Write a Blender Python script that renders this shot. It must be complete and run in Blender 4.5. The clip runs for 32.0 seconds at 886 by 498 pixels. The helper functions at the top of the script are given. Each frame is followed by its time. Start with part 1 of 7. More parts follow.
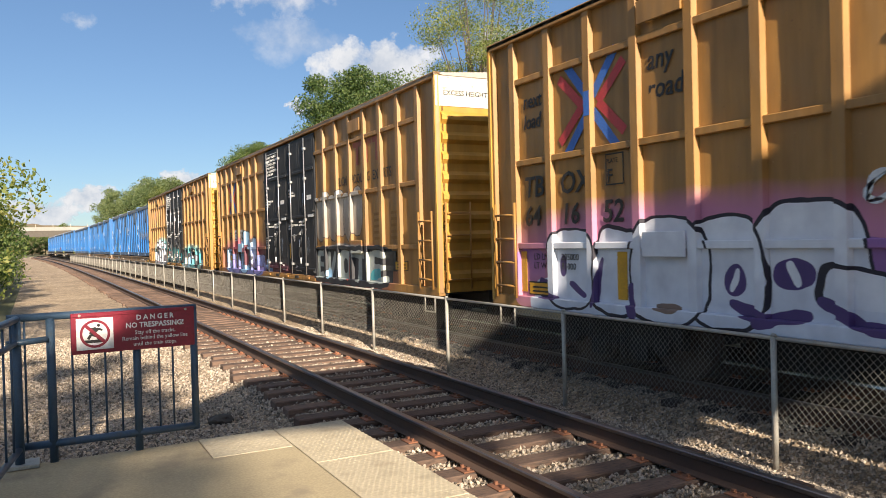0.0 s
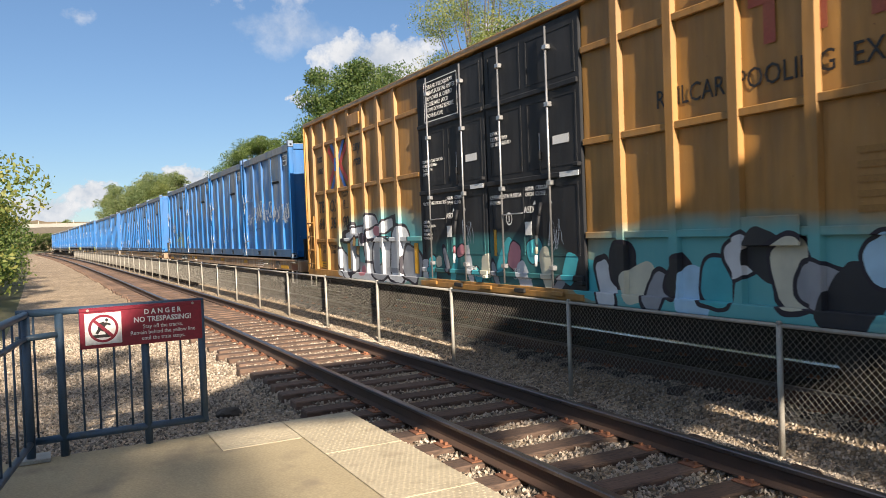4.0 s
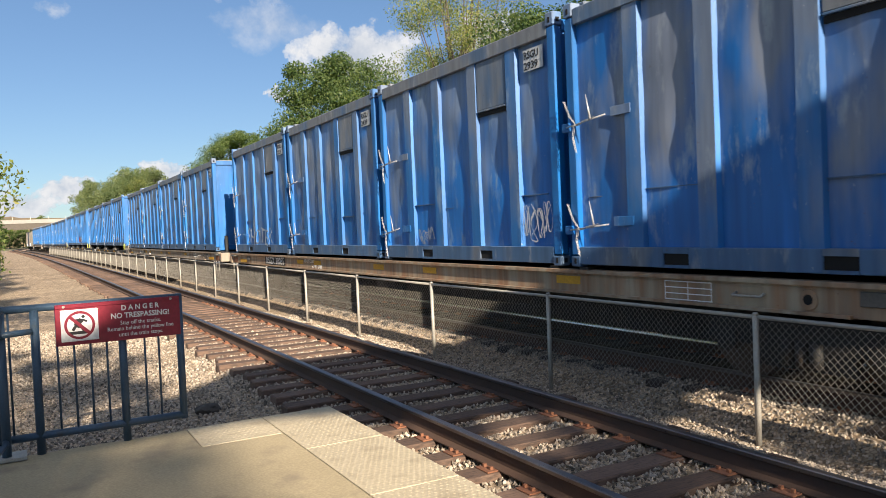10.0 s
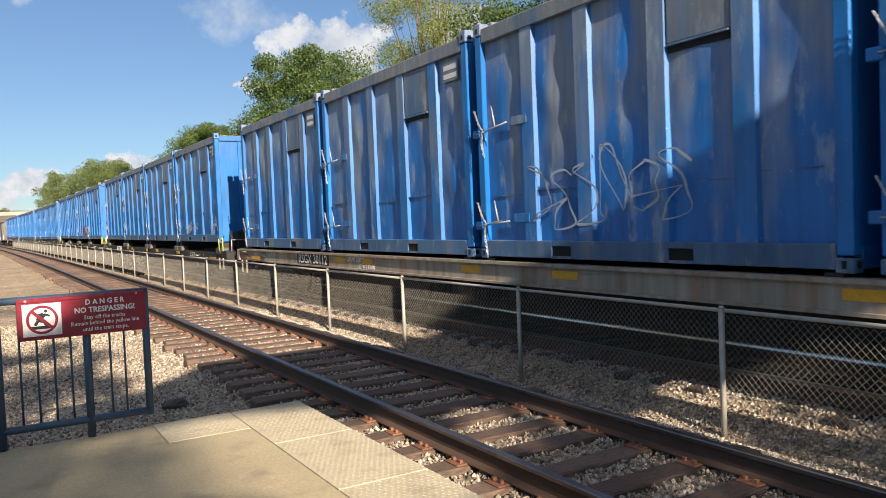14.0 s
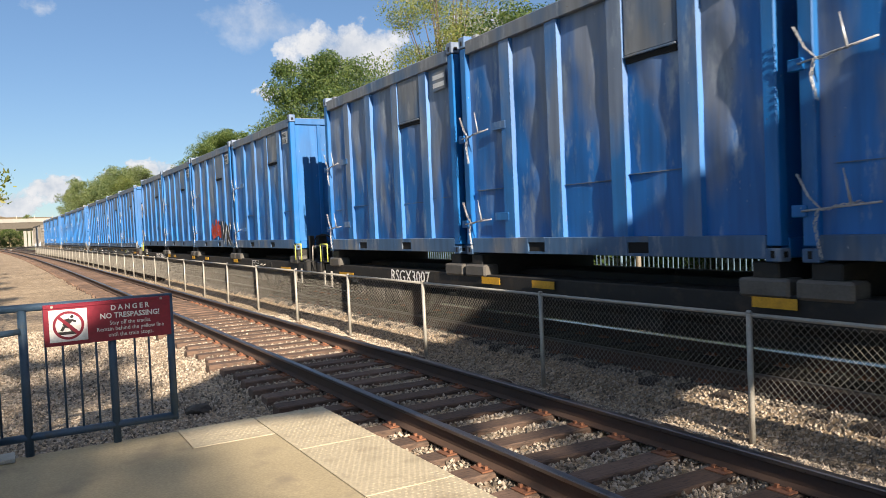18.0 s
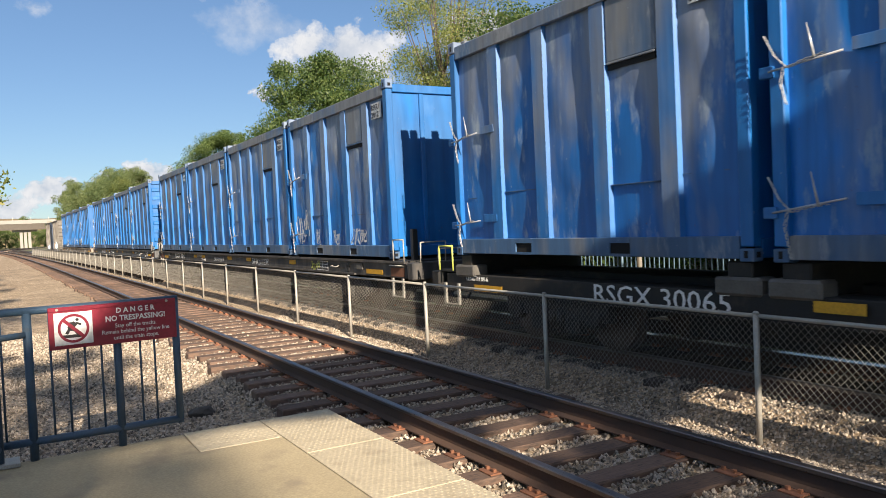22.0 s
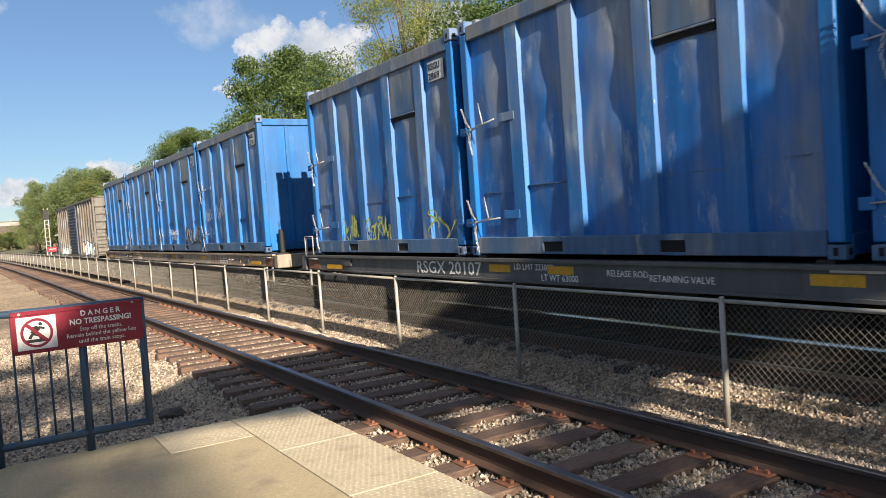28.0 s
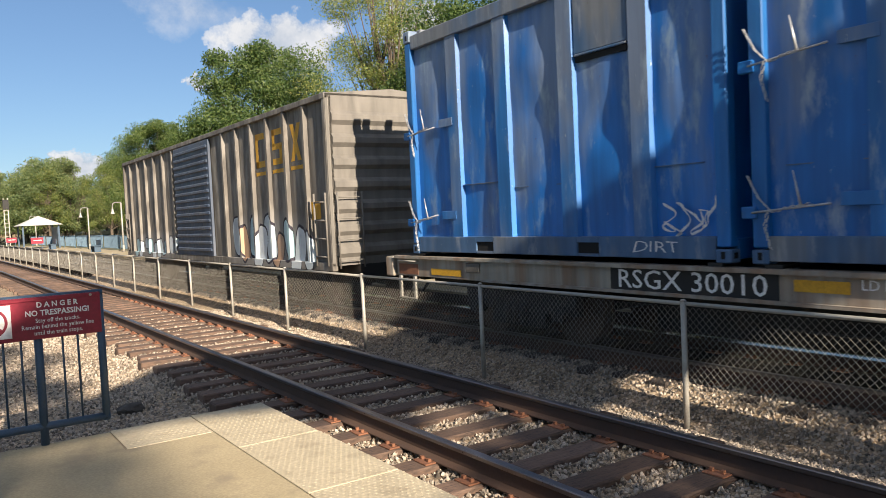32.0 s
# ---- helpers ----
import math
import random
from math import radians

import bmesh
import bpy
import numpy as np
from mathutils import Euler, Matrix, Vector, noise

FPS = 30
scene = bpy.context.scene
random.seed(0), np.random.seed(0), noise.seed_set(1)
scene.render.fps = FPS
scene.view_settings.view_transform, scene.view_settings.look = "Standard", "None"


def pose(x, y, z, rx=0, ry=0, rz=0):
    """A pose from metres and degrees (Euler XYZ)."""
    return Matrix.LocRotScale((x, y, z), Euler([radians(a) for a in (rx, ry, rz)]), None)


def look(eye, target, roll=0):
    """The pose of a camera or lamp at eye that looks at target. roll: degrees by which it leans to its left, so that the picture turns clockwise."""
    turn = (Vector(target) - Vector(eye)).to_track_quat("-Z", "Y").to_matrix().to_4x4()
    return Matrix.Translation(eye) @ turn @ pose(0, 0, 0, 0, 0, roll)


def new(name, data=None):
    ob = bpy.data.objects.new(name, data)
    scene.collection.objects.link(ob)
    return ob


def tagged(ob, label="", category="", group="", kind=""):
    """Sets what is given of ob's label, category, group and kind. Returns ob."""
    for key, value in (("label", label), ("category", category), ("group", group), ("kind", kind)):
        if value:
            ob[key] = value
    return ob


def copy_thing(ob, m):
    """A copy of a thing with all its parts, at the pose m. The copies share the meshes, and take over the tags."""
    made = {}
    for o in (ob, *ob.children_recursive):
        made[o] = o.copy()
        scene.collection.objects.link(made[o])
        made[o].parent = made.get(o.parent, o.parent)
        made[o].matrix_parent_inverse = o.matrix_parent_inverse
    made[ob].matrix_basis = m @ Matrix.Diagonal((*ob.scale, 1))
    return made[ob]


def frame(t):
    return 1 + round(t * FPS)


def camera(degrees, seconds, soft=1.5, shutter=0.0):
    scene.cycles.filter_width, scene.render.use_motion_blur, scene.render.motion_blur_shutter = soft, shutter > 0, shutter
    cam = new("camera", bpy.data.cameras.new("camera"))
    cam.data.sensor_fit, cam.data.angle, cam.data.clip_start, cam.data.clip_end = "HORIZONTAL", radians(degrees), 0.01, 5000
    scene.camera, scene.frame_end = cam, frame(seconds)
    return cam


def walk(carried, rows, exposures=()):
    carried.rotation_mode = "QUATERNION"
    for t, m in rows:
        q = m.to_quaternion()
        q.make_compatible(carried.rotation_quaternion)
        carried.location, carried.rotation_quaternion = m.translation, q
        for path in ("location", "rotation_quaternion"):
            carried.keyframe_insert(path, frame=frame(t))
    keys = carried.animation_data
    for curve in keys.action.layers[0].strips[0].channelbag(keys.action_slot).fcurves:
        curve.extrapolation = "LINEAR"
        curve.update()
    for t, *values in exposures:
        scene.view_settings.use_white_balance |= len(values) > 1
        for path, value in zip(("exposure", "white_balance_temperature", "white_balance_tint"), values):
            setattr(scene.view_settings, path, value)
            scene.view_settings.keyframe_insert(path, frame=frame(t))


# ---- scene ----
cam = camera(60.15, 32.0, soft=0.8, shutter=0.08)
PATH = [
    (0, pose(-4.040, -0.052, 1.831, 89.27, 1.48, -27.68)),
    (0.5, pose(-4.050, -0.039, 1.829, 89.28, 1.89, -27.19)),
    (1, pose(-4.053, -0.040, 1.827, 89.15, 2.17, -27.16)),
    (1.5, pose(-4.056, -0.046, 1.825, 89.05, 2.38, -27.29)),
    (2, pose(-4.060, -0.046, 1.825, 88.97, 2.45, -27.21)),
    (2.5, pose(-4.065, -0.047, 1.826, 88.91, 2.40, -27.16)),
    (3, pose(-4.067, -0.051, 1.826, 88.89, 2.35, -27.16)),
    (3.5, pose(-4.067, -0.055, 1.826, 88.79, 2.25, -27.29)),
    (5.5, pose(-4.070, -0.055, 1.817, 88.42, 2.16, -28.09)),
    (6, pose(-4.072, -0.053, 1.809, 88.60, 2.38, -28.18)),
    (6.5, pose(-4.070, -0.056, 1.815, 88.43, 2.15, -28.27)),
    (7, pose(-4.070, -0.060, 1.822, 88.50, 2.07, -28.57)),
    (7.5, pose(-4.069, -0.060, 1.822, 88.56, 2.05, -28.90)),
    (8, pose(-4.066, -0.060, 1.823, 88.55, 2.03, -29.09)),
    (8.5, pose(-4.067, -0.060, 1.823, 88.46, 2.11, -29.19)),
    (9, pose(-4.068, -0.058, 1.822, 88.31, 2.19, -29.13)),
    (9.5, pose(-4.067, -0.056, 1.821, 88.20, 2.32, -29.06)),
    (10, pose(-4.066, -0.057, 1.821, 88.20, 2.40, -28.98)),
    (10.5, pose(-4.062, -0.059, 1.822, 88.28, 2.34, -29.12)),
    (11, pose(-4.056, -0.056, 1.821, 88.34, 2.32, -29.49)),
    (11.5, pose(-4.049, -0.055, 1.820, 88.35, 2.26, -29.93)),
    (12, pose(-4.047, -0.058, 1.822, 88.29, 2.23, -30.31)),
    (12.5, pose(-4.045, -0.062, 1.823, 88.17, 2.17, -30.68)),
    (13, pose(-4.041, -0.063, 1.823, 87.92, 2.16, -30.91)),
    (13.5, pose(-4.045, -0.061, 1.821, 87.65, 2.24, -31.12)),
    (15.5, pose(-4.066, -0.054, 1.820, 87.87, 2.42, -30.73)),
    (16, pose(-4.096, -0.043, 1.823, 88.03, 2.51, -30.62)),
    (16.5, pose(-4.124, -0.035, 1.826, 88.02, 2.60, -30.61)),
    (17, pose(-4.132, -0.031, 1.826, 87.97, 2.70, -30.48)),
    (17.5, pose(-4.105, -0.019, 1.821, 87.96, 2.64, -30.21)),
    (18, pose(-4.075, 0.005, 1.819, 88.07, 2.48, -29.79)),
    (18.5, pose(-4.074, 0.023, 1.823, 88.22, 2.44, -29.28)),
    (19, pose(-4.097, 0.035, 1.830, 88.44, 2.50, -28.94)),
    (19.5, pose(-4.117, 0.050, 1.831, 88.61, 2.58, -29.02)),
    (20, pose(-4.125, 0.068, 1.827, 88.62, 2.56, -29.32)),
    (20.5, pose(-4.127, 0.079, 1.825, 88.44, 2.56, -29.67)),
    (21, pose(-4.127, 0.079, 1.825, 88.24, 2.42, -29.96)),
    (21.5, pose(-4.128, 0.075, 1.826, 88.13, 2.42, -30.08)),
    (22, pose(-4.131, 0.078, 1.828, 88.11, 2.60, -30.02)),
    (22.5, pose(-4.129, 0.083, 1.827, 88.18, 2.78, -29.96)),
    (23, pose(-4.119, 0.082, 1.827, 88.12, 2.97, -30.19)),
    (23.5, pose(-4.108, 0.075, 1.829, 87.96, 3.02, -30.97)),
    (24, pose(-4.101, 0.070, 1.831, 87.74, 2.99, -32.10)),
    (24.5, pose(-4.105, 0.073, 1.832, 87.56, 2.82, -33.15)),
    (26.5, pose(-4.117, 0.078, 1.833, 87.50, 3.22, -32.88)),
    (27, pose(-4.120, 0.077, 1.832, 87.55, 3.54, -32.58)),
    (27.5, pose(-4.114, 0.072, 1.829, 87.55, 3.78, -32.32)),
    (28, pose(-4.109, 0.063, 1.829, 87.47, 3.94, -32.21)),
    (28.5, pose(-4.110, 0.055, 1.830, 87.46, 4.05, -32.09)),
    (29, pose(-4.113, 0.052, 1.832, 87.48, 4.02, -32.04)),
    (29.5, pose(-4.115, 0.053, 1.833, 87.64, 3.87, -31.98)),
    (30, pose(-4.115, 0.055, 1.832, 87.74, 3.52, -32.17)),
    (30.5, pose(-4.110, 0.056, 1.830, 87.77, 3.15, -32.58)),
    (31, pose(-4.101, 0.055, 1.827, 87.62, 2.96, -33.08)),
    (31.5, pose(-4.093, 0.053, 1.823, 87.44, 2.81, -33.66)),
    (32, pose(-4.086, 0.053, 1.819, 87.27, 2.71, -34.51)),
]
walk(cam, PATH)

# ---- world, sun, exposure ----
SUN_DIR = Vector((0.13, 1.0, -0.44)).normalized()      # the way the light travels: low, from behind, almost along the line
world = bpy.data.worlds.new("world")
scene.world = world
world.use_nodes = True
wn = world.node_tree.nodes
sky = wn.new("ShaderNodeTexSky")
sky.sky_type = "NISHITA"
sky.sun_disc = False
sky.sun_elevation = math.asin(-SUN_DIR.z)
sky.sun_rotation = math.atan2(-SUN_DIR.x, -SUN_DIR.y)
sky.altitude, sky.air_density, sky.dust_density, sky.ozone_density = 60, 1.0, 0.0, 2.0
wn["Background"].inputs["Strength"].default_value = 0.051
tint = wn.new("ShaderNodeVectorMath")
tint.operation = "MULTIPLY"
tint.inputs[1].default_value = (0.78, 0.96, 1.21)
even = wn.new("ShaderNodeGamma")          # evens out the pale horizon
even.inputs["Gamma"].default_value = 0.80
world.node_tree.links.new(sky.outputs[0], even.inputs["Color"])
world.node_tree.links.new(even.outputs[0], tint.inputs[0])
wl = world.node_tree.links
# broken white cloud added above the view, for more fill light in the shade
way = wn.new("ShaderNodeTexCoord").outputs["Generated"]
heap = wn.new("ShaderNodeTexNoise")
heap.inputs["Scale"].default_value, heap.inputs["Detail"].default_value = 2.6, 7.0
wl.new(way, heap.inputs["Vector"])
cover = wn.new("ShaderNodeMapRange")
cover.inputs["From Min"].default_value, cover.inputs["From Max"].default_value = 0.47, 0.60
wl.new(heap.outputs[0], cover.inputs[0])
axes = wn.new("ShaderNodeSeparateXYZ")
wl.new(way, axes.inputs[0])
aloft = wn.new("ShaderNodeMapRange")
aloft.interpolation_type = "SMOOTHSTEP"
aloft.inputs["From Min"].default_value, aloft.inputs["From Max"].default_value = 0.36, 0.52
wl.new(axes.outputs["Z"], aloft.inputs[0])
share = wn.new("ShaderNodeMath")
share.operation = "MULTIPLY"
wl.new(cover.outputs[0], share.inputs[0])
wl.new(aloft.outputs[0], share.inputs[1])
fill_cloud = wn.new("ShaderNodeMix")
fill_cloud.data_type = "RGBA"
fill_cloud.inputs[7].default_value = (7.6, 7.7, 7.9, 1.0)
wl.new(share.outputs[0], fill_cloud.inputs[0])
wl.new(tint.outputs[0], fill_cloud.inputs[6])
wl.new(fill_cloud.outputs[2], wn["Background"].inputs["Color"])
sun_data = bpy.data.lights.new("sun", "SUN")
sun_data.energy, sun_data.angle, sun_data.color = 4.7, radians(0.55), (1.0, 0.86, 0.68)
sun = new("sun", sun_data)
sun.matrix_world = look((0, 0, 40), Vector((0, 0, 40)) + SUN_DIR)
scene.view_settings.exposure = 1.30

# ---- the line's course, the train's run ----
BEND = 0.00024
SPEEDS = (7.871, 7.927, 7.984, 8.042, 8.107, 8.171, 8.222, 8.269, 8.321)   # m/s every 4 s


def course(y):
    """Sideways shift of the railway at y: a slight bend, then a long curve away to the right."""
    x = -BEND * (y - 6) ** 2 / 2 if y > 6 else 0.0
    return x + (max(0.0, y - 205) ** 2) / 620


def heading(y):
    return math.degrees(math.atan2(-(course(y + 1) - course(y - 1)), 2))


def run(t):
    """Metres that the train has gone at t."""
    s, k = 0.0, 0
    while t > 4 and k < 7:
        s += (SPEEDS[k] + SPEEDS[k + 1]) * 2
        t -= 4
        k += 1
    return s + SPEEDS[k] * t + (SPEEDS[k + 1] - SPEEDS[k]) * t * t / 8


RAIL_X = (-0.725, 0.722)
FAR_X = 3.81
PLAT_Z = 0.16
FENCE_X = 2.157


# ---- materials ----
def shader(name, rough=0.6, metal=0.0):
    m = bpy.data.materials.new(name)
    m.use_nodes = True
    b = m.node_tree.nodes["Principled BSDF"]
    b.inputs["Roughness"].default_value, b.inputs["Metallic"].default_value = rough, metal
    return m, m.node_tree.nodes, m.node_tree.links, b


def rgb(c):
    return (c[0], c[1], c[2], 1.0)


def noise_node(n, l, vec, scale, detail=4.0, stretch=None):
    if stretch:
        mp = n.new("ShaderNodeMapping")
        mp.inputs["Scale"].default_value = stretch
        l.new(vec, mp.inputs["Vector"])
        vec = mp.outputs[0]
    t = n.new("ShaderNodeTexNoise")
    t.inputs["Scale"].default_value, t.inputs["Detail"].default_value = scale, detail
    l.new(vec, t.inputs["Vector"])
    return t


def ramp(n, l, fac, stops):
    r = n.new("ShaderNodeValToRGB")
    e = r.color_ramp.elements
    while len(e) < len(stops):
        e.new(0.5)
    for k, (p, c) in enumerate(stops):
        e[k].position, e[k].color = p, rgb(c)
    l.new(fac, r.inputs[0])
    return r


def mix(n, l, fac, a, b, mode="MIX"):
    m = n.new("ShaderNodeMix")
    m.data_type, m.blend_type = "RGBA", mode
    for v, s in ((fac, m.inputs[0]), (a, m.inputs[6]), (b, m.inputs[7])):
        if isinstance(v, (int, float)):
            s.default_value = v
        elif isinstance(v, tuple):
            s.default_value = rgb(v)
        else:
            l.new(v, s)
    return m.outputs[2]


def bump(n, l, b, height, strength, distance):
    k = n.new("ShaderNodeBump")
    k.inputs["Strength"].default_value, k.inputs["Distance"].default_value = strength, distance
    l.new(height, k.inputs["Height"])
    l.new(k.outputs[0], b.inputs["Normal"])


def plain(name, c1, c2=None, rough=0.6, metal=0.0, scale=3.0, fine=40.0, relief=0.2, stretch=None, dirt=None, amount=0.5, per=0.0):
    """Two colours mixed by coarse and fine noise, with an optional dirt layer, fine relief, and a spread of value per object."""
    m, n, l, b = shader(name, rough, metal)
    co = n.new("ShaderNodeTexCoord").outputs["Object"]
    big = noise_node(n, l, co, scale, 5, stretch)
    small = noise_node(n, l, co, fine, 6)
    c2 = c2 or tuple(v * 0.75 for v in c1)
    r = ramp(n, l, big.outputs[0], [(0.35, c1), (0.65, c2)])
    out = mix(n, l, 0.35, r.outputs[0], ramp(n, l, small.outputs[0], [(0.3, tuple(v * 0.6 for v in c1)), (0.7, tuple(min(1, v * 1.35) for v in c1))]).outputs[0])
    if dirt:
        d = noise_node(n, l, co, scale * 2.3, 7, stretch)
        mask = ramp(n, l, d.outputs[0], [(0.62 - amount * 0.3, (0, 0, 0)), (0.78 - amount * 0.2, (1, 1, 1))])
        out = mix(n, l, mask.outputs[0], out, dirt)
    if per:
        info = n.new("ShaderNodeObjectInfo")
        v = ramp(n, l, info.outputs["Random"], [(0.0, (1 - per,) * 3), (1.0, (1 + per * 0.6,) * 3)])
        out = mix(n, l, 1.0, out, v.outputs[0], "MULTIPLY")
    l.new(out, b.inputs["Base Color"])
    rr = n.new("ShaderNodeMapRange")
    rr.inputs["To Min"].default_value, rr.inputs["To Max"].default_value = max(0.05, rough - 0.12), min(1, rough + 0.12)
    l.new(small.outputs[0], rr.inputs[0])
    l.new(rr.outputs[0], b.inputs["Roughness"])
    if relief:
        bump(n, l, b, small.outputs[0], relief, 0.01)
    return m


def gravel_mat(name, light, dark, size):
    """Crushed stone: cells of differing greys with deep joints."""
    m, n, l, b = shader(name, 0.92)
    co = n.new("ShaderNodeTexCoord").outputs["Object"]
    warp = noise_node(n, l, co, 9.0, 3)
    add = n.new("ShaderNodeVectorMath")
    add.operation = "MULTIPLY_ADD"
    add.inputs[1].default_value = (0.05, 0.05, 0.05)
    l.new(warp.outputs["Color"], add.inputs[0])
    l.new(co, add.inputs[2])
    v = n.new("ShaderNodeTexVoronoi")
    v.inputs["Scale"].default_value = 1 / size
    l.new(add.outputs[0], v.inputs["Vector"])
    e = n.new("ShaderNodeTexVoronoi")
    e.feature = "DISTANCE_TO_EDGE"
    e.inputs["Scale"].default_value = 1 / size
    l.new(add.outputs[0], e.inputs["Vector"])
    sep = n.new("ShaderNodeSeparateColor")
    l.new(v.outputs["Color"], sep.inputs[0])
    stone = ramp(n, l, sep.outputs[0], [(0.0, dark), (0.45, tuple((a + c) / 2 for a, c in zip(dark, light))), (1.0, light)])
    joint = ramp(n, l, e.outputs["Distance"], [(0.02, (0.55, 0.52, 0.49)), (0.16, (1, 1, 1))])
    patch = ramp(n, l, noise_node(n, l, co, 0.35, 5).outputs[0], [(0.3, (0.72, 0.68, 0.62)), (0.7, (1.08, 1.05, 1.0))])
    c = mix(n, l, 1.0, mix(n, l, 1.0, stone.outputs[0], joint.outputs[0], "MULTIPLY"), patch.outputs[0], "MULTIPLY")
    lumps = ramp(n, l, noise_node(n, l, co, 2.6, 9).outputs[0], [(0.32, (0.72, 0.71, 0.70)), (0.68, (1.2, 1.19, 1.17))])
    c = mix(n, l, 1.0, c, lumps.outputs[0], "MULTIPLY")
    l.new(c, b.inputs["Base Color"])
    bump(n, l, b, e.outputs["Distance"], 0.55, size * 0.5)
    return m


def stone_mat(name, light, dark):
    m, n, l, b = shader(name, 0.9)
    geo = n.new("ShaderNodeNewGeometry")
    r = ramp(n, l, geo.outputs["Random Per Island"], [(0.0, dark), (0.5, tuple((a + c) / 2 for a, c in zip(dark, light))), (1.0, light)])
    co = n.new("ShaderNodeTexCoord").outputs["Object"]
    s = noise_node(n, l, co, 60, 5)
    c = mix(n, l, 0.5, r.outputs[0], ramp(n, l, s.outputs[0], [(0.3, (0.4, 0.38, 0.36)), (0.7, (1.2, 1.17, 1.1))]).outputs[0], "MULTIPLY")
    l.new(c, b.inputs["Base Color"])
    bump(n, l, b, s.outputs[0], 0.5, 0.01)
    return m


def leaf_mat(name, a, c, d):
    m, n, l, b = shader(name, 0.55)
    geo = n.new("ShaderNodeNewGeometry")
    r = ramp(n, l, geo.outputs["Random Per Island"], [(0.0, a), (0.55, c), (1.0, d)])
    info = n.new("ShaderNodeObjectInfo")
    v = ramp(n, l, info.outputs["Random"], [(0.0, (0.8, 0.85, 0.8)), (1.0, (1.15, 1.1, 1.0))])
    col = mix(n, l, 1.0, r.outputs[0], v.outputs[0], "MULTIPLY")
    l.new(col, b.inputs["Base Color"])
    tr = n.new("ShaderNodeBsdfTranslucent")
    l.new(mix(n, l, 1.0, col, (1.3, 1.4, 0.6), "MULTIPLY"), tr.inputs[0])
    ms = n.new("ShaderNodeMixShader")
    ms.inputs[0].default_value = 0.42
    l.new(b.outputs[0], ms.inputs[1])
    l.new(tr.outputs[0], ms.inputs[2])
    l.new(ms.outputs[0], n["Material Output"].inputs[0])
    return m


def sprayed(n, l, co, under, haze, shapes):
    """One piece of graffiti on a side: a soft haze, then rounded fields laid over one another, each shaded from top to bottom and with a dark rim.
    A field: middle y, middle z, half width, half height, turn, squareness, upper colour, lower colour, rim."""
    def sums(op, a, c):
        q = n.new("ShaderNodeMath")
        q.operation = op
        for k, v in enumerate((a, c)):
            if isinstance(v, (int, float)):
                q.inputs[k].default_value = v
            else:
                l.new(v, q.inputs[k])
        return q.outputs[0]
    warp = noise_node(n, l, co, 2.2, 2)
    wv = n.new("ShaderNodeVectorMath")
    wv.operation = "MULTIPLY_ADD"
    wv.inputs[1].default_value = (0, 0.13, 0.13)
    l.new(warp.outputs["Color"], wv.inputs[0])
    l.new(co, wv.inputs[2])
    def field(y, z, hy, hz, turn, square):
        mp = n.new("ShaderNodeMapping")
        mp.vector_type = "TEXTURE"
        mp.inputs["Location"].default_value = (0, y + 0.065, z + 0.065)
        mp.inputs["Rotation"].default_value = (turn, 0, 0)
        mp.inputs["Scale"].default_value = (1, hy, hz)
        l.new(wv.outputs[0], mp.inputs["Vector"])
        sep = n.new("ShaderNodeSeparateXYZ")
        l.new(mp.outputs[0], sep.inputs[0])
        fy, fz = (sums("POWER", sums("ABSOLUTE", sep.outputs[a], 0), square) for a in ("Y", "Z"))
        return sums("ADD", fy, fz), sep.outputs["Z"]
    cloudy = ramp(n, l, noise_node(n, l, co, 3.2, 5).outputs[0], [(0.3, (0.80, 0.80, 0.83)), (0.7, (1.05, 1.05, 1.05))])
    out = under
    for y, z, hy, hz, colour in haze:
        f, _ = field(y, z, hy, hz, 0, 2.5)
        out = mix(n, l, ramp(n, l, f, [(0.35, (0.85,) * 3), (1.0, (0, 0, 0))]).outputs[0], out, colour)
    for y, z, hy, hz, turn, square, upper, lower, rim in shapes:
        f, v = field(y, z, hy, hz, turn, square)
        if rim:
            out = mix(n, l, sums("LESS_THAN", f, 1.0), out, (0.014, 0.010, 0.022))
        tone = upper if lower == upper else mix(n, l, sums("MULTIPLY_ADD", v, -0.5), upper, lower)
        if lower != upper:
            tone.node.inputs[0].links[0].from_node.inputs[2].default_value = 0.5
        edge = max(0.05, 1 - rim / min(hy, hz)) ** square
        out = mix(n, l, sums("LESS_THAN", f, edge), out, mix(n, l, 1.0, tone, cloudy.outputs[0], "MULTIPLY"))
    return out


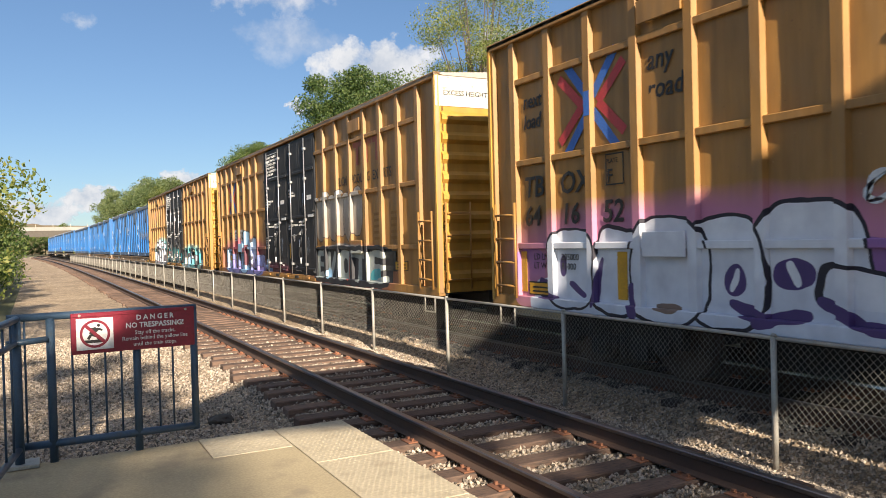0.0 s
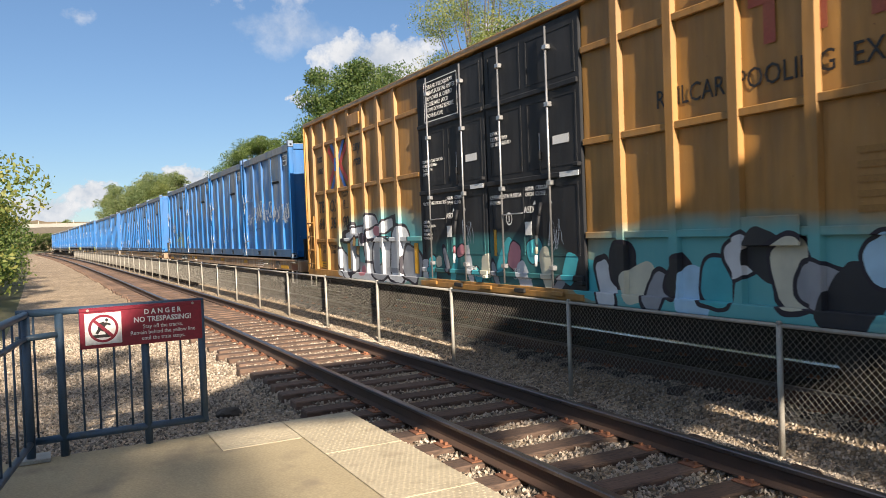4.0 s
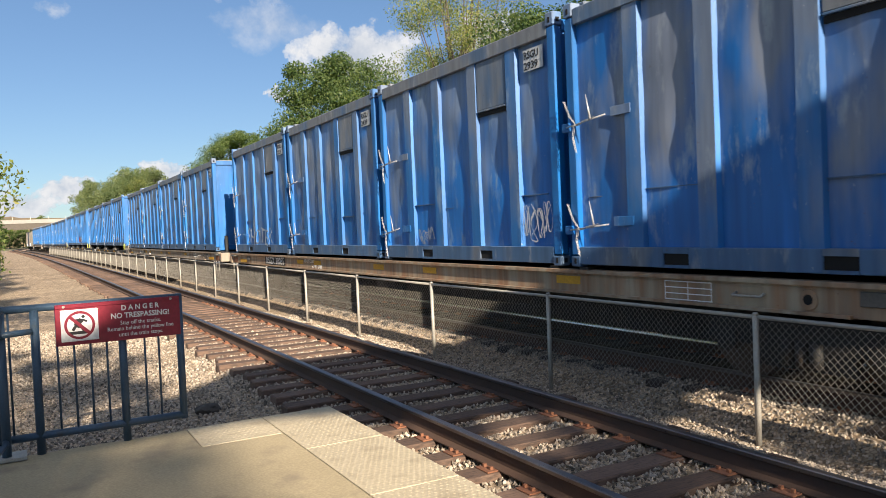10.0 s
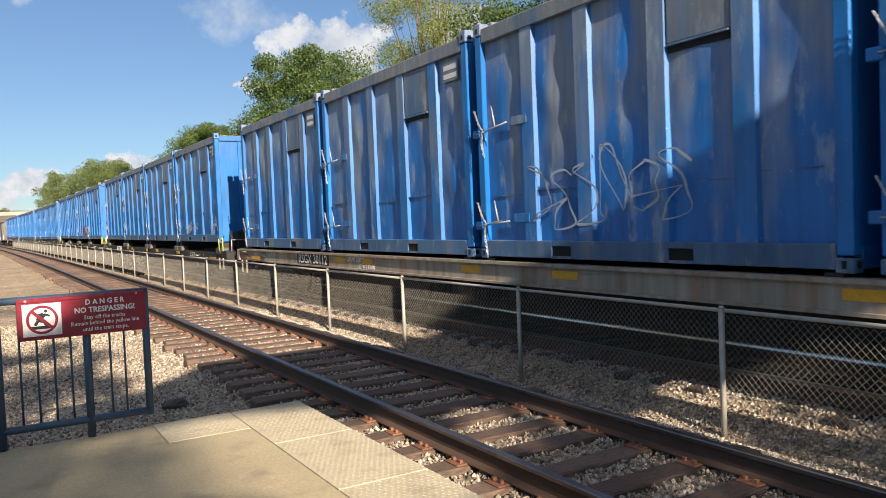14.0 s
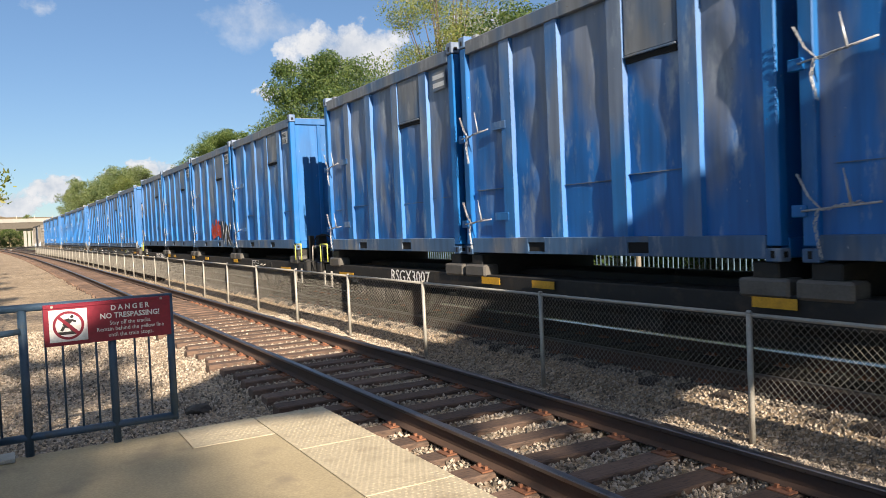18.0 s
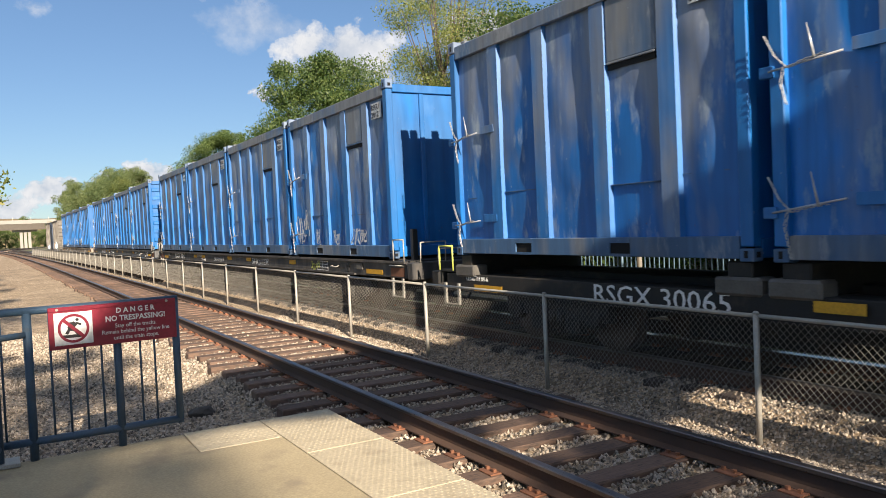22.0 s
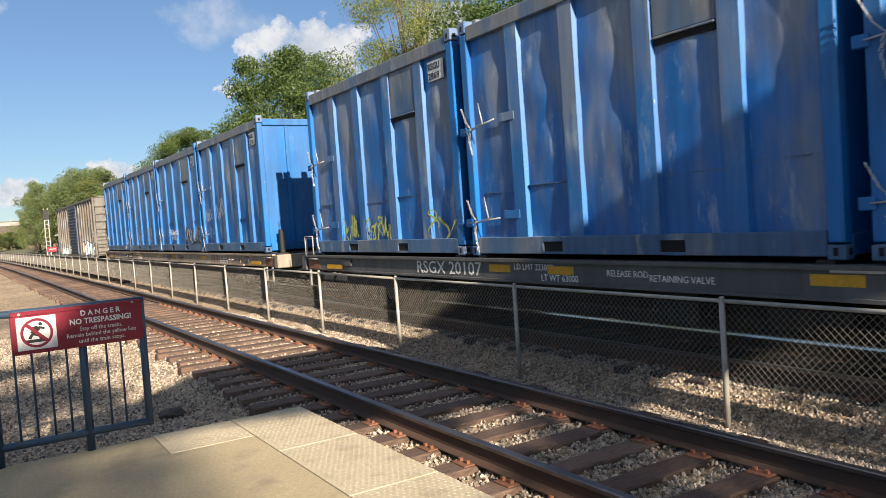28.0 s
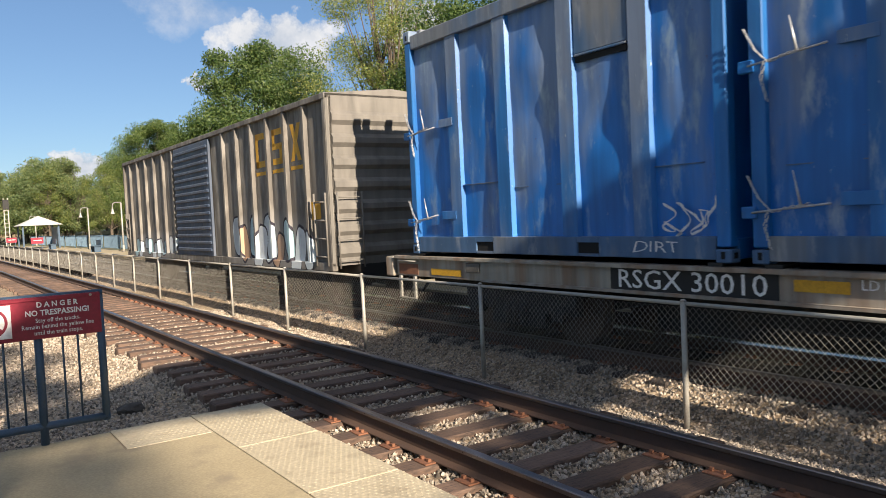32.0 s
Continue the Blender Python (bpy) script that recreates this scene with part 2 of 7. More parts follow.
def wagon_paint(name, base, grime, streak, gloss=0.45, spray=None, seed=0.0, fade=0.5):
    """Railway paint: base colour, vertical grime streaks, rust flecks and, low down, an optional band of sprayed lettering-like shapes."""
    m, n, l, b = shader(name, gloss)
    co = n.new("ShaderNodeTexCoord").outputs["Object"]
    mp = n.new("ShaderNodeMapping")
    mp.inputs["Location"].default_value = (seed, seed * 1.7, 0)
    l.new(co, mp.inputs["Vector"])
    co = mp.outputs[0]
    sep = n.new("ShaderNodeSeparateXYZ")
    l.new(co, sep.inputs[0])
    st = noise_node(n, l, co, 1.0, 6, (3.0, 5.0, 0.35))
    bl = noise_node(n, l, co, 1.1, 5)
    fl = noise_node(n, l, co, 24.0, 5)
    c = mix(n, l, ramp(n, l, bl.outputs[0], [(0.35, (0, 0, 0)), (0.7, (1, 1, 1))]).outputs[0], base, tuple(v * 0.72 for v in base))
    mask = ramp(n, l, st.outputs[0], [(0.58 - 0.25 * streak, (0, 0, 0)), (0.78 - 0.15 * streak, (fade,) * 3)])
    c = mix(n, l, mask.outputs[0], c, grime)
    rust = ramp(n, l, fl.outputs[0], [(0.70, (0, 0, 0)), (0.76, (0.7, 0.7, 0.7))])
    c = mix(n, l, rust.outputs[0], c, (0.13, 0.055, 0.025))
    fine = noise_node(n, l, co, 1.0, 9, (6.0, 8.0, 1.0))
    c = mix(n, l, 0.25 + 0.6 * streak, c, ramp(n, l, fine.outputs[0], [(0.32, (0.66, 0.66, 0.67)), (0.68, (1.22, 1.20, 1.18))]).outputs[0], "MULTIPLY")
    scuff = noise_node(n, l, co, 4.0, 9, (1.0, 1.0, 0.32))
    c = mix(n, l, ramp(n, l, scuff.outputs[0], [(0.47, (0, 0, 0)), (0.68, (0.68 * streak,) * 3)]).outputs[0], c, tuple(min(0.5, v * 1.7) for v in grime))
    chip = noise_node(n, l, co, 46.0, 3, (1.0, 1.0, 0.55))
    c = mix(n, l, ramp(n, l, chip.outputs[0], [(0.72, (0, 0, 0)), (0.75, (0.6, 0.6, 0.6))]).outputs[0], c, tuple(min(0.6, v * 2.6) for v in grime))
    raw = n.new("ShaderNodeTexCoord").outputs["Object"]
    if spray:
        c = sprayed(n, l, raw, c, *spray)
    l.new(c, b.inputs["Base Color"])
    rr = n.new("ShaderNodeMapRange")
    rr.inputs["To Min"].default_value, rr.inputs["To Max"].default_value = gloss - 0.1, gloss + 0.3
    l.new(st.outputs[0], rr.inputs[0])
    l.new(rr.outputs[0], b.inputs["Roughness"])
    bump(n, l, b, mix(n, l, 0.25, bl.outputs[0], scuff.outputs[0]), 0.35, 0.05)
    return m


M_BALLAST = gravel_mat("ballast_ground", (0.66, 0.535, 0.405), (0.27, 0.215, 0.155), 0.05)
# dirt plus the shade under the train, both put into the colour
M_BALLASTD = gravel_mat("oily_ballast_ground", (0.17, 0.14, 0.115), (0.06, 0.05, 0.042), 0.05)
M_STONE = stone_mat("ballast_stone", (0.60, 0.51, 0.42), (0.10, 0.085, 0.07))
M_EARTH = plain("earth", (0.10, 0.11, 0.045), (0.16, 0.13, 0.07), 0.95, 0, 0.4, 6, 0.6)
M_RAILTOP = plain("rail_head_steel", (0.17, 0.16, 0.165), (0.12, 0.105, 0.10), 0.32, 0.8, 2, 60, 0.05)
M_RAILBRIGHT = plain("polished_rail_head", (0.74, 0.73, 0.71), (0.60, 0.58, 0.56), 0.19, 1.0, 2, 60, 0.02)
M_RAIL = plain("rusted_rail", (0.062, 0.038, 0.028), (0.095, 0.052, 0.034), 0.8, 0.0, 2, 40, 0.3)
M_PLATE = plain("rusted_plate", (0.25, 0.105, 0.055), (0.17, 0.07, 0.04), 0.85, 0.0, 6, 60, 0.3, per=0.3)
M_TIE = plain("creosoted_sleeper_wood", (0.130, 0.082, 0.060), (0.19, 0.120, 0.085), 0.85, 0.0, 3, 30, 0.6, (1, 8, 3), (0.05, 0.035, 0.03), 0.4, per=0.35)
# darker sleeper wood, for the far track and the platform's face
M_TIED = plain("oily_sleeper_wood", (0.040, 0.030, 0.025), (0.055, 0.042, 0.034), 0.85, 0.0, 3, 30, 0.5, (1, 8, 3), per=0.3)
M_STONEW = stone_mat("pale_ballast_stone", (0.66, 0.62, 0.55), (0.36, 0.33, 0.29))
M_CONC = plain("platform_concrete", (0.42, 0.342, 0.212), (0.34, 0.275, 0.168), 0.9, 0.0, 0.9, 55, 0.25, None, (0.22, 0.18, 0.13), 0.25)
M_TACT = plain("worn_cream_tactile_paving", (0.47, 0.40, 0.28), (0.41, 0.35, 0.245), 0.8, 0.0, 1.5, 30, 0.15, None, (0.33, 0.275, 0.19), 0.35)
M_BLUEST = plain("dark_blue_painted_steel", (0.042, 0.078, 0.125), (0.050, 0.088, 0.14), 0.42, 0.0, 5, 90, 0.06, None, (0.06, 0.07, 0.08), 0.15)
M_RED = plain("sign_red", (0.24, 0.009, 0.030), (0.21, 0.009, 0.028), 0.4, 0.0, 3, 50, 0.02)
M_WHITE = plain("sign_white", (0.80, 0.78, 0.76), (0.74, 0.72, 0.70), 0.5, 0.0, 3, 50, 0.02)
M_INK = plain("black_ink", (0.015, 0.013, 0.013), (0.02, 0.018, 0.018), 0.5, 0.0, 3, 50, 0.0)
M_GALV = plain("galvanised_steel", (0.40, 0.38, 0.34), (0.30, 0.28, 0.25), 0.5, 0.25, 6, 90, 0.05)
M_WIRE = plain("galvanised_wire", (0.25, 0.235, 0.21), (0.15, 0.14, 0.125), 0.5, 0.2, 6, 60, 0.0)
M_LEAF = leaf_mat("leaves_green", (0.042, 0.082, 0.024), (0.085, 0.135, 0.038), (0.19, 0.23, 0.075))
M_LEAFY = leaf_mat("leaves_yellow_green", (0.085, 0.13, 0.038), (0.165, 0.205, 0.06), (0.30, 0.29, 0.11))
# paler, greyer leaves: the haze of distance is mixed into the colour
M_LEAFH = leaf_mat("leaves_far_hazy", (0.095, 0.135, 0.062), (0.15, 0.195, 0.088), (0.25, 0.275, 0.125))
M_LEAFD = leaf_mat("leaves_dark", (0.022, 0.05, 0.014), (0.035, 0.075, 0.018), (0.06, 0.105, 0.025))
M_BARK = plain("bark", (0.11, 0.085, 0.062), (0.07, 0.055, 0.042), 0.9, 0.0, 3, 20, 0.8, (3, 3, 0.6))
M_BLACK = plain("black_wagon_steel", (0.014, 0.0135, 0.0135), (0.022, 0.020, 0.018), 0.7, 0.0, 2, 30, 0.25, None, (0.045, 0.033, 0.025), 0.25)
M_WHEEL = plain("wheel_steel", (0.07, 0.055, 0.045), (0.11, 0.08, 0.06), 0.6, 0.5, 4, 40, 0.1)
M_YEL = plain("yellow_reflector", (0.62, 0.33, 0.02), (0.50, 0.26, 0.02), 0.6, 0.0, 6, 40, 0.05)
M_STEEL = plain("bare_steel", (0.46, 0.46, 0.47), (0.33, 0.33, 0.34), 0.4, 0.75, 6, 60, 0.05)
M_SHADE = plain("lamp_enamel", (0.46, 0.45, 0.41), (0.38, 0.37, 0.33), 0.45, 0.0, 5, 40, 0.03)
M_FOOT = plain("worn_dark_casting", (0.13, 0.12, 0.11), (0.085, 0.078, 0.07), 0.6, 0.2, 4, 40, 0.2)
M_CHAIN = plain("galvanised_chain", (0.48, 0.49, 0.51), (0.30, 0.30, 0.31), 0.45, 0.4, 8, 60, 0.05)
M_SPRAYW = plain("white_spray_paint", (0.62, 0.64, 0.66), (0.50, 0.53, 0.56), 0.7, 0.0, 4, 40, 0.0)
M_SPRAYF = plain("faded_white_spray_paint", (0.33, 0.38, 0.46), (0.22, 0.27, 0.36), 0.7, 0.0, 4, 40, 0.0)
M_SPRAYY = plain("yellow_spray_paint", (0.55, 0.60, 0.12), (0.45, 0.48, 0.10), 0.7, 0.0, 4, 40, 0.0)
M_SPRAYR = plain("red_spray_paint", (0.60, 0.07, 0.03), (0.50, 0.05, 0.03), 0.7, 0.0, 4, 40, 0.0)
# near-black fill that stands for the shade inside openings
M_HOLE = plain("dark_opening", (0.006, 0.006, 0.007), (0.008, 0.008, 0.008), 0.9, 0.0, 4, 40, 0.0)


# ---- mesh helpers ----
def part(name, bm, material, parent=None, label=""):
    """Links a bmesh as one mesh object, under a thing or a part."""
    me = bpy.data.meshes.new(name)
    bm.to_mesh(me)
    bm.free()
    me.materials.append(material)
    ob = new(name, me)
    if parent is not None:
        ob.parent = parent
    if label:
        ob["label"] = label
    return ob


def shared(name, me, parent, m=None, label=""):
    ob = new(name, me)
    ob.parent = parent
    if m is not None:
        ob.matrix_local = m
    if label:
        ob["label"] = label
    return ob


def mesh_of(name, verts, faces, material):
    me = bpy.data.meshes.new(name)
    me.from_pydata(verts, [], faces)
    me.materials.append(material)
    return me


def box(bm, x0, x1, y0, y1, z0, z1, bevel=0.0):
    vs = [bm.verts.new((x, y, z)) for x in (x0, x1) for y in (y0, y1) for z in (z0, z1)]
    fs = [bm.faces.new([vs[k] for k in q]) for q in ((0, 1, 3, 2), (4, 6, 7, 5), (0, 4, 5, 1), (2, 3, 7, 6), (0, 2, 6, 4), (1, 5, 7, 3))]
    if bevel:
        bmesh.ops.bevel(bm, geom=list({e for f in fs for e in f.edges}), offset=bevel, segments=1, affect="EDGES", profile=0.5)
    return vs


def slab(*a, bevel=0.0):
    bm = bmesh.new()
    box(bm, *a, bevel=bevel)
    return bm


def tube(bm, a, c, r, sides=10, r2=None, cap=True):
    a, c = Vector(a), Vector(c)
    q = (c - a).to_track_quat("Z", "Y")
    r2 = r if r2 is None else r2
    ra = [bm.verts.new(a + q @ Vector((math.cos(k * math.tau / sides) * r, math.sin(k * math.tau / sides) * r, 0))) for k in range(sides)]
    rc = [bm.verts.new(c + q @ Vector((math.cos(k * math.tau / sides) * r2, math.sin(k * math.tau / sides) * r2, 0))) for k in range(sides)]
    for k in range(sides):
        f = bm.faces.new((ra[k], ra[(k + 1) % sides], rc[(k + 1) % sides], rc[k]))
        f.smooth = True
    if cap:
        bm.faces.new(ra[::-1])
        bm.faces.new(rc)


def pipe(points, r, sides=8):
    bm = bmesh.new()
    for a, c in zip(points, points[1:]):
        tube(bm, a, c, r, sides)
    return bm


def prism(bm, outline, y0, y1):
    """An outline in x, z drawn out along y."""
    a = [bm.verts.new((x, y0, z)) for x, z in outline]
    c = [bm.verts.new((x, y1, z)) for x, z in outline]
    k = len(outline)
    for i in range(k):
        bm.faces.new((a[i], a[(i + 1) % k], c[(i + 1) % k], c[i]))
    bm.faces.new(a[::-1])
    bm.faces.new(c)


def rib(bm, yc, wide, narrow, x, depth, z0, z1, flank=0):
    """An upright pressed rib on a wall at x that faces -x."""
    pts = [(yc - wide / 2, x), (yc - narrow / 2, x - depth), (yc + narrow / 2, x - depth), (yc + wide / 2, x)]
    lo = [bm.verts.new((px, py, z0)) for py, px in pts]
    hi = [bm.verts.new((px, py, z1)) for py, px in pts]
    for i in range(3):
        bm.faces.new((lo[i], lo[i + 1], hi[i + 1], hi[i])).material_index = flank if i == 0 else 0
    bm.faces.new(lo)
    bm.faces.new(hi[::-1])


def words(text, size, material, parent, m, name="lettering", bold=0.0, align="LEFT", stretch=1.0, lean=0.0, width=0.0):
    """Raised lettering in the built-in font, as a mesh part at the local pose m (text in x, y of that pose)."""
    cu = bpy.data.curves.new(name, "FONT")
    cu.body, cu.size, cu.extrude, cu.offset, cu.align_x, cu.shear = text, size, 0.0015, bold, align, lean
    cu.resolution_u = 2
    ob = bpy.data.objects.new(name, cu)
    scene.collection.objects.link(ob)
    bpy.context.view_layer.update()
    me = bpy.data.meshes.new_from_object(ob.evaluated_get(bpy.context.evaluated_depsgraph_get()))
    bpy.data.objects.remove(ob)
    bpy.data.curves.remove(cu)
    me.name = name
    me.materials.clear()
    me.materials.append(material)
    if width:
        stretch = width / max(v.co.x for v in me.vertices)
    for v in me.vertices:
        v.co.x *= stretch
    o = shared(name, me, parent, m)
    return o


def facing(x, y, z):
    """The pose of lettering on a wall that faces -x: its text runs towards -y, up is z."""
    return Matrix(((0, 0, -1, x), (-1, 0, 0, y), (0, 1, 0, z), (0, 0, 0, 1)))


def facing_front(x, y, z):
    """The pose of lettering on a wall that faces -y: its text runs towards +x."""
    return Matrix(((1, 0, 0, x), (0, 0, -1, y), (0, 1, 0, z), (0, 0, 0, 1)))


def empty(name, m=None):
    ob = new(name)
    ob.empty_display_size = 0.3
    if m is not None:
        ob.matrix_basis = m
    return ob


# ---- ground and track bed ----
def lay(x, y):
    """Height of the ground at x, y; x is counted from the near track's middle."""
    stops = ((-60, -0.5), (-9, -0.42), (-2.4, -0.37), (-1.65, -0.35), (-1.25, -0.24), (1.25, -0.232), (1.6, -0.32), (2.1, -0.48), (2.35, -0.40), (2.7, -0.20), (5.0, -0.20), (5.4, -0.35), (12, -0.2), (60, 3.0))
    for (a, p), (c, q) in zip(stops, stops[1:]):
        if x <= c:
            return p + (q - p) * max(0.0, x - a) / (c - a)
    return stops[-1][1]


def build_ground():
    xs = [-3000, -600, -150, -60, -30, -14, -9, -7, -5, -4, -3.2, -2.4, -2.0, -1.6, -1.3, -0.9, -0.5, 0, 0.5, 0.9, 1.25, 1.6, 1.85, 2.1, 2.35, 2.7, 3.2, 3.8, 4.4, 5.0, 5.4, 7, 9, 12, 25, 60, 150, 600, 3000]
    ys = [-3000, -500, -120, -60, -30, -15] + [-8 + 1.2 * k for k in range(24)] + [22 + 3 * k for k in range(30)] + [120, 140, 160, 180, 205, 225, 245, 270, 300, 330, 370, 420, 600, 1200, 3000]
    verts, faces = [], []
    for y in ys:
        for x in xs:
            w = 1 if abs(x) < 12 else max(0.0, 1 - (abs(x) - 12) / 50)
            z = lay(x, y) + (noise.noise((x * 0.8, y * 0.8, 3)) * 0.03 if -9 < x < 9 else 0)
            verts.append((x + course(min(y, 420)) * w, y, z))
    nx = len(xs)
    for j in range(len(ys) - 1):
        for i in range(nx - 1):
            faces.append((j * nx + i, j * nx + i + 1, (j + 1) * nx + i + 1, (j + 1) * nx + i))
    me = mesh_of("ground", verts, faces, M_BALLAST)
    me.materials.append(M_EARTH)
    me.materials.append(M_BALLASTD)
    for f in me.polygons:
        f.use_smooth = True
        x = f.center.x - course(min(max(f.center.y, -100), 420))
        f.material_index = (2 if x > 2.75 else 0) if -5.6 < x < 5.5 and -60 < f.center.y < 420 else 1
    tagged(new("ground", me), "pale crushed-stone track bed with earth beyond", "ground", kind="structure")


build_ground()


def stone_cloud(name, count, seed, where, size, material):
    """Loose stones as one mesh: rough wedges of differing size."""
    rng = np.random.default_rng(seed)
    base = np.array([(1, 0, 0), (-1, 0, 0), (0, 1, 0), (0, -1, 0), (0, 0, 1), (0, 0, -1), (.6, .6, .5), (-.6, .5, .6)], float)
    tri = np.array([(6, 0, 2), (6, 2, 4), (6, 4, 0), (7, 2, 1), (7, 1, 4), (7, 4, 2), (0, 3, 4), (3, 1, 4), (0, 5, 2), (2, 5, 1), (1, 5, 3), (3, 5, 0)])
    V, F = [], []
    k = 0
    for _ in range(count):
        x, y, z = where(rng)
        if z is None:
            continue
        s = size * rng.uniform(0.55, 1.25)
        a, c, e = rng.uniform(0, 6.28, 3)
        R = np.array(Euler((a, c, e)).to_matrix())
        p = (base * rng.uniform(0.6, 1.15, (8, 1)) * np.array([1, 0.8, 0.62]) * s) @ R.T + np.array((x, y, z))
        V.append(p)
        F.append(tri + k)
        k += 8
    me = mesh_of(name, np.concatenate(V).tolist(), np.concatenate(F).tolist(), material)
    return tagged(new(name, me), "angular pale grey and tan ballast stones", "ballast", kind="stuff")


def on_bed(x0, x1, y0, y1, lift=0.0, tie_free=False):
    def f(rng):
        x, y = rng.uniform(x0, x1), y0 + (y1 - y0) * rng.uniform(0, 1) ** 1.35
        if x < -1.5 and y < 6.85:
            return 0, 0, None
        if tie_free and abs(((y - TIE_Y0) / TIE_STEP + 0.5) % 1 - 0.5) < 0.24 and abs(x) < 1.35:
            return 0, 0, None
        return x + course(y), y, lay(x, y) + lift + rng.uniform(-0.012, 0.012)
    return f


TIE_STEP, TIE_Y0 = 0.56, 4.63
stone_cloud("ballast_stones", 30000, 1, on_bed(-1.5, 1.5, 1.0, 19, 0.016, True), 0.026, M_STONE)
stone_cloud("ballast_stones", 28000, 2, on_bed(1.2, 3.0, 1.5, 20, 0.0), 0.027, M_STONE)
stone_cloud("ballast_stones", 32000, 3, on_bed(-5.5, -1.3, 6.9, 21, 0.0), 0.029, M_STONE)

stone_cloud("ballast_stones", 1500, 4, on_bed(0.92, 1.16, 3.6, 8.6, 0.03), 0.024, M_STONEW)


def build_stone():
    """A dark lump lying on the pale gravel by the platform's end."""
    bm = bmesh.new()
    bmesh.ops.create_icosphere(bm, subdivisions=3, radius=1.0)
    for v in bm.verts:
        k = 1 + 0.28 * noise.noise(v.co * 1.4) + 0.10 * noise.noise(v.co * 4.0)
        v.co = Vector((v.co.x * 0.17, v.co.y * 0.13, v.co.z * 0.075)) * k
    stone = tagged(empty("stone", pose(-2.13, 9.60, -0.335, 0, 0, 25)), "dark flat stone lying on the pale gravel", "stone")
    part("lump", bm, plain("dark_stone", (0.075, 0.065, 0.055), (0.05, 0.043, 0.038), 0.9, 0, 6, 40, 0.5), stone)


build_stone()


def rail_mesh(name, x, y0, y1, material, outline):
    ys, y = [], y0
    while y < y1:
        ys.append(y)
        y += 2.0 if y < 60 else 6.0
    ys.append(y1)
    verts, faces, k = [], [], len(outline)
    for y in ys:
        verts += [(x + ox + course(y), y, oz) for ox, oz in outline]
    for j in range(len(ys) - 1):
        for i in range(k):
            a, c = j * k + i, j * k + (i + 1) % k
            faces.append((a, c, c + k, a + k))
    return mesh_of(name, verts, faces, material)


HEAD = [(-0.034, -0.036), (-0.036, -0.008), (-0.028, 0), (0.028, 0), (0.036, -0.008), (0.034, -0.036)]
FOOT = [(-0.033, -0.037), (-0.010, -0.05), (-0.009, -0.145), (-0.07, -0.165), (-0.07, -0.176), (0.07, -0.176), (0.07, -0.165), (0.009, -0.145), (0.010, -0.05), (0.033, -0.037)]


# flanks sloped so that this rail head mirrors the low sky
HEAD_SLOPED = [(-0.036, -0.036), (-0.030, -0.006), (-0.024, 0), (0.024, 0), (0.030, -0.006), (0.036, -0.036)]


def build_track(name, xc, xs, label, ties_seen, far_end, head):
    track = tagged(empty(name), label, "railway track", kind="structure")
    for x in xs:
        r = shared("rail", rail_mesh("rail", x, -25, far_end, M_RAIL, FOOT), track)
        # only the outer far rail is bright, so the glint shows there
        shared("rail_head", rail_mesh("rail_head", x, -25, far_end, head if x > 4 else M_RAILTOP, HEAD_SLOPED if x > 4 else HEAD), r, label="worn shiny rail head")
    bm = slab(-1.44 if xc < 1 else -1.16, 1.28, -0.125, 0.125, -0.17, 0, bevel=0.014)
    tie = bpy.data.meshes.new("sleeper")
    bm.to_mesh(tie)
    bm.free()
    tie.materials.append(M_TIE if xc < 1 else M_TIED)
    bm = slab(-0.17, 0.17, -0.095, 0.095, 0, 0.014, bevel=0.004)
    for sx in (-0.11, 0.11):
        for sy in (-0.05, 0.05):
            box(bm, sx - 0.014, sx + 0.014, sy - 0.014, sy + 0.014, 0.012, 0.04)
    plate = bpy.data.meshes.new("tie_plate")
    bm.to_mesh(plate)
    bm.free()
    plate.materials.append(M_PLATE)
    rng = random.Random(5 if xc < 1 else 6)
    rest_v, rest_f = [], []
    k = -14
    while True:
        y = TIE_Y0 + k * TIE_STEP
        if y > min(far_end, 260):
            break
        dx, dz, dr = rng.uniform(-0.07, 0.07), rng.uniform(-0.008, 0.004), rng.uniform(-0.6, 0.6)
        if k < ties_seen:
            t = shared("sleeper", tie, track, pose(xc + course(y) + dx, y, -0.184 + dz, rng.uniform(-0.8, 0.8), 0, heading(y) + dr))
            if k < 34:
                for x in xs:
                    shared("tie_plate", plate, t, pose(x - xc - dx, 0, 0.0, 0, 0, -dr))
        else:
            b = len(rest_v)
            for cx in (-1.44, 1.28):
                for cy in (-0.11, 0.11):
                    for cz in (-0.354, -0.184):
                        rest_v.append((xc + course(y) + dx + cx, y + cy, cz))
            rest_f += [tuple(b + q for q in f) for f in ((0, 1, 3, 2), (4, 6, 7, 5), (0, 4, 5, 1), (2, 3, 7, 6), (1, 5, 7, 3))]
        k += 1
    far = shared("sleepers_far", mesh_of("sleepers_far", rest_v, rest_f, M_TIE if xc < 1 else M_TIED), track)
    far["kind"] = "stuff"


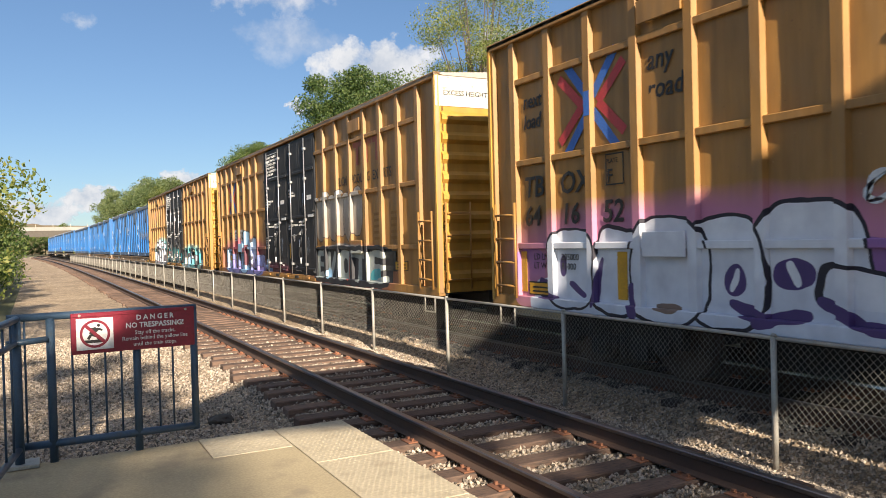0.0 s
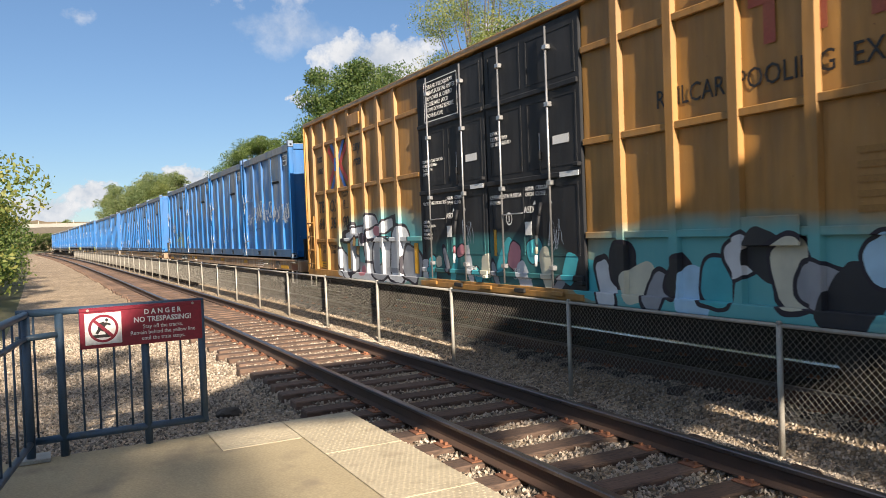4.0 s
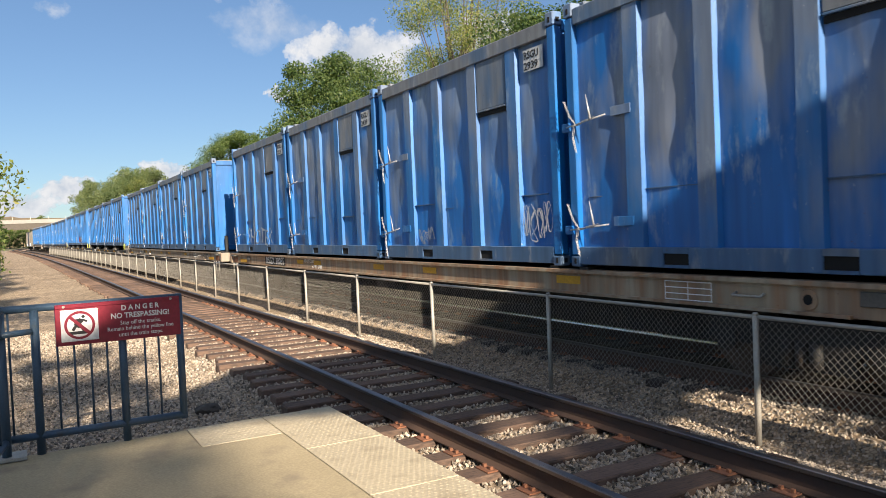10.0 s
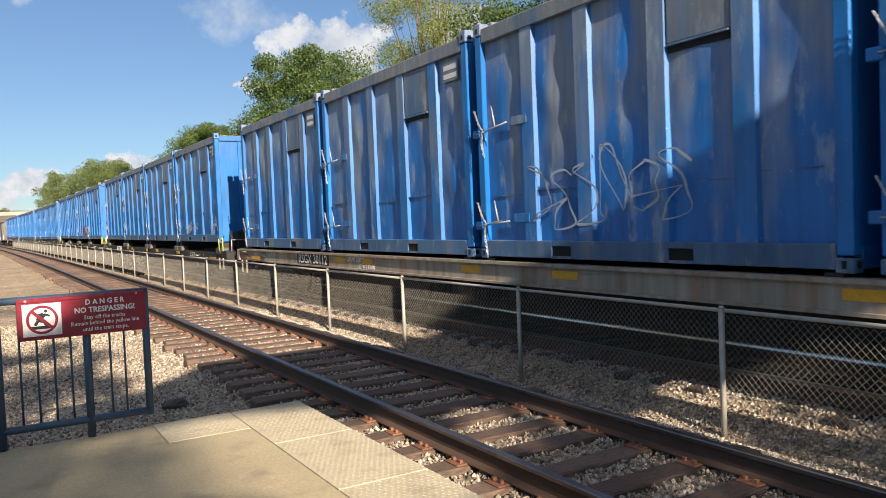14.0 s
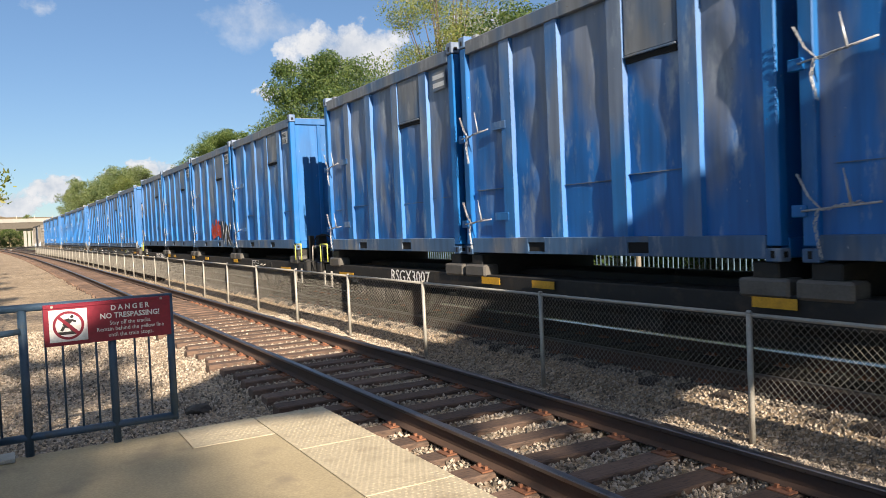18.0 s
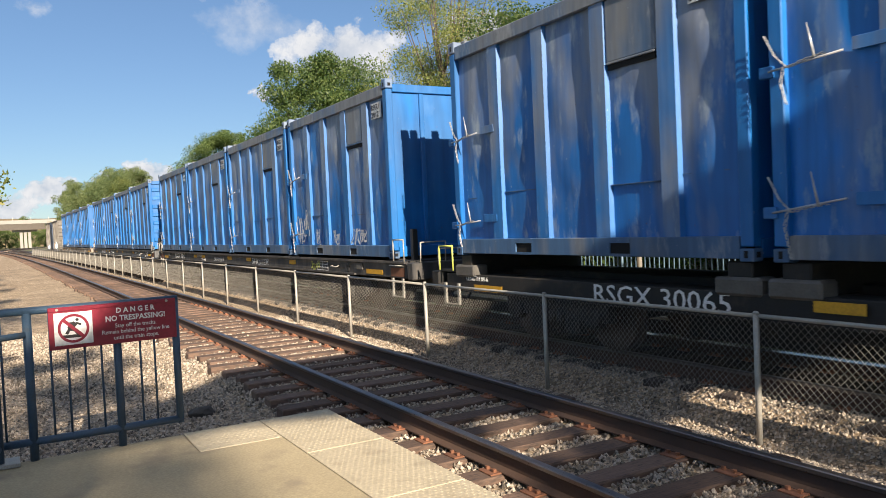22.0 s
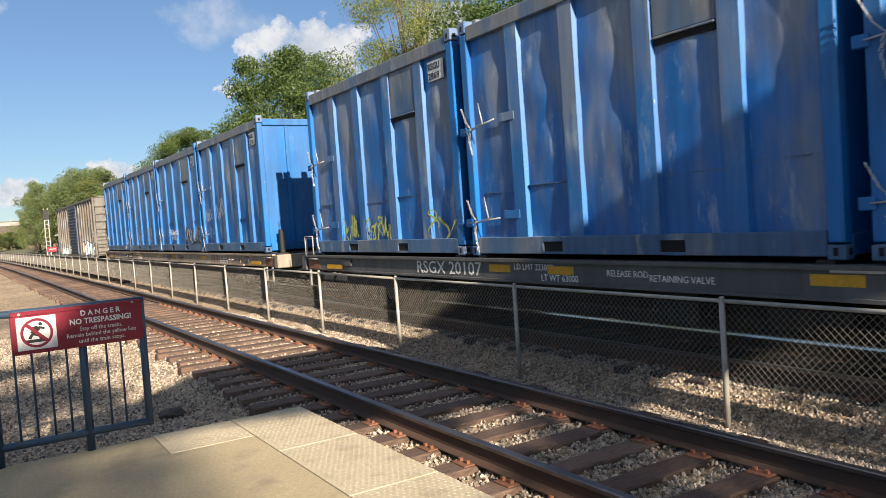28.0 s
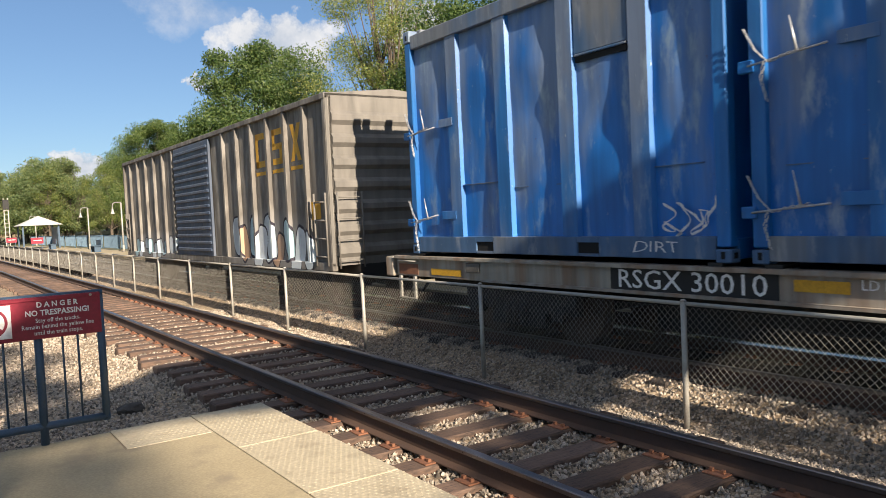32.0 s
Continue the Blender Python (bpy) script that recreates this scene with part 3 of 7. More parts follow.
# ---- station platform where the camera stands ----
def build_platform():
    p = tagged(empty("platform"), "weathered tan concrete platform with cream tactile edge", "platform", kind="structure")
    bm = slab(-9, -2.2445, -12, 6.10, -0.5, PLAT_Z, bevel=0.004)
    part("deck", bm, M_CONC, p)
    part("deck_end", slab(-9, -2.90, 6.102, 6.74, -0.5, PLAT_Z - 0.004, bevel=0.004), M_CONC, p)
    part("edge_base", slab(-2.242, -1.60, -12, 6.75, -0.5, PLAT_Z - 0.026), M_CONC, p)
    part("edge_base_end", slab(-2.897, -2.2445, 6.104, 6.75, -0.5, PLAT_Z - 0.026), M_CONC, p)
    # tactile paving slabs, each with its domes
    def paver(w, d, nx, ny):
        bm = bmesh.new()
        box(bm, 0.003, w - 0.003, 0.003, d - 0.003, -0.025, 0, bevel=0.003)
        for i in range(nx):
            for j in range(ny):
                cx, cy = (i + 0.3 + 0.4 * (j % 2)) * w / nx, (j + 0.5) * d / ny
                lo = [bm.verts.new((cx + math.cos(a * math.tau / 6) * 0.0125, cy + math.sin(a * math.tau / 6) * 0.0125, 0)) for a in range(6)]
                hi = [bm.verts.new((cx + math.cos(a * math.tau / 6) * 0.007, cy + math.sin(a * math.tau / 6) * 0.007, 0.0022)) for a in range(6)]
                for a in range(6):
                    bm.faces.new((lo[a], lo[(a + 1) % 6], hi[(a + 1) % 6], hi[a]))
                bm.faces.new(hi)
        me = bpy.data.meshes.new("paver")
        bm.to_mesh(me)
        bm.free()
        me.materials.append(M_TACT)
        return me
    big = paver(0.645, 1.22, 15, 29)
    y = 6.765 - 1.22
    while y > -4:
        shared("paver", big, p, pose(-2.238, y, PLAT_Z))
        y -= 1.224
    side = paver(0.655, 0.655, 15, 15)
    shared("paver", side, p, pose(-2.897, 6.108, PLAT_Z))


# ---- railing and warning sign at the platform's end ----
def build_railing():
    r = tagged(empty("railing", pose(0, 0, 0)), "dark blue tubular steel railing at the platform's end", "railing")
    y = 6.72
    def post(x, z0, z1, rad=0.028):
        bm = bmesh.new()
        tube(bm, (x, y, z0), (x, y, z1), rad, 14)
        part("post", bm, M_BLUEST, r)
    post(-4.00, PLAT_Z - 0.01, 1.29, 0.032)
    post(-3.37, PLAT_Z - 0.01, 1.29, 0.031)
    post(-2.915, 0.27, 1.30, 0.030)
    for z in (1.305, 0.30):
        bm = bmesh.new()
        tube(bm, (-4.30 if z > 1 else -4.24, y, z), (-2.89, y, z), 0.030, 14)
        part("rail", bm, M_BLUEST, r)
    for x in (-4.18, -3.85, -3.73, -3.61, -3.49, -3.20, -3.09):
        bm = bmesh.new()
        tube(bm, (x, y, 0.31), (x, y, 1.30), 0.0085, 8)
        part("bar", bm, M_BLUEST, r)
    # the return of the railing, towards the camera
    g = tagged(empty("side_railing"), "dark blue steel railing running along the platform's back", "railing")
    bm = bmesh.new()
    tube(bm, (-4.235, 6.66, PLAT_Z - 0.01), (-4.235, 6.66, 1.29), 0.034, 14)
    part("post", bm, M_BLUEST, g)
    for z in (1.13,):
        bm = bmesh.new()
        tube(bm, (-4.02, 6.68, z), (-4.30, 6.60, z - 0.01), 0.024, 12)
        part("handrail", bm, M_BLUEST, g)
    for z, a in ((1.30, 0.028), (1.12, 0.022), (0.30, 0.026)):
        bm = bmesh.new()
        tube(bm, (-4.235, 6.66, z), (-4.62, 4.2, z), a, 12)
        part("rail", bm, M_BLUEST, g)
    for k in range(9):
        f = 0.08 + k * 0.105
        bm = bmesh.new()
        tube(bm, (-4.235 - 0.385 * f, 6.66 - 2.46 * f, 0.3), (-4.235 - 0.385 * f, 6.66 - 2.46 * f, 1.3), 0.0085, 8)
        part("bar", bm, M_BLUEST, g)
    part("base_plate", slab(-4.33, -4.10, 6.58, 6.80, PLAT_Z, PLAT_Z + 0.03, bevel=0.005), M_GALV, g, "bare metal base plate")

    s = tagged(empty("warning_sign", pose(-3.385, 6.672, 1.152, 0, 0, 2.0)), "red rectangular warning sign with white lettering fixed to a railing", "sign")
    part("board", slab(-0.472, 0.472, -0.008, 0.008, -0.160, 0.160, bevel=0.003), M_RED, s)
    part("top_rail", slab(-0.472, 0.472, -0.014, 0.010, 0.134, 0.166, bevel=0.004), M_RED, s)
    pan = part("pictogram", slab(-0.435, -0.163, -0.0105, -0.007, -0.130, 0.122, bevel=0.002), M_WHITE, s, "white square with a crossed-out running figure")
    bm = bmesh.new()
    n = 40
    for k in range(n):
        a, c = k * math.tau / n, (k + 1) * math.tau / n
        q = [(-0.299 + rr * math.cos(t), -0.0118, -0.004 + rr * math.sin(t)) for rr, t in ((0.112, a), (0.112, c), (0.092, c), (0.092, a))]
        bm.faces.new([bm.verts.new(v) for v in q])
    d = 0.098 * 0.707
    w = 0.009
    bm.faces.new([bm.verts.new(v) for v in ((-0.299 - d - w, -0.0123, -0.004 + d - w), (-0.299 - d + w, -0.0123, -0.004 + d + w), (-0.299 + d + w, -0.0123, -0.004 - d + w), (-0.299 + d - w, -0.0123, -0.004 - d - w))])
    part("prohibition_ring", bm, M_RED, s)
    bm = bmesh.new()
    for x0, z0, x1, z1, w in ((-0.330, -0.010, -0.285, 0.040, 0.020), (-0.285, 0.040, -0.245, 0.022, 0.008), (-0.290, 0.042, -0.330, 0.036, 0.008), (-0.328, -0.008, -0.285, -0.022, 0.011), (-0.285, -0.022, -0.268, -0.052, 0.011), (-0.330, -0.010, -0.350, -0.045, 0.011), (-0.380, -0.058, -0.235, -0.058, 0.006), (-0.375, -0.070, -0.225, -0.070, 0.006)):
        v = Vector((x1 - x0, 0, z1 - z0)).normalized()
        q = Vector((-v.z, 0, v.x)) * w
        a, c = Vector((x0, -0.0112, z0)), Vector((x1, -0.0112, z1))
        bm.faces.new([bm.verts.new(t) for t in (a - q, c - q, c + q, a + q)])
    bm.faces.new([bm.verts.new((-0.272 + 0.013 * math.cos(k * 0.6283), -0.0112, 0.062 + 0.013 * math.sin(k * 0.6283))) for k in range(10)])
    part("figure", bm, M_INK, s)
    for text, size, z, gap in (("D A N G E R", 0.058, 0.085, 0.0015), ("NO TRESPASSING!", 0.060, 0.022, 0.0015), ("Stay off the tracks.", 0.047, -0.032, 0.0), ("Remain behind the yellow line", 0.047, -0.079, 0.0), ("until the train stops.", 0.047, -0.127, 0.0)):
        words(text, size, M_WHITE, s, facing_front(0.158, -0.0115, z), "lettering", gap, "CENTER", 0.93 if size > 0.05 else 0.90)
    for x in (-0.41, 0.40):
        bm = bmesh.new()
        tube(bm, (x, -0.018, 0.148), (x, -0.008, 0.148), 0.011, 8)
        part("bolt", bm, M_GALV, s)


# ---- chain-link fence between the tracks ----
FENCE_TOP, FENCE_STEP, FENCE_Y0 = 0.80, 3.345, 4.983
def build_fence():
    f = tagged(empty("chain_link_fence"), "galvanised chain-link fence with pipe posts between the tracks", "fence")
    bm = bmesh.new()
    tube(bm, (0, 0, -0.62), (0, 0, FENCE_TOP + 0.02), 0.030, 12)
    tube(bm, (0, 0, FENCE_TOP + 0.02), (0, 0, FENCE_TOP + 0.045), 0.036, 12, 0.02)
    post = bpy.data.meshes.new("post")
    bm.to_mesh(post)
    bm.free()
    post.materials.append(M_GALV)
    bm = bmesh.new()
    for z in (0.05, 0.45, 0.70):
        tube(bm, (-0.04, -0.02, z), (0.035, 0.03, z - 0.008), 0.005, 5)
    clip = bpy.data.meshes.new("tie_wire")
    bm.to_mesh(clip)
    bm.free()
    clip.materials.append(M_CHAIN)
    # one bay of woven wire, as square-section zigzags
    pitch, lean, h0, h1, r = 0.074, 0.037, -0.125, FENCE_TOP - 0.01, 0.0029
    verts, faces = [], []
    rows = int((h1 - h0) / lean)
    cols = int(FENCE_STEP / pitch)
    for c in range(cols):
        y0 = c * pitch
        for k in range(rows):
            for side in (0, 1):
                ya, yb = (y0, y0 + pitch / 2) if (k + side) % 2 == 0 else (y0 + pitch / 2, y0)
                if side:
                    ya, yb = ya + pitch / 2, yb + pitch / 2
                    continue
                za, zb = h0 + k * lean, h0 + (k + 1) * lean
                b = len(verts)
                for yy, zz, xx in ((ya, za, 0.004 if k % 2 else -0.004), (yb, zb, -0.004 if k % 2 else 0.004)):
                    verts += [(xx - r, yy - r, zz), (xx + r, yy - r, zz), (xx, yy + r * 1.3, zz)]
                faces += [(b, b + 1, b + 4, b + 3), (b + 1, b + 2, b + 5, b + 4), (b + 2, b, b + 3, b + 5)]
        for k in range(rows):
            ya, yb = (y0 + pitch, y0 + pitch / 2) if k % 2 == 0 else (y0 + pitch / 2, y0 + pitch)
            za, zb = h0 + k * lean, h0 + (k + 1) * lean
            b = len(verts)
            for yy, zz in ((ya, za), (yb, zb)):
                verts += [(-r, yy - r, zz), (r, yy - r, zz), (0, yy + r * 1.3, zz)]
            faces += [(b, b + 1, b + 4, b + 3), (b + 1, b + 2, b + 5, b + 4), (b + 2, b, b + 3, b + 5)]
    bay = mesh_of("wire_mesh", verts, faces, M_WIRE)
    rng = random.Random(9)
    for k in range(-3, 41):
        y = FENCE_Y0 + k * FENCE_STEP
        x = FENCE_X + course(y)
        p = shared("post", post, f, pose(x, y, 0, rng.uniform(-0.5, 0.5), rng.uniform(-0.6, 0.6), 0))
        if k < 12:
            shared("tie_wire", clip, p)
        y2 = y + FENCE_STEP
        if k < 40:
            bm = bmesh.new()
            tube(bm, (0, 0, 0), (course(y2) - course(y), FENCE_STEP, 0), 0.021, 10)
            part("top_rail", bm, M_GALV, f).matrix_local = pose(x, y, FENCE_TOP)
            shared("wire_mesh", bay, f, pose(x + 0.03, y, 0, 0, 0, heading(y)))


# ---- trees ----
def tree_variant(seed, height, spread, leaves, leaf, mat, base=0.3, puff=1.0, gaps=0.25, n=44, dome=0.48):
    """A tapered trunk with limbs and a crown of many small leaf sprays in clumps."""
    rng = np.random.default_rng(seed)
    t = empty("tree")
    bm = bmesh.new()
    top = height * 0.72
    pts = [Vector((rng.normal(0, 0.02 * height) * k / 5, rng.normal(0, 0.02 * height) * k / 5, top * k / 5)) for k in range(6)]
    r0 = height * 0.022
    for k in range(5):
        tube(bm, pts[k], pts[k + 1], r0 * (1 - k / 6), 9, r0 * (1 - (k + 1) / 6), False)
    clumps = []
    for k in range(n):
        f = base + (1 - base) * (k + 0.5) / n
        a = k * 2.4 + rng.normal(0, 0.4)
        rad = spread * (math.sin(min(1, (f - base) / (1 - base) * 0.86 + 0.13) * math.pi) ** dome) * rng.uniform(0.35, 1.0)
        c = Vector((math.cos(a) * rad, math.sin(a) * rad, height * f * rng.uniform(0.93, 1.03)))
        s = pts[min(4, int(f * 0.8 * 5))]
        m = (s + c) / 2 + Vector((0, 0, -0.05 * height))
        tube(bm, s, m, r0 * 0.24, 6, r0 * 0.14, False)
        tube(bm, m, c, r0 * 0.14, 6, r0 * 0.03, False)
        clumps.append((np.array(c), puff * spread * rng.uniform(0.17, 0.36)))
    part("trunk", bm, M_BARK, t)
    clumps = [c for c in clumps if rng.random() > gaps * 0.3]
    per = leaves // n
    mid = np.repeat(np.array([c for c, _ in clumps]), per, 0)
    rad = np.repeat(np.array([r for _, r in clumps]), per)[:, None]
    k = len(mid)
    d = rng.normal(0, 1, (k, 3))
    d /= np.linalg.norm(d, axis=1)[:, None]
    p = mid + d * rad * rng.uniform(0.2, 1.15, (k, 1)) ** 0.6 * np.array([1, 1, 0.75])
    size = leaf * rng.uniform(0.5, 1.3, (k, 1))
    u = np.cross(d + rng.normal(0, 0.7, (k, 3)), rng.normal(0, 1, (k, 3)))
    u /= np.linalg.norm(u, axis=1)[:, None] + 1e-6
    w = np.cross(u, d + rng.normal(0, 0.5, (k, 3)))
    w /= np.linalg.norm(w, axis=1)[:, None] + 1e-6
    corners = np.stack((p - u * size, p + w * size * 0.55 + u * size * 0.1, p + u * size, p - w * size * 0.55 + u * size * 0.1), 1)
    me = bpy.data.meshes.new("crown")
    me.vertices.add(4 * k)
    me.vertices.foreach_set("co", corners.astype(np.float32).ravel())
    me.loops.add(4 * k)
    me.loops.foreach_set("vertex_index", np.arange(4 * k, dtype=np.int32))
    me.polygons.add(k)
    me.polygons.foreach_set("loop_start", np.arange(0, 4 * k, 4, dtype=np.int32))
    me.update(calc_edges=True)
    me.validate()
    me.materials.append(mat)
    shared("crown", me, t)
    return t


def place_tree(v, x, y, z, s, turn, label, category="tree", group=""):
    o = copy_thing(v, pose(x, y, z, 0, 0, turn) @ Matrix.Diagonal((s, s, s, 1)))
    o.matrix_basis = pose(x, y, z, 0, 0, turn) @ Matrix.Diagonal((s, s, s, 1))
    return tagged(o, label, category, group)


def build_trees():
    oak = tree_variant(1, 16, 6.0, 100000, 0.105, M_LEAF, 0.16, puff=1.1, gaps=0.1, n=62, dome=0.36)
    pale = tree_variant(3, 20, 5.6, 80000, 0.070, M_LEAFY, 0.15, gaps=0.6, n=64)
    dark = tree_variant(4, 18, 5.8, 42000, 0.095, M_LEAFD, 0.12, n=50)
    oaklow = tree_variant(11, 16, 5.8, 26000, 0.13, M_LEAF, 0.18)
    palelow = tree_variant(12, 16, 5.6, 26000, 0.12, M_LEAFY, 0.20)
    bush = tree_variant(5, 6, 3.0, 15000, 0.08, M_LEAF, 0.05)
    bushd = tree_variant(6, 6, 3.0, 15000, 0.08, M_LEAFD, 0.03)
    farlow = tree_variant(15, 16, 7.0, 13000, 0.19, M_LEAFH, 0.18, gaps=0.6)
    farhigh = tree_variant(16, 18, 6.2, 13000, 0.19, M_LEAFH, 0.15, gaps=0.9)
    g = "wood behind the far platform"
    # standing out above the train
    place_tree(oak, 20.4, 62, 0, 1.02, 20, "rounded green broadleaf tree behind the railway", group=g)
    place_tree(oaklow, 17.0, 63, 0, 0.72, 200, "smaller yellow-green tree behind the railway", group=g)
    place_tree(oak, 19.3, 92, 0, 0.86, 130, "green broadleaf tree behind the railway", group=g)
    place_tree(oaklow, 25, 96, 0, 0.76, 60, "green broadleaf tree behind the railway", group=g)
    place_tree(pale, 20.8, 41, 0, 0.96, 0, "tall yellowing tree with a loose crown", group=g)
    place_tree(palelow, 22.5, 42, 0, 0.82, 100, "yellow-green tree in front of the wood", group=g)
    place_tree(dark, 24.5, 29, 0, 1.02, 40, "tall dark green tree behind the far platform", group=g)
    rng = random.Random(3)
    for k in range(12):
        y = -4 + k * 3.4
        place_tree((dark, dark, oaklow)[k % 3], 15.5 + rng.uniform(-1.0, 2.5) + (3 if y > 20 else 0), y, 0, rng.uniform(0.62, 0.80), rng.uniform(0, 360), "green tree beside the far platform", group=g)
        place_tree((bush, bushd)[k % 2], 12.0 + rng.uniform(-0.6, 1.0), y + 1.5, 0, rng.uniform(0.7, 1.0), rng.uniform(0, 360), "dense green shrub behind the far platform", "shrub", "shrubs behind the far platform")
    # wood in the distance
    for k in range(40):
        y = 124 + rng.uniform(0, 75)
        x = 6 + (y - 108) * 0.08 + rng.uniform(0, 24)
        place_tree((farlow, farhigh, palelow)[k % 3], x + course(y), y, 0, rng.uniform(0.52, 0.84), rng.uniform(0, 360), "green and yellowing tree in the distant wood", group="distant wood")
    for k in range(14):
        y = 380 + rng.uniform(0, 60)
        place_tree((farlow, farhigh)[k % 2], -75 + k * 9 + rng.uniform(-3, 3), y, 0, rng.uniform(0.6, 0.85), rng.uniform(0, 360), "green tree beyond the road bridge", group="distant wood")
    for k in range(12):
        place_tree(bush, -34 + k * 4.6 + rng.uniform(-1.5, 1.5), 352 + rng.uniform(0, 22), -0.4, rng.uniform(1.0, 1.35), k * 61, "bright green shrub beyond the road bridge", "shrub", "shrubs beyond the bridge")
    # left side of the line
    for k, (x, y, sc) in enumerate(((-7.7, 31, 0.70), (-7.9, 36, 0.98), (-8.0, 41, 0.92), (-8.4, 47, 1.05), (-8.6, 54, 1.0), (-9.0, 63, 1.05), (-9.4, 75, 1.1), (-9.8, 90, 1.15), (-11, 108, 1.2), (-13, 130, 1.3), (-16, 155, 1.3), (-19, 185, 1.3), (-22, 220, 1.3))):
        place_tree((bushd, bush)[k % 2], x, y, -0.4, sc, k * 77, "leafy shrub beside the gravel", "shrub", "shrubs along the gravel")
    place_tree(palelow, -7.0, 18, -0.4, 0.46, 75, "young tree reaching over the gravel", group="trees along the gravel")
    # unseen trees added behind the viewer, their crowns shaped to shade platform and tracks
    shade = tree_variant(21, 9.1, 6.0, 3000, 0.16, M_LEAF, 0.78, puff=0.55, gaps=1.2, n=34)
    mid = tree_variant(23, 10.7, 1.7, 1700, 0.15, M_LEAF, 0.89, puff=0.9, gaps=1.5)
    thin = tree_variant(22, 10.0, 4.6, 2300, 0.16, M_LEAF, 0.80, puff=0.45, gaps=1.6)
    tall = tree_variant(24, 15.0, 1.9, 2300, 0.16, M_LEAF, 0.80, puff=0.8, gaps=0.4)
    high = tree_variant(27, 24.6, 4.0, 3900, 0.24, M_LEAF, 0.76, puff=0.75, gaps=0.8, n=34)
    place_tree(high, -12.4, -46, -0.3, 1.0, 30, "tall leafy unseen tree that shades the platform", group="trees behind the platform")
    for v, x, y, sc, tw in ((shade, 2.4, -18, 1.0, 60), (mid, -2.5, -18, 1.0, 0), (thin, -7.4, -18, 1.0, 20), (tall, -8.1, -18, 1.0, 0), (palelow, -16, -20, 0.7, 90)):
        place_tree(v, x, y, -0.3, sc, tw, "leafy unseen tree that shades the platform", group="trees behind the platform")
    for v in (oak, oaklow, pale, palelow, dark, bush, bushd, high, shade, thin, tall, mid, farlow, farhigh):
        for o in (*v.children_recursive, v):
            bpy.data.objects.remove(o)


# ---- sky ----
def build_clouds():
    def cloud(direction, elevation, wide, high, seed, dense, label):
        m, n, l, b = shader("cloud", 1.0)
        co = n.new("ShaderNodeTexCoord").outputs["Generated"]
        mp = n.new("ShaderNodeMapping")
        mp.inputs["Location"].default_value = (seed, seed * 0.37, 0)
        mp.inputs["Scale"].default_value = (wide / high, 1, 1)
        l.new(co, mp.inputs["Vector"])
        t = noise_node(n, l, mp.outputs[0], 2.4, 9)
        t.inputs["Roughness"].default_value = 0.58
        cen = n.new("ShaderNodeVectorMath")
        cen.operation = "SUBTRACT"
        cen.inputs[1].default_value = (0.5, 0.42, 0)
        l.new(co, cen.inputs[0])
        fl = n.new("ShaderNodeVectorMath")
        fl.operation = "MULTIPLY"
        fl.inputs[1].default_value = (1, 1, 0)
        l.new(cen.outputs[0], fl.inputs[0])
        ln = n.new("ShaderNodeVectorMath")
        ln.operation = "LENGTH"
        l.new(fl.outputs[0], ln.inputs[0])
        ma = n.new("ShaderNodeMath")
        ma.operation = "MULTIPLY_ADD"
        ma.inputs[1].default_value = -1.25 if dense < 0.8 else -1.05
        l.new(ln.outputs["Value"], ma.inputs[0])
        l.new(t.outputs[0], ma.inputs[2])
        mask = ramp(n, l, ma.outputs[0], [(0.10 + 0.10 * (1 - dense), (0, 0, 0)), (0.36 + 0.25 * (1 - dense), (0.97 * dense,) * 3)] if dense < 0.8 else [(0.13, (0, 0, 0)), (0.17, (0.55, 0.55, 0.55)), (0.27, (0.97, 0.97, 0.97))])
        shade = ramp(n, l, t.outputs[0], [(0.35, (0.62, 0.68, 0.78)), (0.62, (0.95, 0.95, 0.97))])
        em = n.new("ShaderNodeEmission")
        em.inputs["Strength"].default_value = 0.37
        l.new(shade.outputs[0], em.inputs[0])
        tr = n.new("ShaderNodeBsdfTransparent")
        ms = n.new("ShaderNodeMixShader")
        l.new(mask.outputs[0], ms.inputs[0])
        l.new(tr.outputs[0], ms.inputs[1])
        l.new(em.outputs[0], ms.inputs[2])
        l.new(ms.outputs[0], n["Material Output"].inputs[0])
        d, a, e = 2400.0, radians(direction), radians(elevation)
        c = Vector((math.sin(a) * math.cos(e), math.cos(a) * math.cos(e), math.sin(e))) * d
        w, h = d * math.tan(radians(wide / 2)), d * math.tan(radians(high / 2))
        me = mesh_of("cloud", [(-w, -h, 0), (w, -h, 0), (w, h, 0), (-w, h, 0)], [(0, 1, 2, 3)], m)
        ob = new("cloud", me)
        ob.matrix_basis = look(c, (0, 0, 0)) @ pose(0, 0, 0, 0, 0, 0)
        ob.visible_shadow = False
        tagged(ob, label, "cloud", "clouds in the sky", kind="structure")
    cloud(-0.6, 2.6, 9, 3.4, 1.3, 0.9, "white cumulus low over the trees")
    cloud(2.9, 3.7, 5, 2.6, 4.1, 0.9, "small white cumulus low over the trees")
    cloud(9.0, 4.5, 8, 3.0, 7.7, 0.9, "white cumulus low over the trees")
    cloud(23.2, 13.0, 12, 6.5, 2.6, 0.85, "white cloud above the wood")
    cloud(17.1, 10.1, 2.4, 1.5, 5.9, 0.9, "small scrap of white cloud")
    cloud(17.5, 15.2, 15, 6, 9.2, 0.5, "grey underside of a cloud")
    cloud(15.5, 18.0, 15, 4, 5.2, 0.72, "bright white cloud high up")
    cloud(33, 14, 9, 8, 8.8, 0.9, "white cloud behind the tall trees")
    cloud(2.6, 15.3, 4, 2, 3.3, 0.4, "faint wisp of cloud")
    cloud(47, 24, 18, 10, 6.4, 0.7, "white cloud high up")


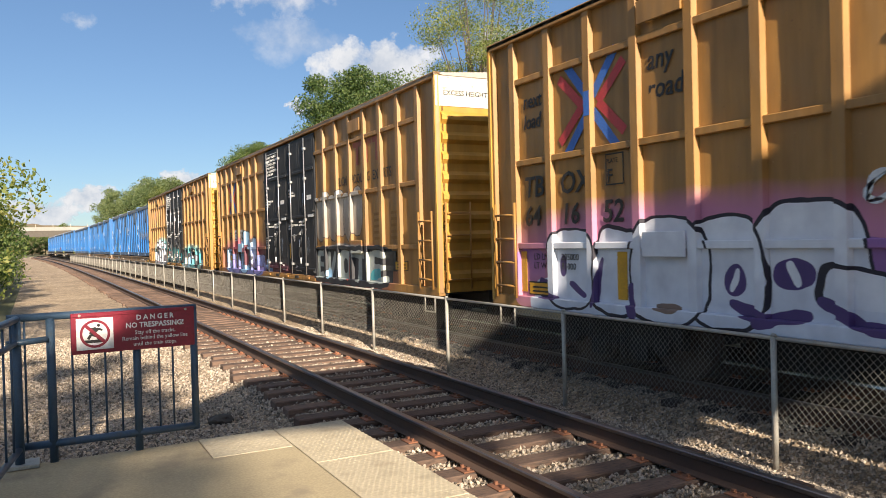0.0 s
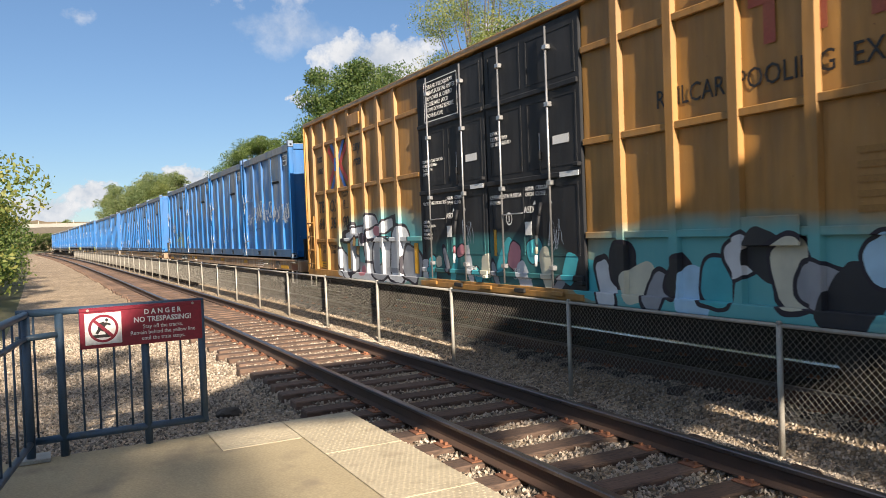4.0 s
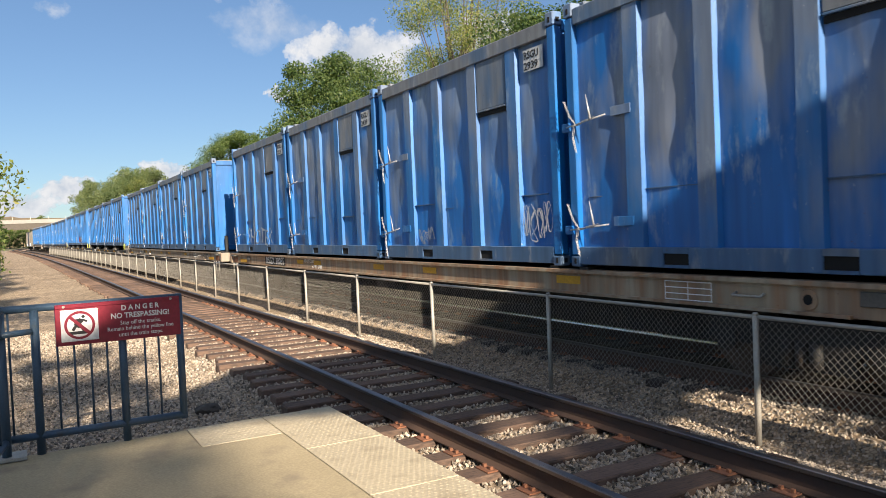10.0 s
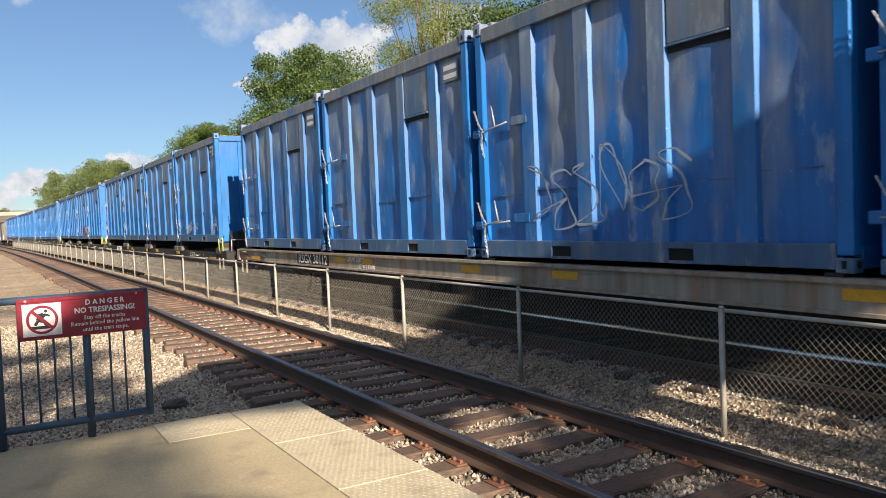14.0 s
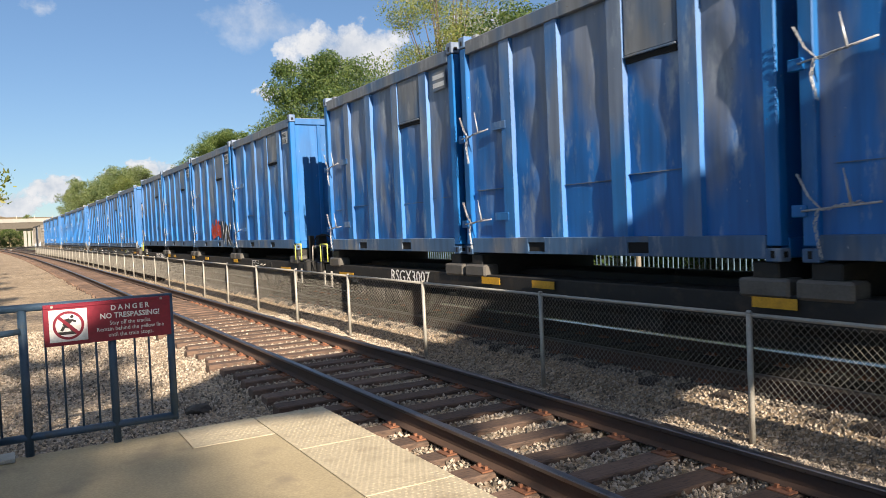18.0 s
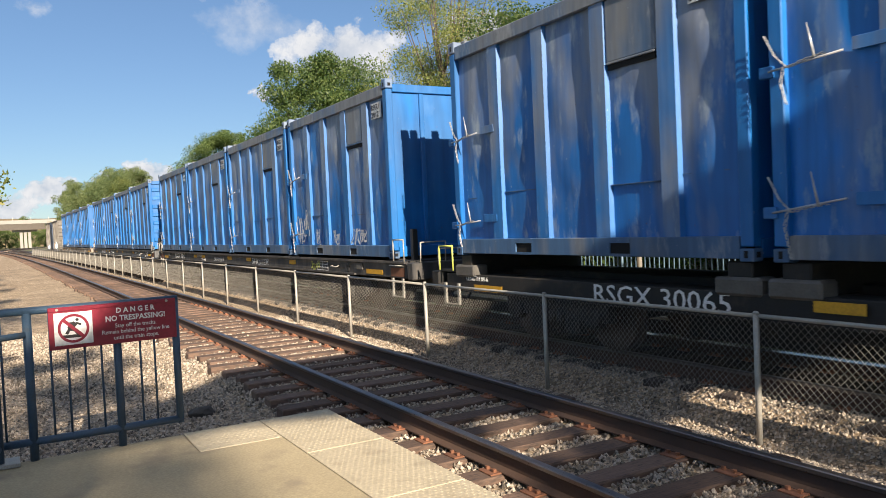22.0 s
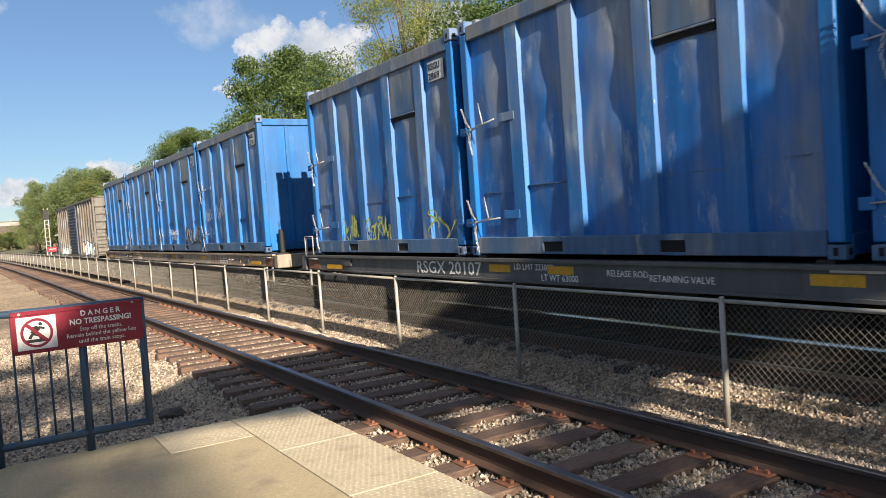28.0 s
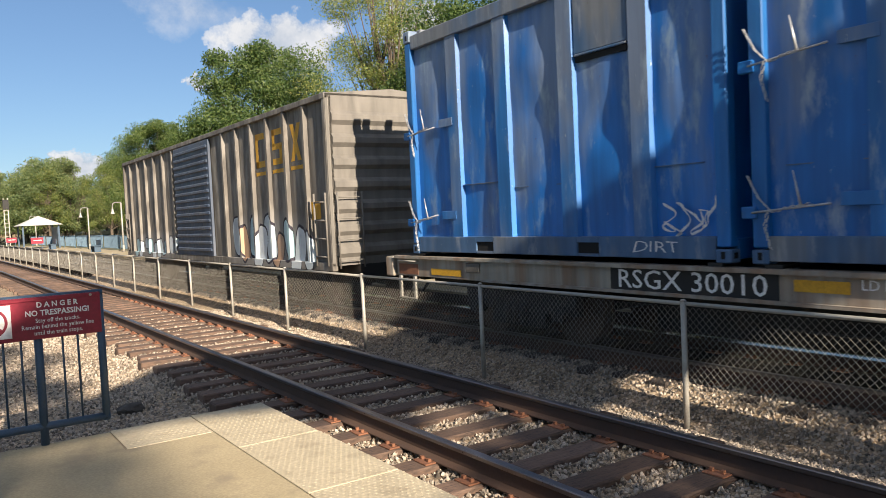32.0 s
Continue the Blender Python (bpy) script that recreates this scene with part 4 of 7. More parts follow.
# ---- road bridge in the distance ----
def build_bridge():
    b = tagged(empty("road_bridge"), "concrete road bridge crossing the railway far off", "bridge")
    conc = plain("bridge_concrete", (0.30, 0.285, 0.265), (0.25, 0.235, 0.215), 0.9, 0, 0.2, 4, 0.1)
    y = 330
    part("deck", slab(-70, 60, y, y + 11, 8.2, 8.996), conc, b)
    part("parapet", slab(-70, 60, y - 0.3, y, 9.0, 10.4), conc, b)
    part("girder", slab(-70, 60, y - 0.15, y - 0.004, 6.7, 8.99), plain("bridge_girder_steel", (0.10, 0.085, 0.07), (0.07, 0.06, 0.05), 0.8), b)
    for x in (-30, 2.5, 3.9, 5.3, 32):
        part("pier", slab(x - 0.5, x + 0.5, y + 2, y + 3.2, -0.5, 6.7), conc, b)
    part("pier_cap", slab(-0.5, 8, y + 1.6, y + 3.6, 6.0, 6.7), conc, b)
    for x in range(-66, 60, 6):
        part("railing_post", slab(x - 0.08, x + 0.08, y - 0.2, y - 0.05, 10.3, 11.4), M_GALV, b)


def build_hill():
    """A low brown-green ridge beyond the road bridge."""
    verts, faces = [], []
    nx, ny = 60, 8
    for j in range(ny + 1):
        for i in range(nx + 1):
            x, y = -260 + i * 9.0, 440 + j * 14
            h = math.sin(math.pi * j / ny) * (17 + 6 * noise.noise((x * 0.012, y * 0.02, 1)) + 2.5 * noise.noise((x * 0.08, y * 0.08, 4))) * min(1, i / 8, (nx - i) / 8)
            verts.append((x, y, -0.6 + h))
    for j in range(ny):
        for i in range(nx):
            a = j * (nx + 1) + i
            faces.append((a, a + 1, a + nx + 2, a + nx + 1))
    me = mesh_of("hill", verts, faces, plain("dry_hillside", (0.22, 0.15, 0.09), (0.13, 0.15, 0.06), 0.95, 0, 0.05, 0.9, 0.4))
    tagged(new("hill", me), "brown and green hillside beyond the road bridge", "hill", kind="structure")


# ---- unseen span added behind the viewer, to cast the shade across the tracks ----
def build_shade_span():
    b = tagged(empty("footbridge"), "unseen plain concrete span behind the platform, added to shade the tracks", "bridge")
    conc = plain("shade_span_concrete", (0.36, 0.33, 0.28), (0.29, 0.26, 0.22), 0.9, 0, 0.5, 8, 0.15)
    # outline set by the shade's edges, deeper over the tracks than at its left end
    under = ((6.3, 6.88), (1.5, 6.92), (0.5, 6.94), (0.2, 6.66), (-0.8, 6.66), (-1.5, 7.08), (-2.0, 7.16), (-4.5, 7.52), (-10.0, 7.60))
    over = ((-10.0, 7.88), (-5.7, 7.94), (-4.15, 8.76), (6.3, 8.84))
    bm = bmesh.new()
    prism(bm, [*under, *over], -10.1, -8.9)
    bmesh.ops.recalc_face_normals(bm, faces=bm.faces)
    part("girder", bm, conc, b)
    for x, top in ((-9.6, 7.59), (5.95, 6.86)):
        part("pier", slab(x - 0.35, x + 0.35, -9.9, -9.1, -0.6, top), conc, b)


# ---- far platform with its furniture ----
def build_far_platform():
    p = tagged(empty("far_platform"), "low concrete platform beyond the second track", "platform", kind="structure")
    y = -14.0
    while y < 104:
        x = course(y + 3)
        part("deck", slab(5.62 + x, 9.2 + x, y, y + 5.99, -0.4, 0.10), M_CONC, p)
        part("edge_strip", slab(5.35 + x, 5.618 + x, y, y + 5.99, -0.45, 0.104), M_TACT, p, "pale cream platform edge")
        # darker strip laid over the platform's face
        part("face_board", slab(5.318 + x, 5.346 + x, y, y + 5.99, -0.45, 0.06), M_TIED, p, "dark facing of the platform")
        y += 6
    f = tagged(empty("platform_railing"), "blue-grey picket railing along the far platform", "railing")
    blue = plain("blue_grey_paint", (0.10, 0.17, 0.24), (0.09, 0.15, 0.21), 0.5, 0, 3, 40, 0.02)
    for k in range(18):
        y = 2 + k * 6
        x = 8.9 + course(y)
        for z in (0.25, 1.25):
            bm = bmesh.new()
            tube(bm, (x, y, z), (x, y + 6, z), 0.025, 8)
            part("rail", bm, blue, f)
        bm = bmesh.new()
        tube(bm, (x, y, 0.05), (x, y, 1.3), 0.035, 8)
        part("post", bm, blue, f)
        bm = bmesh.new()
        for j in range(1, 40):
            box(bm, x - 0.012, x + 0.012, y + j * 0.15 - 0.012, y + j * 0.15 + 0.012, 0.25, 1.25)
        part("picket_panel", bm, blue, f)["kind"] = "stuff"
    for k, y in enumerate((7.0, 12.8, 30, 46, 58, 70, 100)):
        l = tagged(empty("platform_lamp", pose(8.3 + course(y), y, 0.1)), "gooseneck platform lamp with a white bell shade", "lamp", "lamps along the far platform")
        bm = bmesh.new()
        tube(bm, (0, 0, 0), (0, 0, 3.5), 0.055, 12)
        tube(bm, (0, 0, 0), (0, 0, 0.5), 0.10, 12, 0.07)
        part("pole", bm, M_GALV, l)
        pts = [Vector((0, 0, 3.50)), Vector((-0.12, 0.05, 3.54)), Vector((-0.38, 0.16, 3.54)), Vector((-0.50, 0.21, 3.46)), Vector((-0.54, 0.23, 3.30)), Vector((-0.54, 0.23, 3.08))]
        part("arm", pipe(pts, 0.032, 8), M_GALV, l)
        bm = bmesh.new()
        prof = ((0.035, 3.10), (0.06, 3.06), (0.075, 2.94), (0.10, 2.84), (0.15, 2.77), (0.15, 2.745))
        for (r1, z1), (r2, z2) in zip(prof, prof[1:]):
            tube(bm, (-0.54, 0.23, z1), (-0.54, 0.23, z2), r1, 18, r2, False)
        part("shade", bm, M_SHADE, l, "white bell shade")
        if k == 0:
            part("notice", slab(-0.10, 0.10, -0.08, -0.06, 1.55, 2.0, bevel=0.01), M_GALV, l, "small grey notice on the pole")
            bm = bmesh.new()
            tube(bm, (-0.02, -0.10, 2.22), (-0.12, -0.22, 2.16), 0.055, 10)
            part("camera_dome", bm, M_WHITE, l, "small white camera housing")
    # waiting shelter
    s = tagged(empty("waiting_shelter", pose(6.9 + course(88), 88, 0.1)), "small open waiting shelter with a pale hipped roof", "shelter")
    bm = bmesh.new()
    lo = [bm.verts.new(v) for v in ((-2.0, -2.6, 2.35), (2.0, -2.6, 2.35), (2.0, 2.6, 2.35), (-2.0, 2.6, 2.35))]
    hi = [bm.verts.new(v) for v in ((0, -0.7, 3.3), (0, 0.7, 3.3))]
    for q in ((lo[0], lo[1], hi[0]), (lo[1], lo[2], hi[1], hi[0]), (lo[2], lo[3], hi[1]), (lo[3], lo[0], hi[0], hi[1])):
        bm.faces.new(q)
    bm.faces.new(lo[::-1])
    part("roof", bm, plain("pale_roof", (0.55, 0.53, 0.49), (0.47, 0.45, 0.41), 0.7), s)
    for x in (-1.6, 1.6):
        for y in (-2.2, 2.2):
            part("post", slab(x - 0.07, x + 0.07, y - 0.07, y + 0.07, 0, 2.36), M_BLUEST, s)
    part("back_panel", slab(1.5, 1.54, -2.1, 2.1, 0.3, 2.1), M_BLUEST, s)
    bn = tagged(empty("bench", pose(7.2 + course(62), 62, 0.1)), "dark metal bench on the far platform", "bench", "benches on the far platform")
    part("seat", slab(-0.25, 0.25, -0.9, 0.9, 0.42, 0.47), M_BLUEST, bn)
    part("backrest", slab(0.22, 0.27, -0.9, 0.9, 0.5, 0.9), M_BLUEST, bn)
    for y in (-0.8, 0.75):
        part("leg", slab(-0.22, 0.22, y, y + 0.06, 0, 0.42), M_BLUEST, bn)
    copy_thing(bn, pose(7.2 + course(82), 82, 0.1))
    for y in (84, 104):
        w = tagged(empty("warning_board", pose(6.2 + course(y), y, 0.1)), "red warning board on the far platform", "sign", "red boards on the far platform")
        part("board", slab(-0.55, 0.55, -0.02, 0.02, 0.55, 1.15), M_RED, w)
        part("lettering_bar", slab(-0.3, 0.4, -0.025, -0.02, 0.85, 0.92), M_WHITE, w)
        for x in (-0.4, 0.4):
            part("leg", slab(x - 0.03, x + 0.03, -0.02, 0.02, 0, 0.56), M_BLUEST, w)
    # signal mast
    g = tagged(empty("signal_mast", pose(7.4 + course(118), 118, -0.3)), "grey lattice railway signal mast", "signal")
    for x in (-0.25, 0.25):
        part("leg", slab(x - 0.05, x + 0.05, -0.05, 0.05, 0, 6.8), M_GALV, g)
    for k in range(11):
        part("rung", slab(-0.25, 0.25, -0.03, 0.03, 0.5 + k * 0.58, 0.56 + k * 0.58), M_GALV, g)
    part("signal_head", slab(-0.35, 0.35, -0.2, 0.05, 5.3, 6.6), M_BLACK, g, "black signal head")


# ---- the train ----
def wheelset(name="bogie"):
    """A two-axle bogie with side frames, springs, bearing caps and wheels; its middle is at rail level."""
    t = empty(name)
    for s in (-1, 1):
        bm = bmesh.new()
        prism(bm, [(s * 1.00, 0.42), (s * 1.14, 0.42), (s * 1.14, 0.72), (s * 1.00, 0.72)], -1.15, 1.15)
        prism(bm, [(s * 1.00, 0.22), (s * 1.13, 0.22), (s * 1.13, 0.42), (s * 1.00, 0.42)], -0.55, 0.55)
        for y in (-0.16, 0, 0.16):
            tube(bm, (s * 1.15, y, 0.26), (s * 1.15, y, 0.52), 0.065, 8)
        for y in (-0.88, 0.88):
            tube(bm, (s * 1.05, y, 0.46), (s * 1.22, y, 0.46), 0.13, 12)
        part("side_frame", bm, M_BLACK, t)
        for y in (-0.88, 0.88):
            bm = bmesh.new()
            tube(bm, (s * 0.70, y, 0.46), (s * 0.83, y, 0.46), 0.46, 28)
            tube(bm, (s * 0.66, y, 0.46), (s * 0.70, y, 0.46), 0.49, 28)
            part("wheel", bm, M_WHEEL, t)
    bm = bmesh.new()
    box(bm, -1.0, 1.0, -0.2, 0.2, 0.45, 0.68)
    for y in (-0.88, 0.88):
        tube(bm, (-0.7, y, 0.46), (0.7, y, 0.46), 0.08, 10)
    part("bolster", bm, M_BLACK, t)
    return t


def adopt(parent, src, m):
    """Copies all parts of a built sub-thing as parts of another thing, at the pose m."""
    for o in src.children:
        c = o.copy()
        scene.collection.objects.link(c)
        c.parent = parent
        c.matrix_local = m @ o.matrix_local


def drop(src):
    for o in (*src.children_recursive, src):
        bpy.data.objects.remove(o)


def scrawl(parent, y0, z0, width, height, x, material, seed, strokes=5, thick=0.022):
    """A sprayed tag: a row of looping, letter-like strokes as flat ribbons on a wall that faces -x."""
    rng = np.random.default_rng(seed)
    bm = bmesh.new()
    n = max(3, strokes)
    cell = width / n
    prev = None
    for k in range(n):
        cy = y0 - cell * (k + 0.5)
        hh = height * rng.uniform(0.75, 1.15)
        fa, fb = rng.choice((1, 2, 2, 3)), rng.choice((1, 1, 2, 3))
        pa, pb, turn = rng.uniform(0, 6.28), rng.uniform(0, 6.28), rng.uniform(0.62, 0.95)
        path = []
        for q in range(34):
            a = q / 33 * math.tau * turn
            path.append(np.array((cy + cell * (0.46 * math.sin(fa * a + pa) + 0.10 * math.sin(5 * a)) - 0.12 * cell * (q / 33), z0 + hh * (0.5 + 0.44 * math.sin(fb * a + pb)) - 0.15 * hh * math.sin(k * 1.3))))
        for q in range(33):
            d = path[q + 1] - path[q]
            d = d / (np.linalg.norm(d) + 1e-6)
            nrm = np.array((-d[1], d[0])) * thick * (0.75 + 0.4 * math.sin(q * 0.5 + k))
            off = x - 0.004 - 0.0004 * k
            cur = [bm.verts.new((off, *(path[q] + nrm))), bm.verts.new((off, *(path[q] - nrm)))]
            if prev:
                bm.faces.new((prev[0], prev[1], cur[1], cur[0]))
            prev = cur
    return part("graffiti", bm, material, parent, "sprayed graffiti tag")


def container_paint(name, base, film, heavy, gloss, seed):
    """Blue container paint with a grey film mixed in, more of it towards the top, and scuffs, chips and rust; each part
    has its own patches.
    """
    m, n, l, b = shader(name, gloss)
    raw = n.new("ShaderNodeTexCoord").outputs["Object"]
    sep = n.new("ShaderNodeSeparateXYZ")
    l.new(raw, sep.inputs[0])
    off = n.new("ShaderNodeVectorMath")
    off.operation = "MULTIPLY_ADD"
    info = n.new("ShaderNodeObjectInfo")
    l.new(info.outputs["Random"], off.inputs[0])
    off.inputs[1].default_value = (31.0 + seed, 47.0, 19.0)
    l.new(raw, off.inputs[2])
    co = off.outputs[0]
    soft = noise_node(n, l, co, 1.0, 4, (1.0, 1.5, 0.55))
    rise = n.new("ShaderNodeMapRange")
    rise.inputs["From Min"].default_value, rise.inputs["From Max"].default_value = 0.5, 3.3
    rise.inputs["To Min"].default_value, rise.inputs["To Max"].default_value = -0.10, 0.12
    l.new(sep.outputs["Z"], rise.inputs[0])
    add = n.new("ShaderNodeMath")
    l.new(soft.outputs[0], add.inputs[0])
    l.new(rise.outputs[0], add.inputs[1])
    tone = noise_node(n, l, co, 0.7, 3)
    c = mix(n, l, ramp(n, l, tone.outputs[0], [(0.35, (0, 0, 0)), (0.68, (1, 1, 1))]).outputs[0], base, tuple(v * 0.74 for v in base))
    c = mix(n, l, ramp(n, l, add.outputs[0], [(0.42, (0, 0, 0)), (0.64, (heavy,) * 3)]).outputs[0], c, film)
    run_ = noise_node(n, l, co, 1.0, 8, (6.0, 9.0, 0.6))
    c = mix(n, l, 0.7, c, ramp(n, l, run_.outputs[0], [(0.30, (0.70, 0.70, 0.71)), (0.70, (1.18, 1.17, 1.15))]).outputs[0], "MULTIPLY")
    scuff = noise_node(n, l, co, 2.6, 9, (1.0, 1.3, 0.42))
    scuff.inputs["Roughness"].default_value = 0.66
    c = mix(n, l, ramp(n, l, scuff.outputs[0], [(0.56, (0, 0, 0)), (0.72, (0.75 * heavy,) * 3)]).outputs[0], c, tuple(min(0.5, v * 2.0) for v in film))
    chip = noise_node(n, l, co, 34.0, 3, (1.0, 1.0, 0.35))
    c = mix(n, l, ramp(n, l, chip.outputs[0], [(0.735, (0, 0, 0)), (0.76, (0.6, 0.6, 0.6))]).outputs[0], c, (0.42, 0.45, 0.50))
    fleck = noise_node(n, l, co, 20.0, 5)
    c = mix(n, l, ramp(n, l, fleck.outputs[0], [(0.71, (0, 0, 0)), (0.76, (0.7, 0.7, 0.7))]).outputs[0], c, (0.12, 0.055, 0.028))
    l.new(c, b.inputs["Base Color"])
    rr = n.new("ShaderNodeMapRange")
    rr.inputs["To Min"].default_value, rr.inputs["To Max"].default_value = gloss - 0.1, gloss + 0.28
    l.new(soft.outputs[0], rr.inputs[0])
    l.new(rr.outputs[0], b.inputs["Roughness"])
    bump(n, l, b, mix(n, l, 0.3, tone.outputs[0], scuff.outputs[0]), 0.3, 0.05)
    return m


BLUE = (0.004, 0.150, 0.48)
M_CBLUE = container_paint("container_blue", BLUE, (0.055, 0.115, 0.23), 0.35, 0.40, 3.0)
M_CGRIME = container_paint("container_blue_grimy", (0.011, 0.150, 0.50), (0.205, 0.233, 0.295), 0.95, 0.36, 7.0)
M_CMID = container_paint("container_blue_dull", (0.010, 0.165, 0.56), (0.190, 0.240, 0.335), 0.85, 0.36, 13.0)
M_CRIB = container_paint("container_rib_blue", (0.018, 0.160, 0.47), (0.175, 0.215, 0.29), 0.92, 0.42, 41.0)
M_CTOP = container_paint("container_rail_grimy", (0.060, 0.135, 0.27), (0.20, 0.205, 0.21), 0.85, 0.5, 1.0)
M_PANEL = plain("worn_white_panel", (0.60, 0.61, 0.62), (0.50, 0.52, 0.54), 0.6, 0.0, 9, 60, 0.02, None, (0.16, 0.22, 0.33), 0.25)
CL, CW, CH, PITCH = 5.92, 2.44, 3.50, 6.17


def hand_lettered(parent, text, y0, z0, width, height, x, material, rim=None):
    """Sprayed letters that can be read, wavering like handwriting, with an optional outline."""
    for lift, bold, m in ((0.0, 0.045, rim), (0.003, 0.012 if rim else -0.012, material)):
        if m is None:
            continue
        o = words(text, 1.0, m, parent, facing(x - lift, y0, z0), "graffiti", bold, lean=0.15)
        xs, ys = [v.co.x for v in o.data.vertices], [v.co.y for v in o.data.vertices]
        x0, y0_, kx, ky = min(xs), min(ys), width / (max(xs) - min(xs)), height / (max(ys) - min(ys))
        for v in o.data.vertices:
            u = (v.co.x - x0) * kx
            v.co.y = (v.co.y - y0_) * ky + 0.10 * height * math.sin(u * 5.1) + 0.05 * height * math.sin(u * 13)
            v.co.x = u + 0.03 * math.sin(v.co.y * 17 + u * 3)
        o["label"] = "sprayed graffiti lettering"


def bulged(y0, y1, z0, z1, x, seed, amp):
    """A steel sheet between ribs, dented and bellied."""
    bm = bmesh.new()
    ny, nz = 8, 26
    g = [[bm.verts.new((x + 0.02 - amp * (0.55 + noise.noise((seed * 3.1, u / ny * 2.0, v / nz * 4.5 + seed)) + 0.22 * noise.noise((seed * 5.3, u / ny * 4.0, v / nz * 12.0))) * math.sin(math.pi * u / ny) * min(1, 4 * v / nz, 4 * (nz - v) / nz),
                        y0 + (y1 - y0) * u / ny, z0 + (z1 - z0) * v / nz)) for u in range(ny + 1)] for v in range(nz + 1)]
    for v in range(nz):
        for u in range(ny):
            f = bm.faces.new((g[v][u + 1], g[v][u], g[v + 1][u], g[v + 1][u + 1]))
            f.smooth = True
    return bm


def container(seed, grime):
    """A tall steel waste container: frame, dented side sheets, pressed ribs, side hatch, end frame, door chains."""
    c = empty("waste_container")
    side = M_CGRIME if grime else M_CMID
    h, w = CL / 2, CW / 2
    for sx in (-1, 1):
        for sy in (-1, 1):
            bm = bmesh.new()
            x, y = sx * (w - 0.07), sy * (h - 0.08)
            box(bm, x - 0.07, x + 0.07, y - 0.08, y + 0.08, 0.16, CH - 0.13, bevel=0.012)
            part("corner_post", bm, M_CBLUE, c)
            for z in (0.0, CH - 0.118):
                bm = bmesh.new()
                box(bm, x - 0.082, x + 0.082, y - 0.09, y + 0.09, z, z + 0.14 + (0.045 if z else 0.0), bevel=0.012)
                k = part("corner_casting", bm, M_CRIB if z else M_CTOP, c)
                if sx < 0 or sy < 0:
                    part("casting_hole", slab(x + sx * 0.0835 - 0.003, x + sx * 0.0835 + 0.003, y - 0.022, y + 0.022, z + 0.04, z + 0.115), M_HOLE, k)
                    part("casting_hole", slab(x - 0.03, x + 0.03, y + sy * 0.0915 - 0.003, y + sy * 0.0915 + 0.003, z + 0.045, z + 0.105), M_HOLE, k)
    # side rails with fork pockets
    for sx in (-1, 1):
        xa, xb = sorted((sx * w, sx * (w - 0.12)))
        cuts = [-h + 0.17, -h + 1.80, -h + 2.16, -h + 3.83, -h + 4.22, h - 0.17]
        mt = M_CTOP if sx < 0 else M_CBLUE
        for k in range(5):
            if k % 2 == 0:
                part("bottom_rail", slab(xa, xb, cuts[k], cuts[k + 1], 0.03, 0.27, bevel=0.008), mt, c)
            else:
                part("pocket_lintel", slab(xa, xb, cuts[k], cuts[k + 1], 0.20, 0.27), mt, c)
                part("pocket_sill", slab(xa, xb, cuts[k], cuts[k + 1], 0.03, 0.065), mt, c)
        for k in (1, 3):
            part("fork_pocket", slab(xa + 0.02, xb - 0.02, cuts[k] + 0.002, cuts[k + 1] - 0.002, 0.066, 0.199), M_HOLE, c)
        part("top_rail", slab(xa, xb, -h + 0.17, h - 0.17, CH - 0.24, CH - 0.02, bevel=0.012), M_CTOP, c)
    # near side: dented sheets, ribs, hatch
    ribs = (1.12, 2.28, 3.54, 4.68)
    edges = [0.16, *ribs, CL - 0.16]
    xs = -w + 0.06
    for k in range(5):
        part("side_panel", bulged(-h + edges[k], -h + edges[k + 1], 0.26, CH - 0.2, xs, seed * 7 + k, 0.040), side, c)
        if (k + seed) % 3:
            part("weld_seam", slab(xs + 0.004 - 0.05 * ((k * 7 + seed) % 4) / 5, xs + 0.024, -h + edges[k] + 0.16, -h + edges[k + 1] - 0.16, 0.93 + 0.05 * ((k * 5 + seed) % 3), 0.942 + 0.05 * ((k * 5 + seed) % 3)), M_CTOP, c)
    for k, r in enumerate(ribs):
        bm = bmesh.new()
        rib(bm, -h + r, 0.31, 0.26, xs + 0.02, 0.064, 0.265, CH - 0.22, 1)
        part("side_rib", bm, M_CRIB, c).data.materials.append(M_CBLUE)      # its -y flank takes the plain container blue
    hatch = part("side_hatch", slab(xs - 0.032, xs + 0.03, -h + 1.275, -h + 2.125, CH - 1.02, CH - 0.24, bevel=0.012), M_CTOP, c)
    part("hatch_lip", slab(xs - 0.046, xs - 0.018, -h + 1.285, -h + 2.115, CH - 1.05, CH - 1.022, bevel=0.006), M_CTOP, hatch)
    part("hatch_slot", slab(xs - 0.024, xs + 0.03, -h + 1.29, -h + 2.11, CH - 1.12, CH - 1.052), M_HOLE, hatch)
    part("far_side", slab(w - 0.09, w - 0.05, -h + 0.16, h - 0.16, 0.26, CH - 0.2), M_CBLUE, c)
    for r in ribs:
        bm = bmesh.new()
        box(bm, w - 0.05, w + 0.0, -h + r - 0.12, -h + r + 0.12, 0.265, CH - 0.22)
        part("side_rib", bm, M_CBLUE, c)
    # leading end
    y = -h + 0.05
    part("end_panel", slab(-w + 0.13, w - 0.13, y, y + 0.03, 0.2, CH - 0.15), M_CBLUE, c)
    for x in (-0.42, 0.40):
        bm = bmesh.new()
        box(bm, x - 0.05, x + 0.05, y - 0.045, y + 0.005, 0.2, CH - 0.2, bevel=0.01)
        part("end_rib", bm, M_CBLUE, c)
    part("end_sill", slab(-w + 0.15, w - 0.15, -h, -h + 0.1, 0.03, 0.24, bevel=0.01), M_CBLUE, c)
    part("end_header", slab(-w + 0.15, w - 0.15, -h, -h + 0.1, CH - 0.19, CH - 0.03, bevel=0.01), M_CBLUE, c)
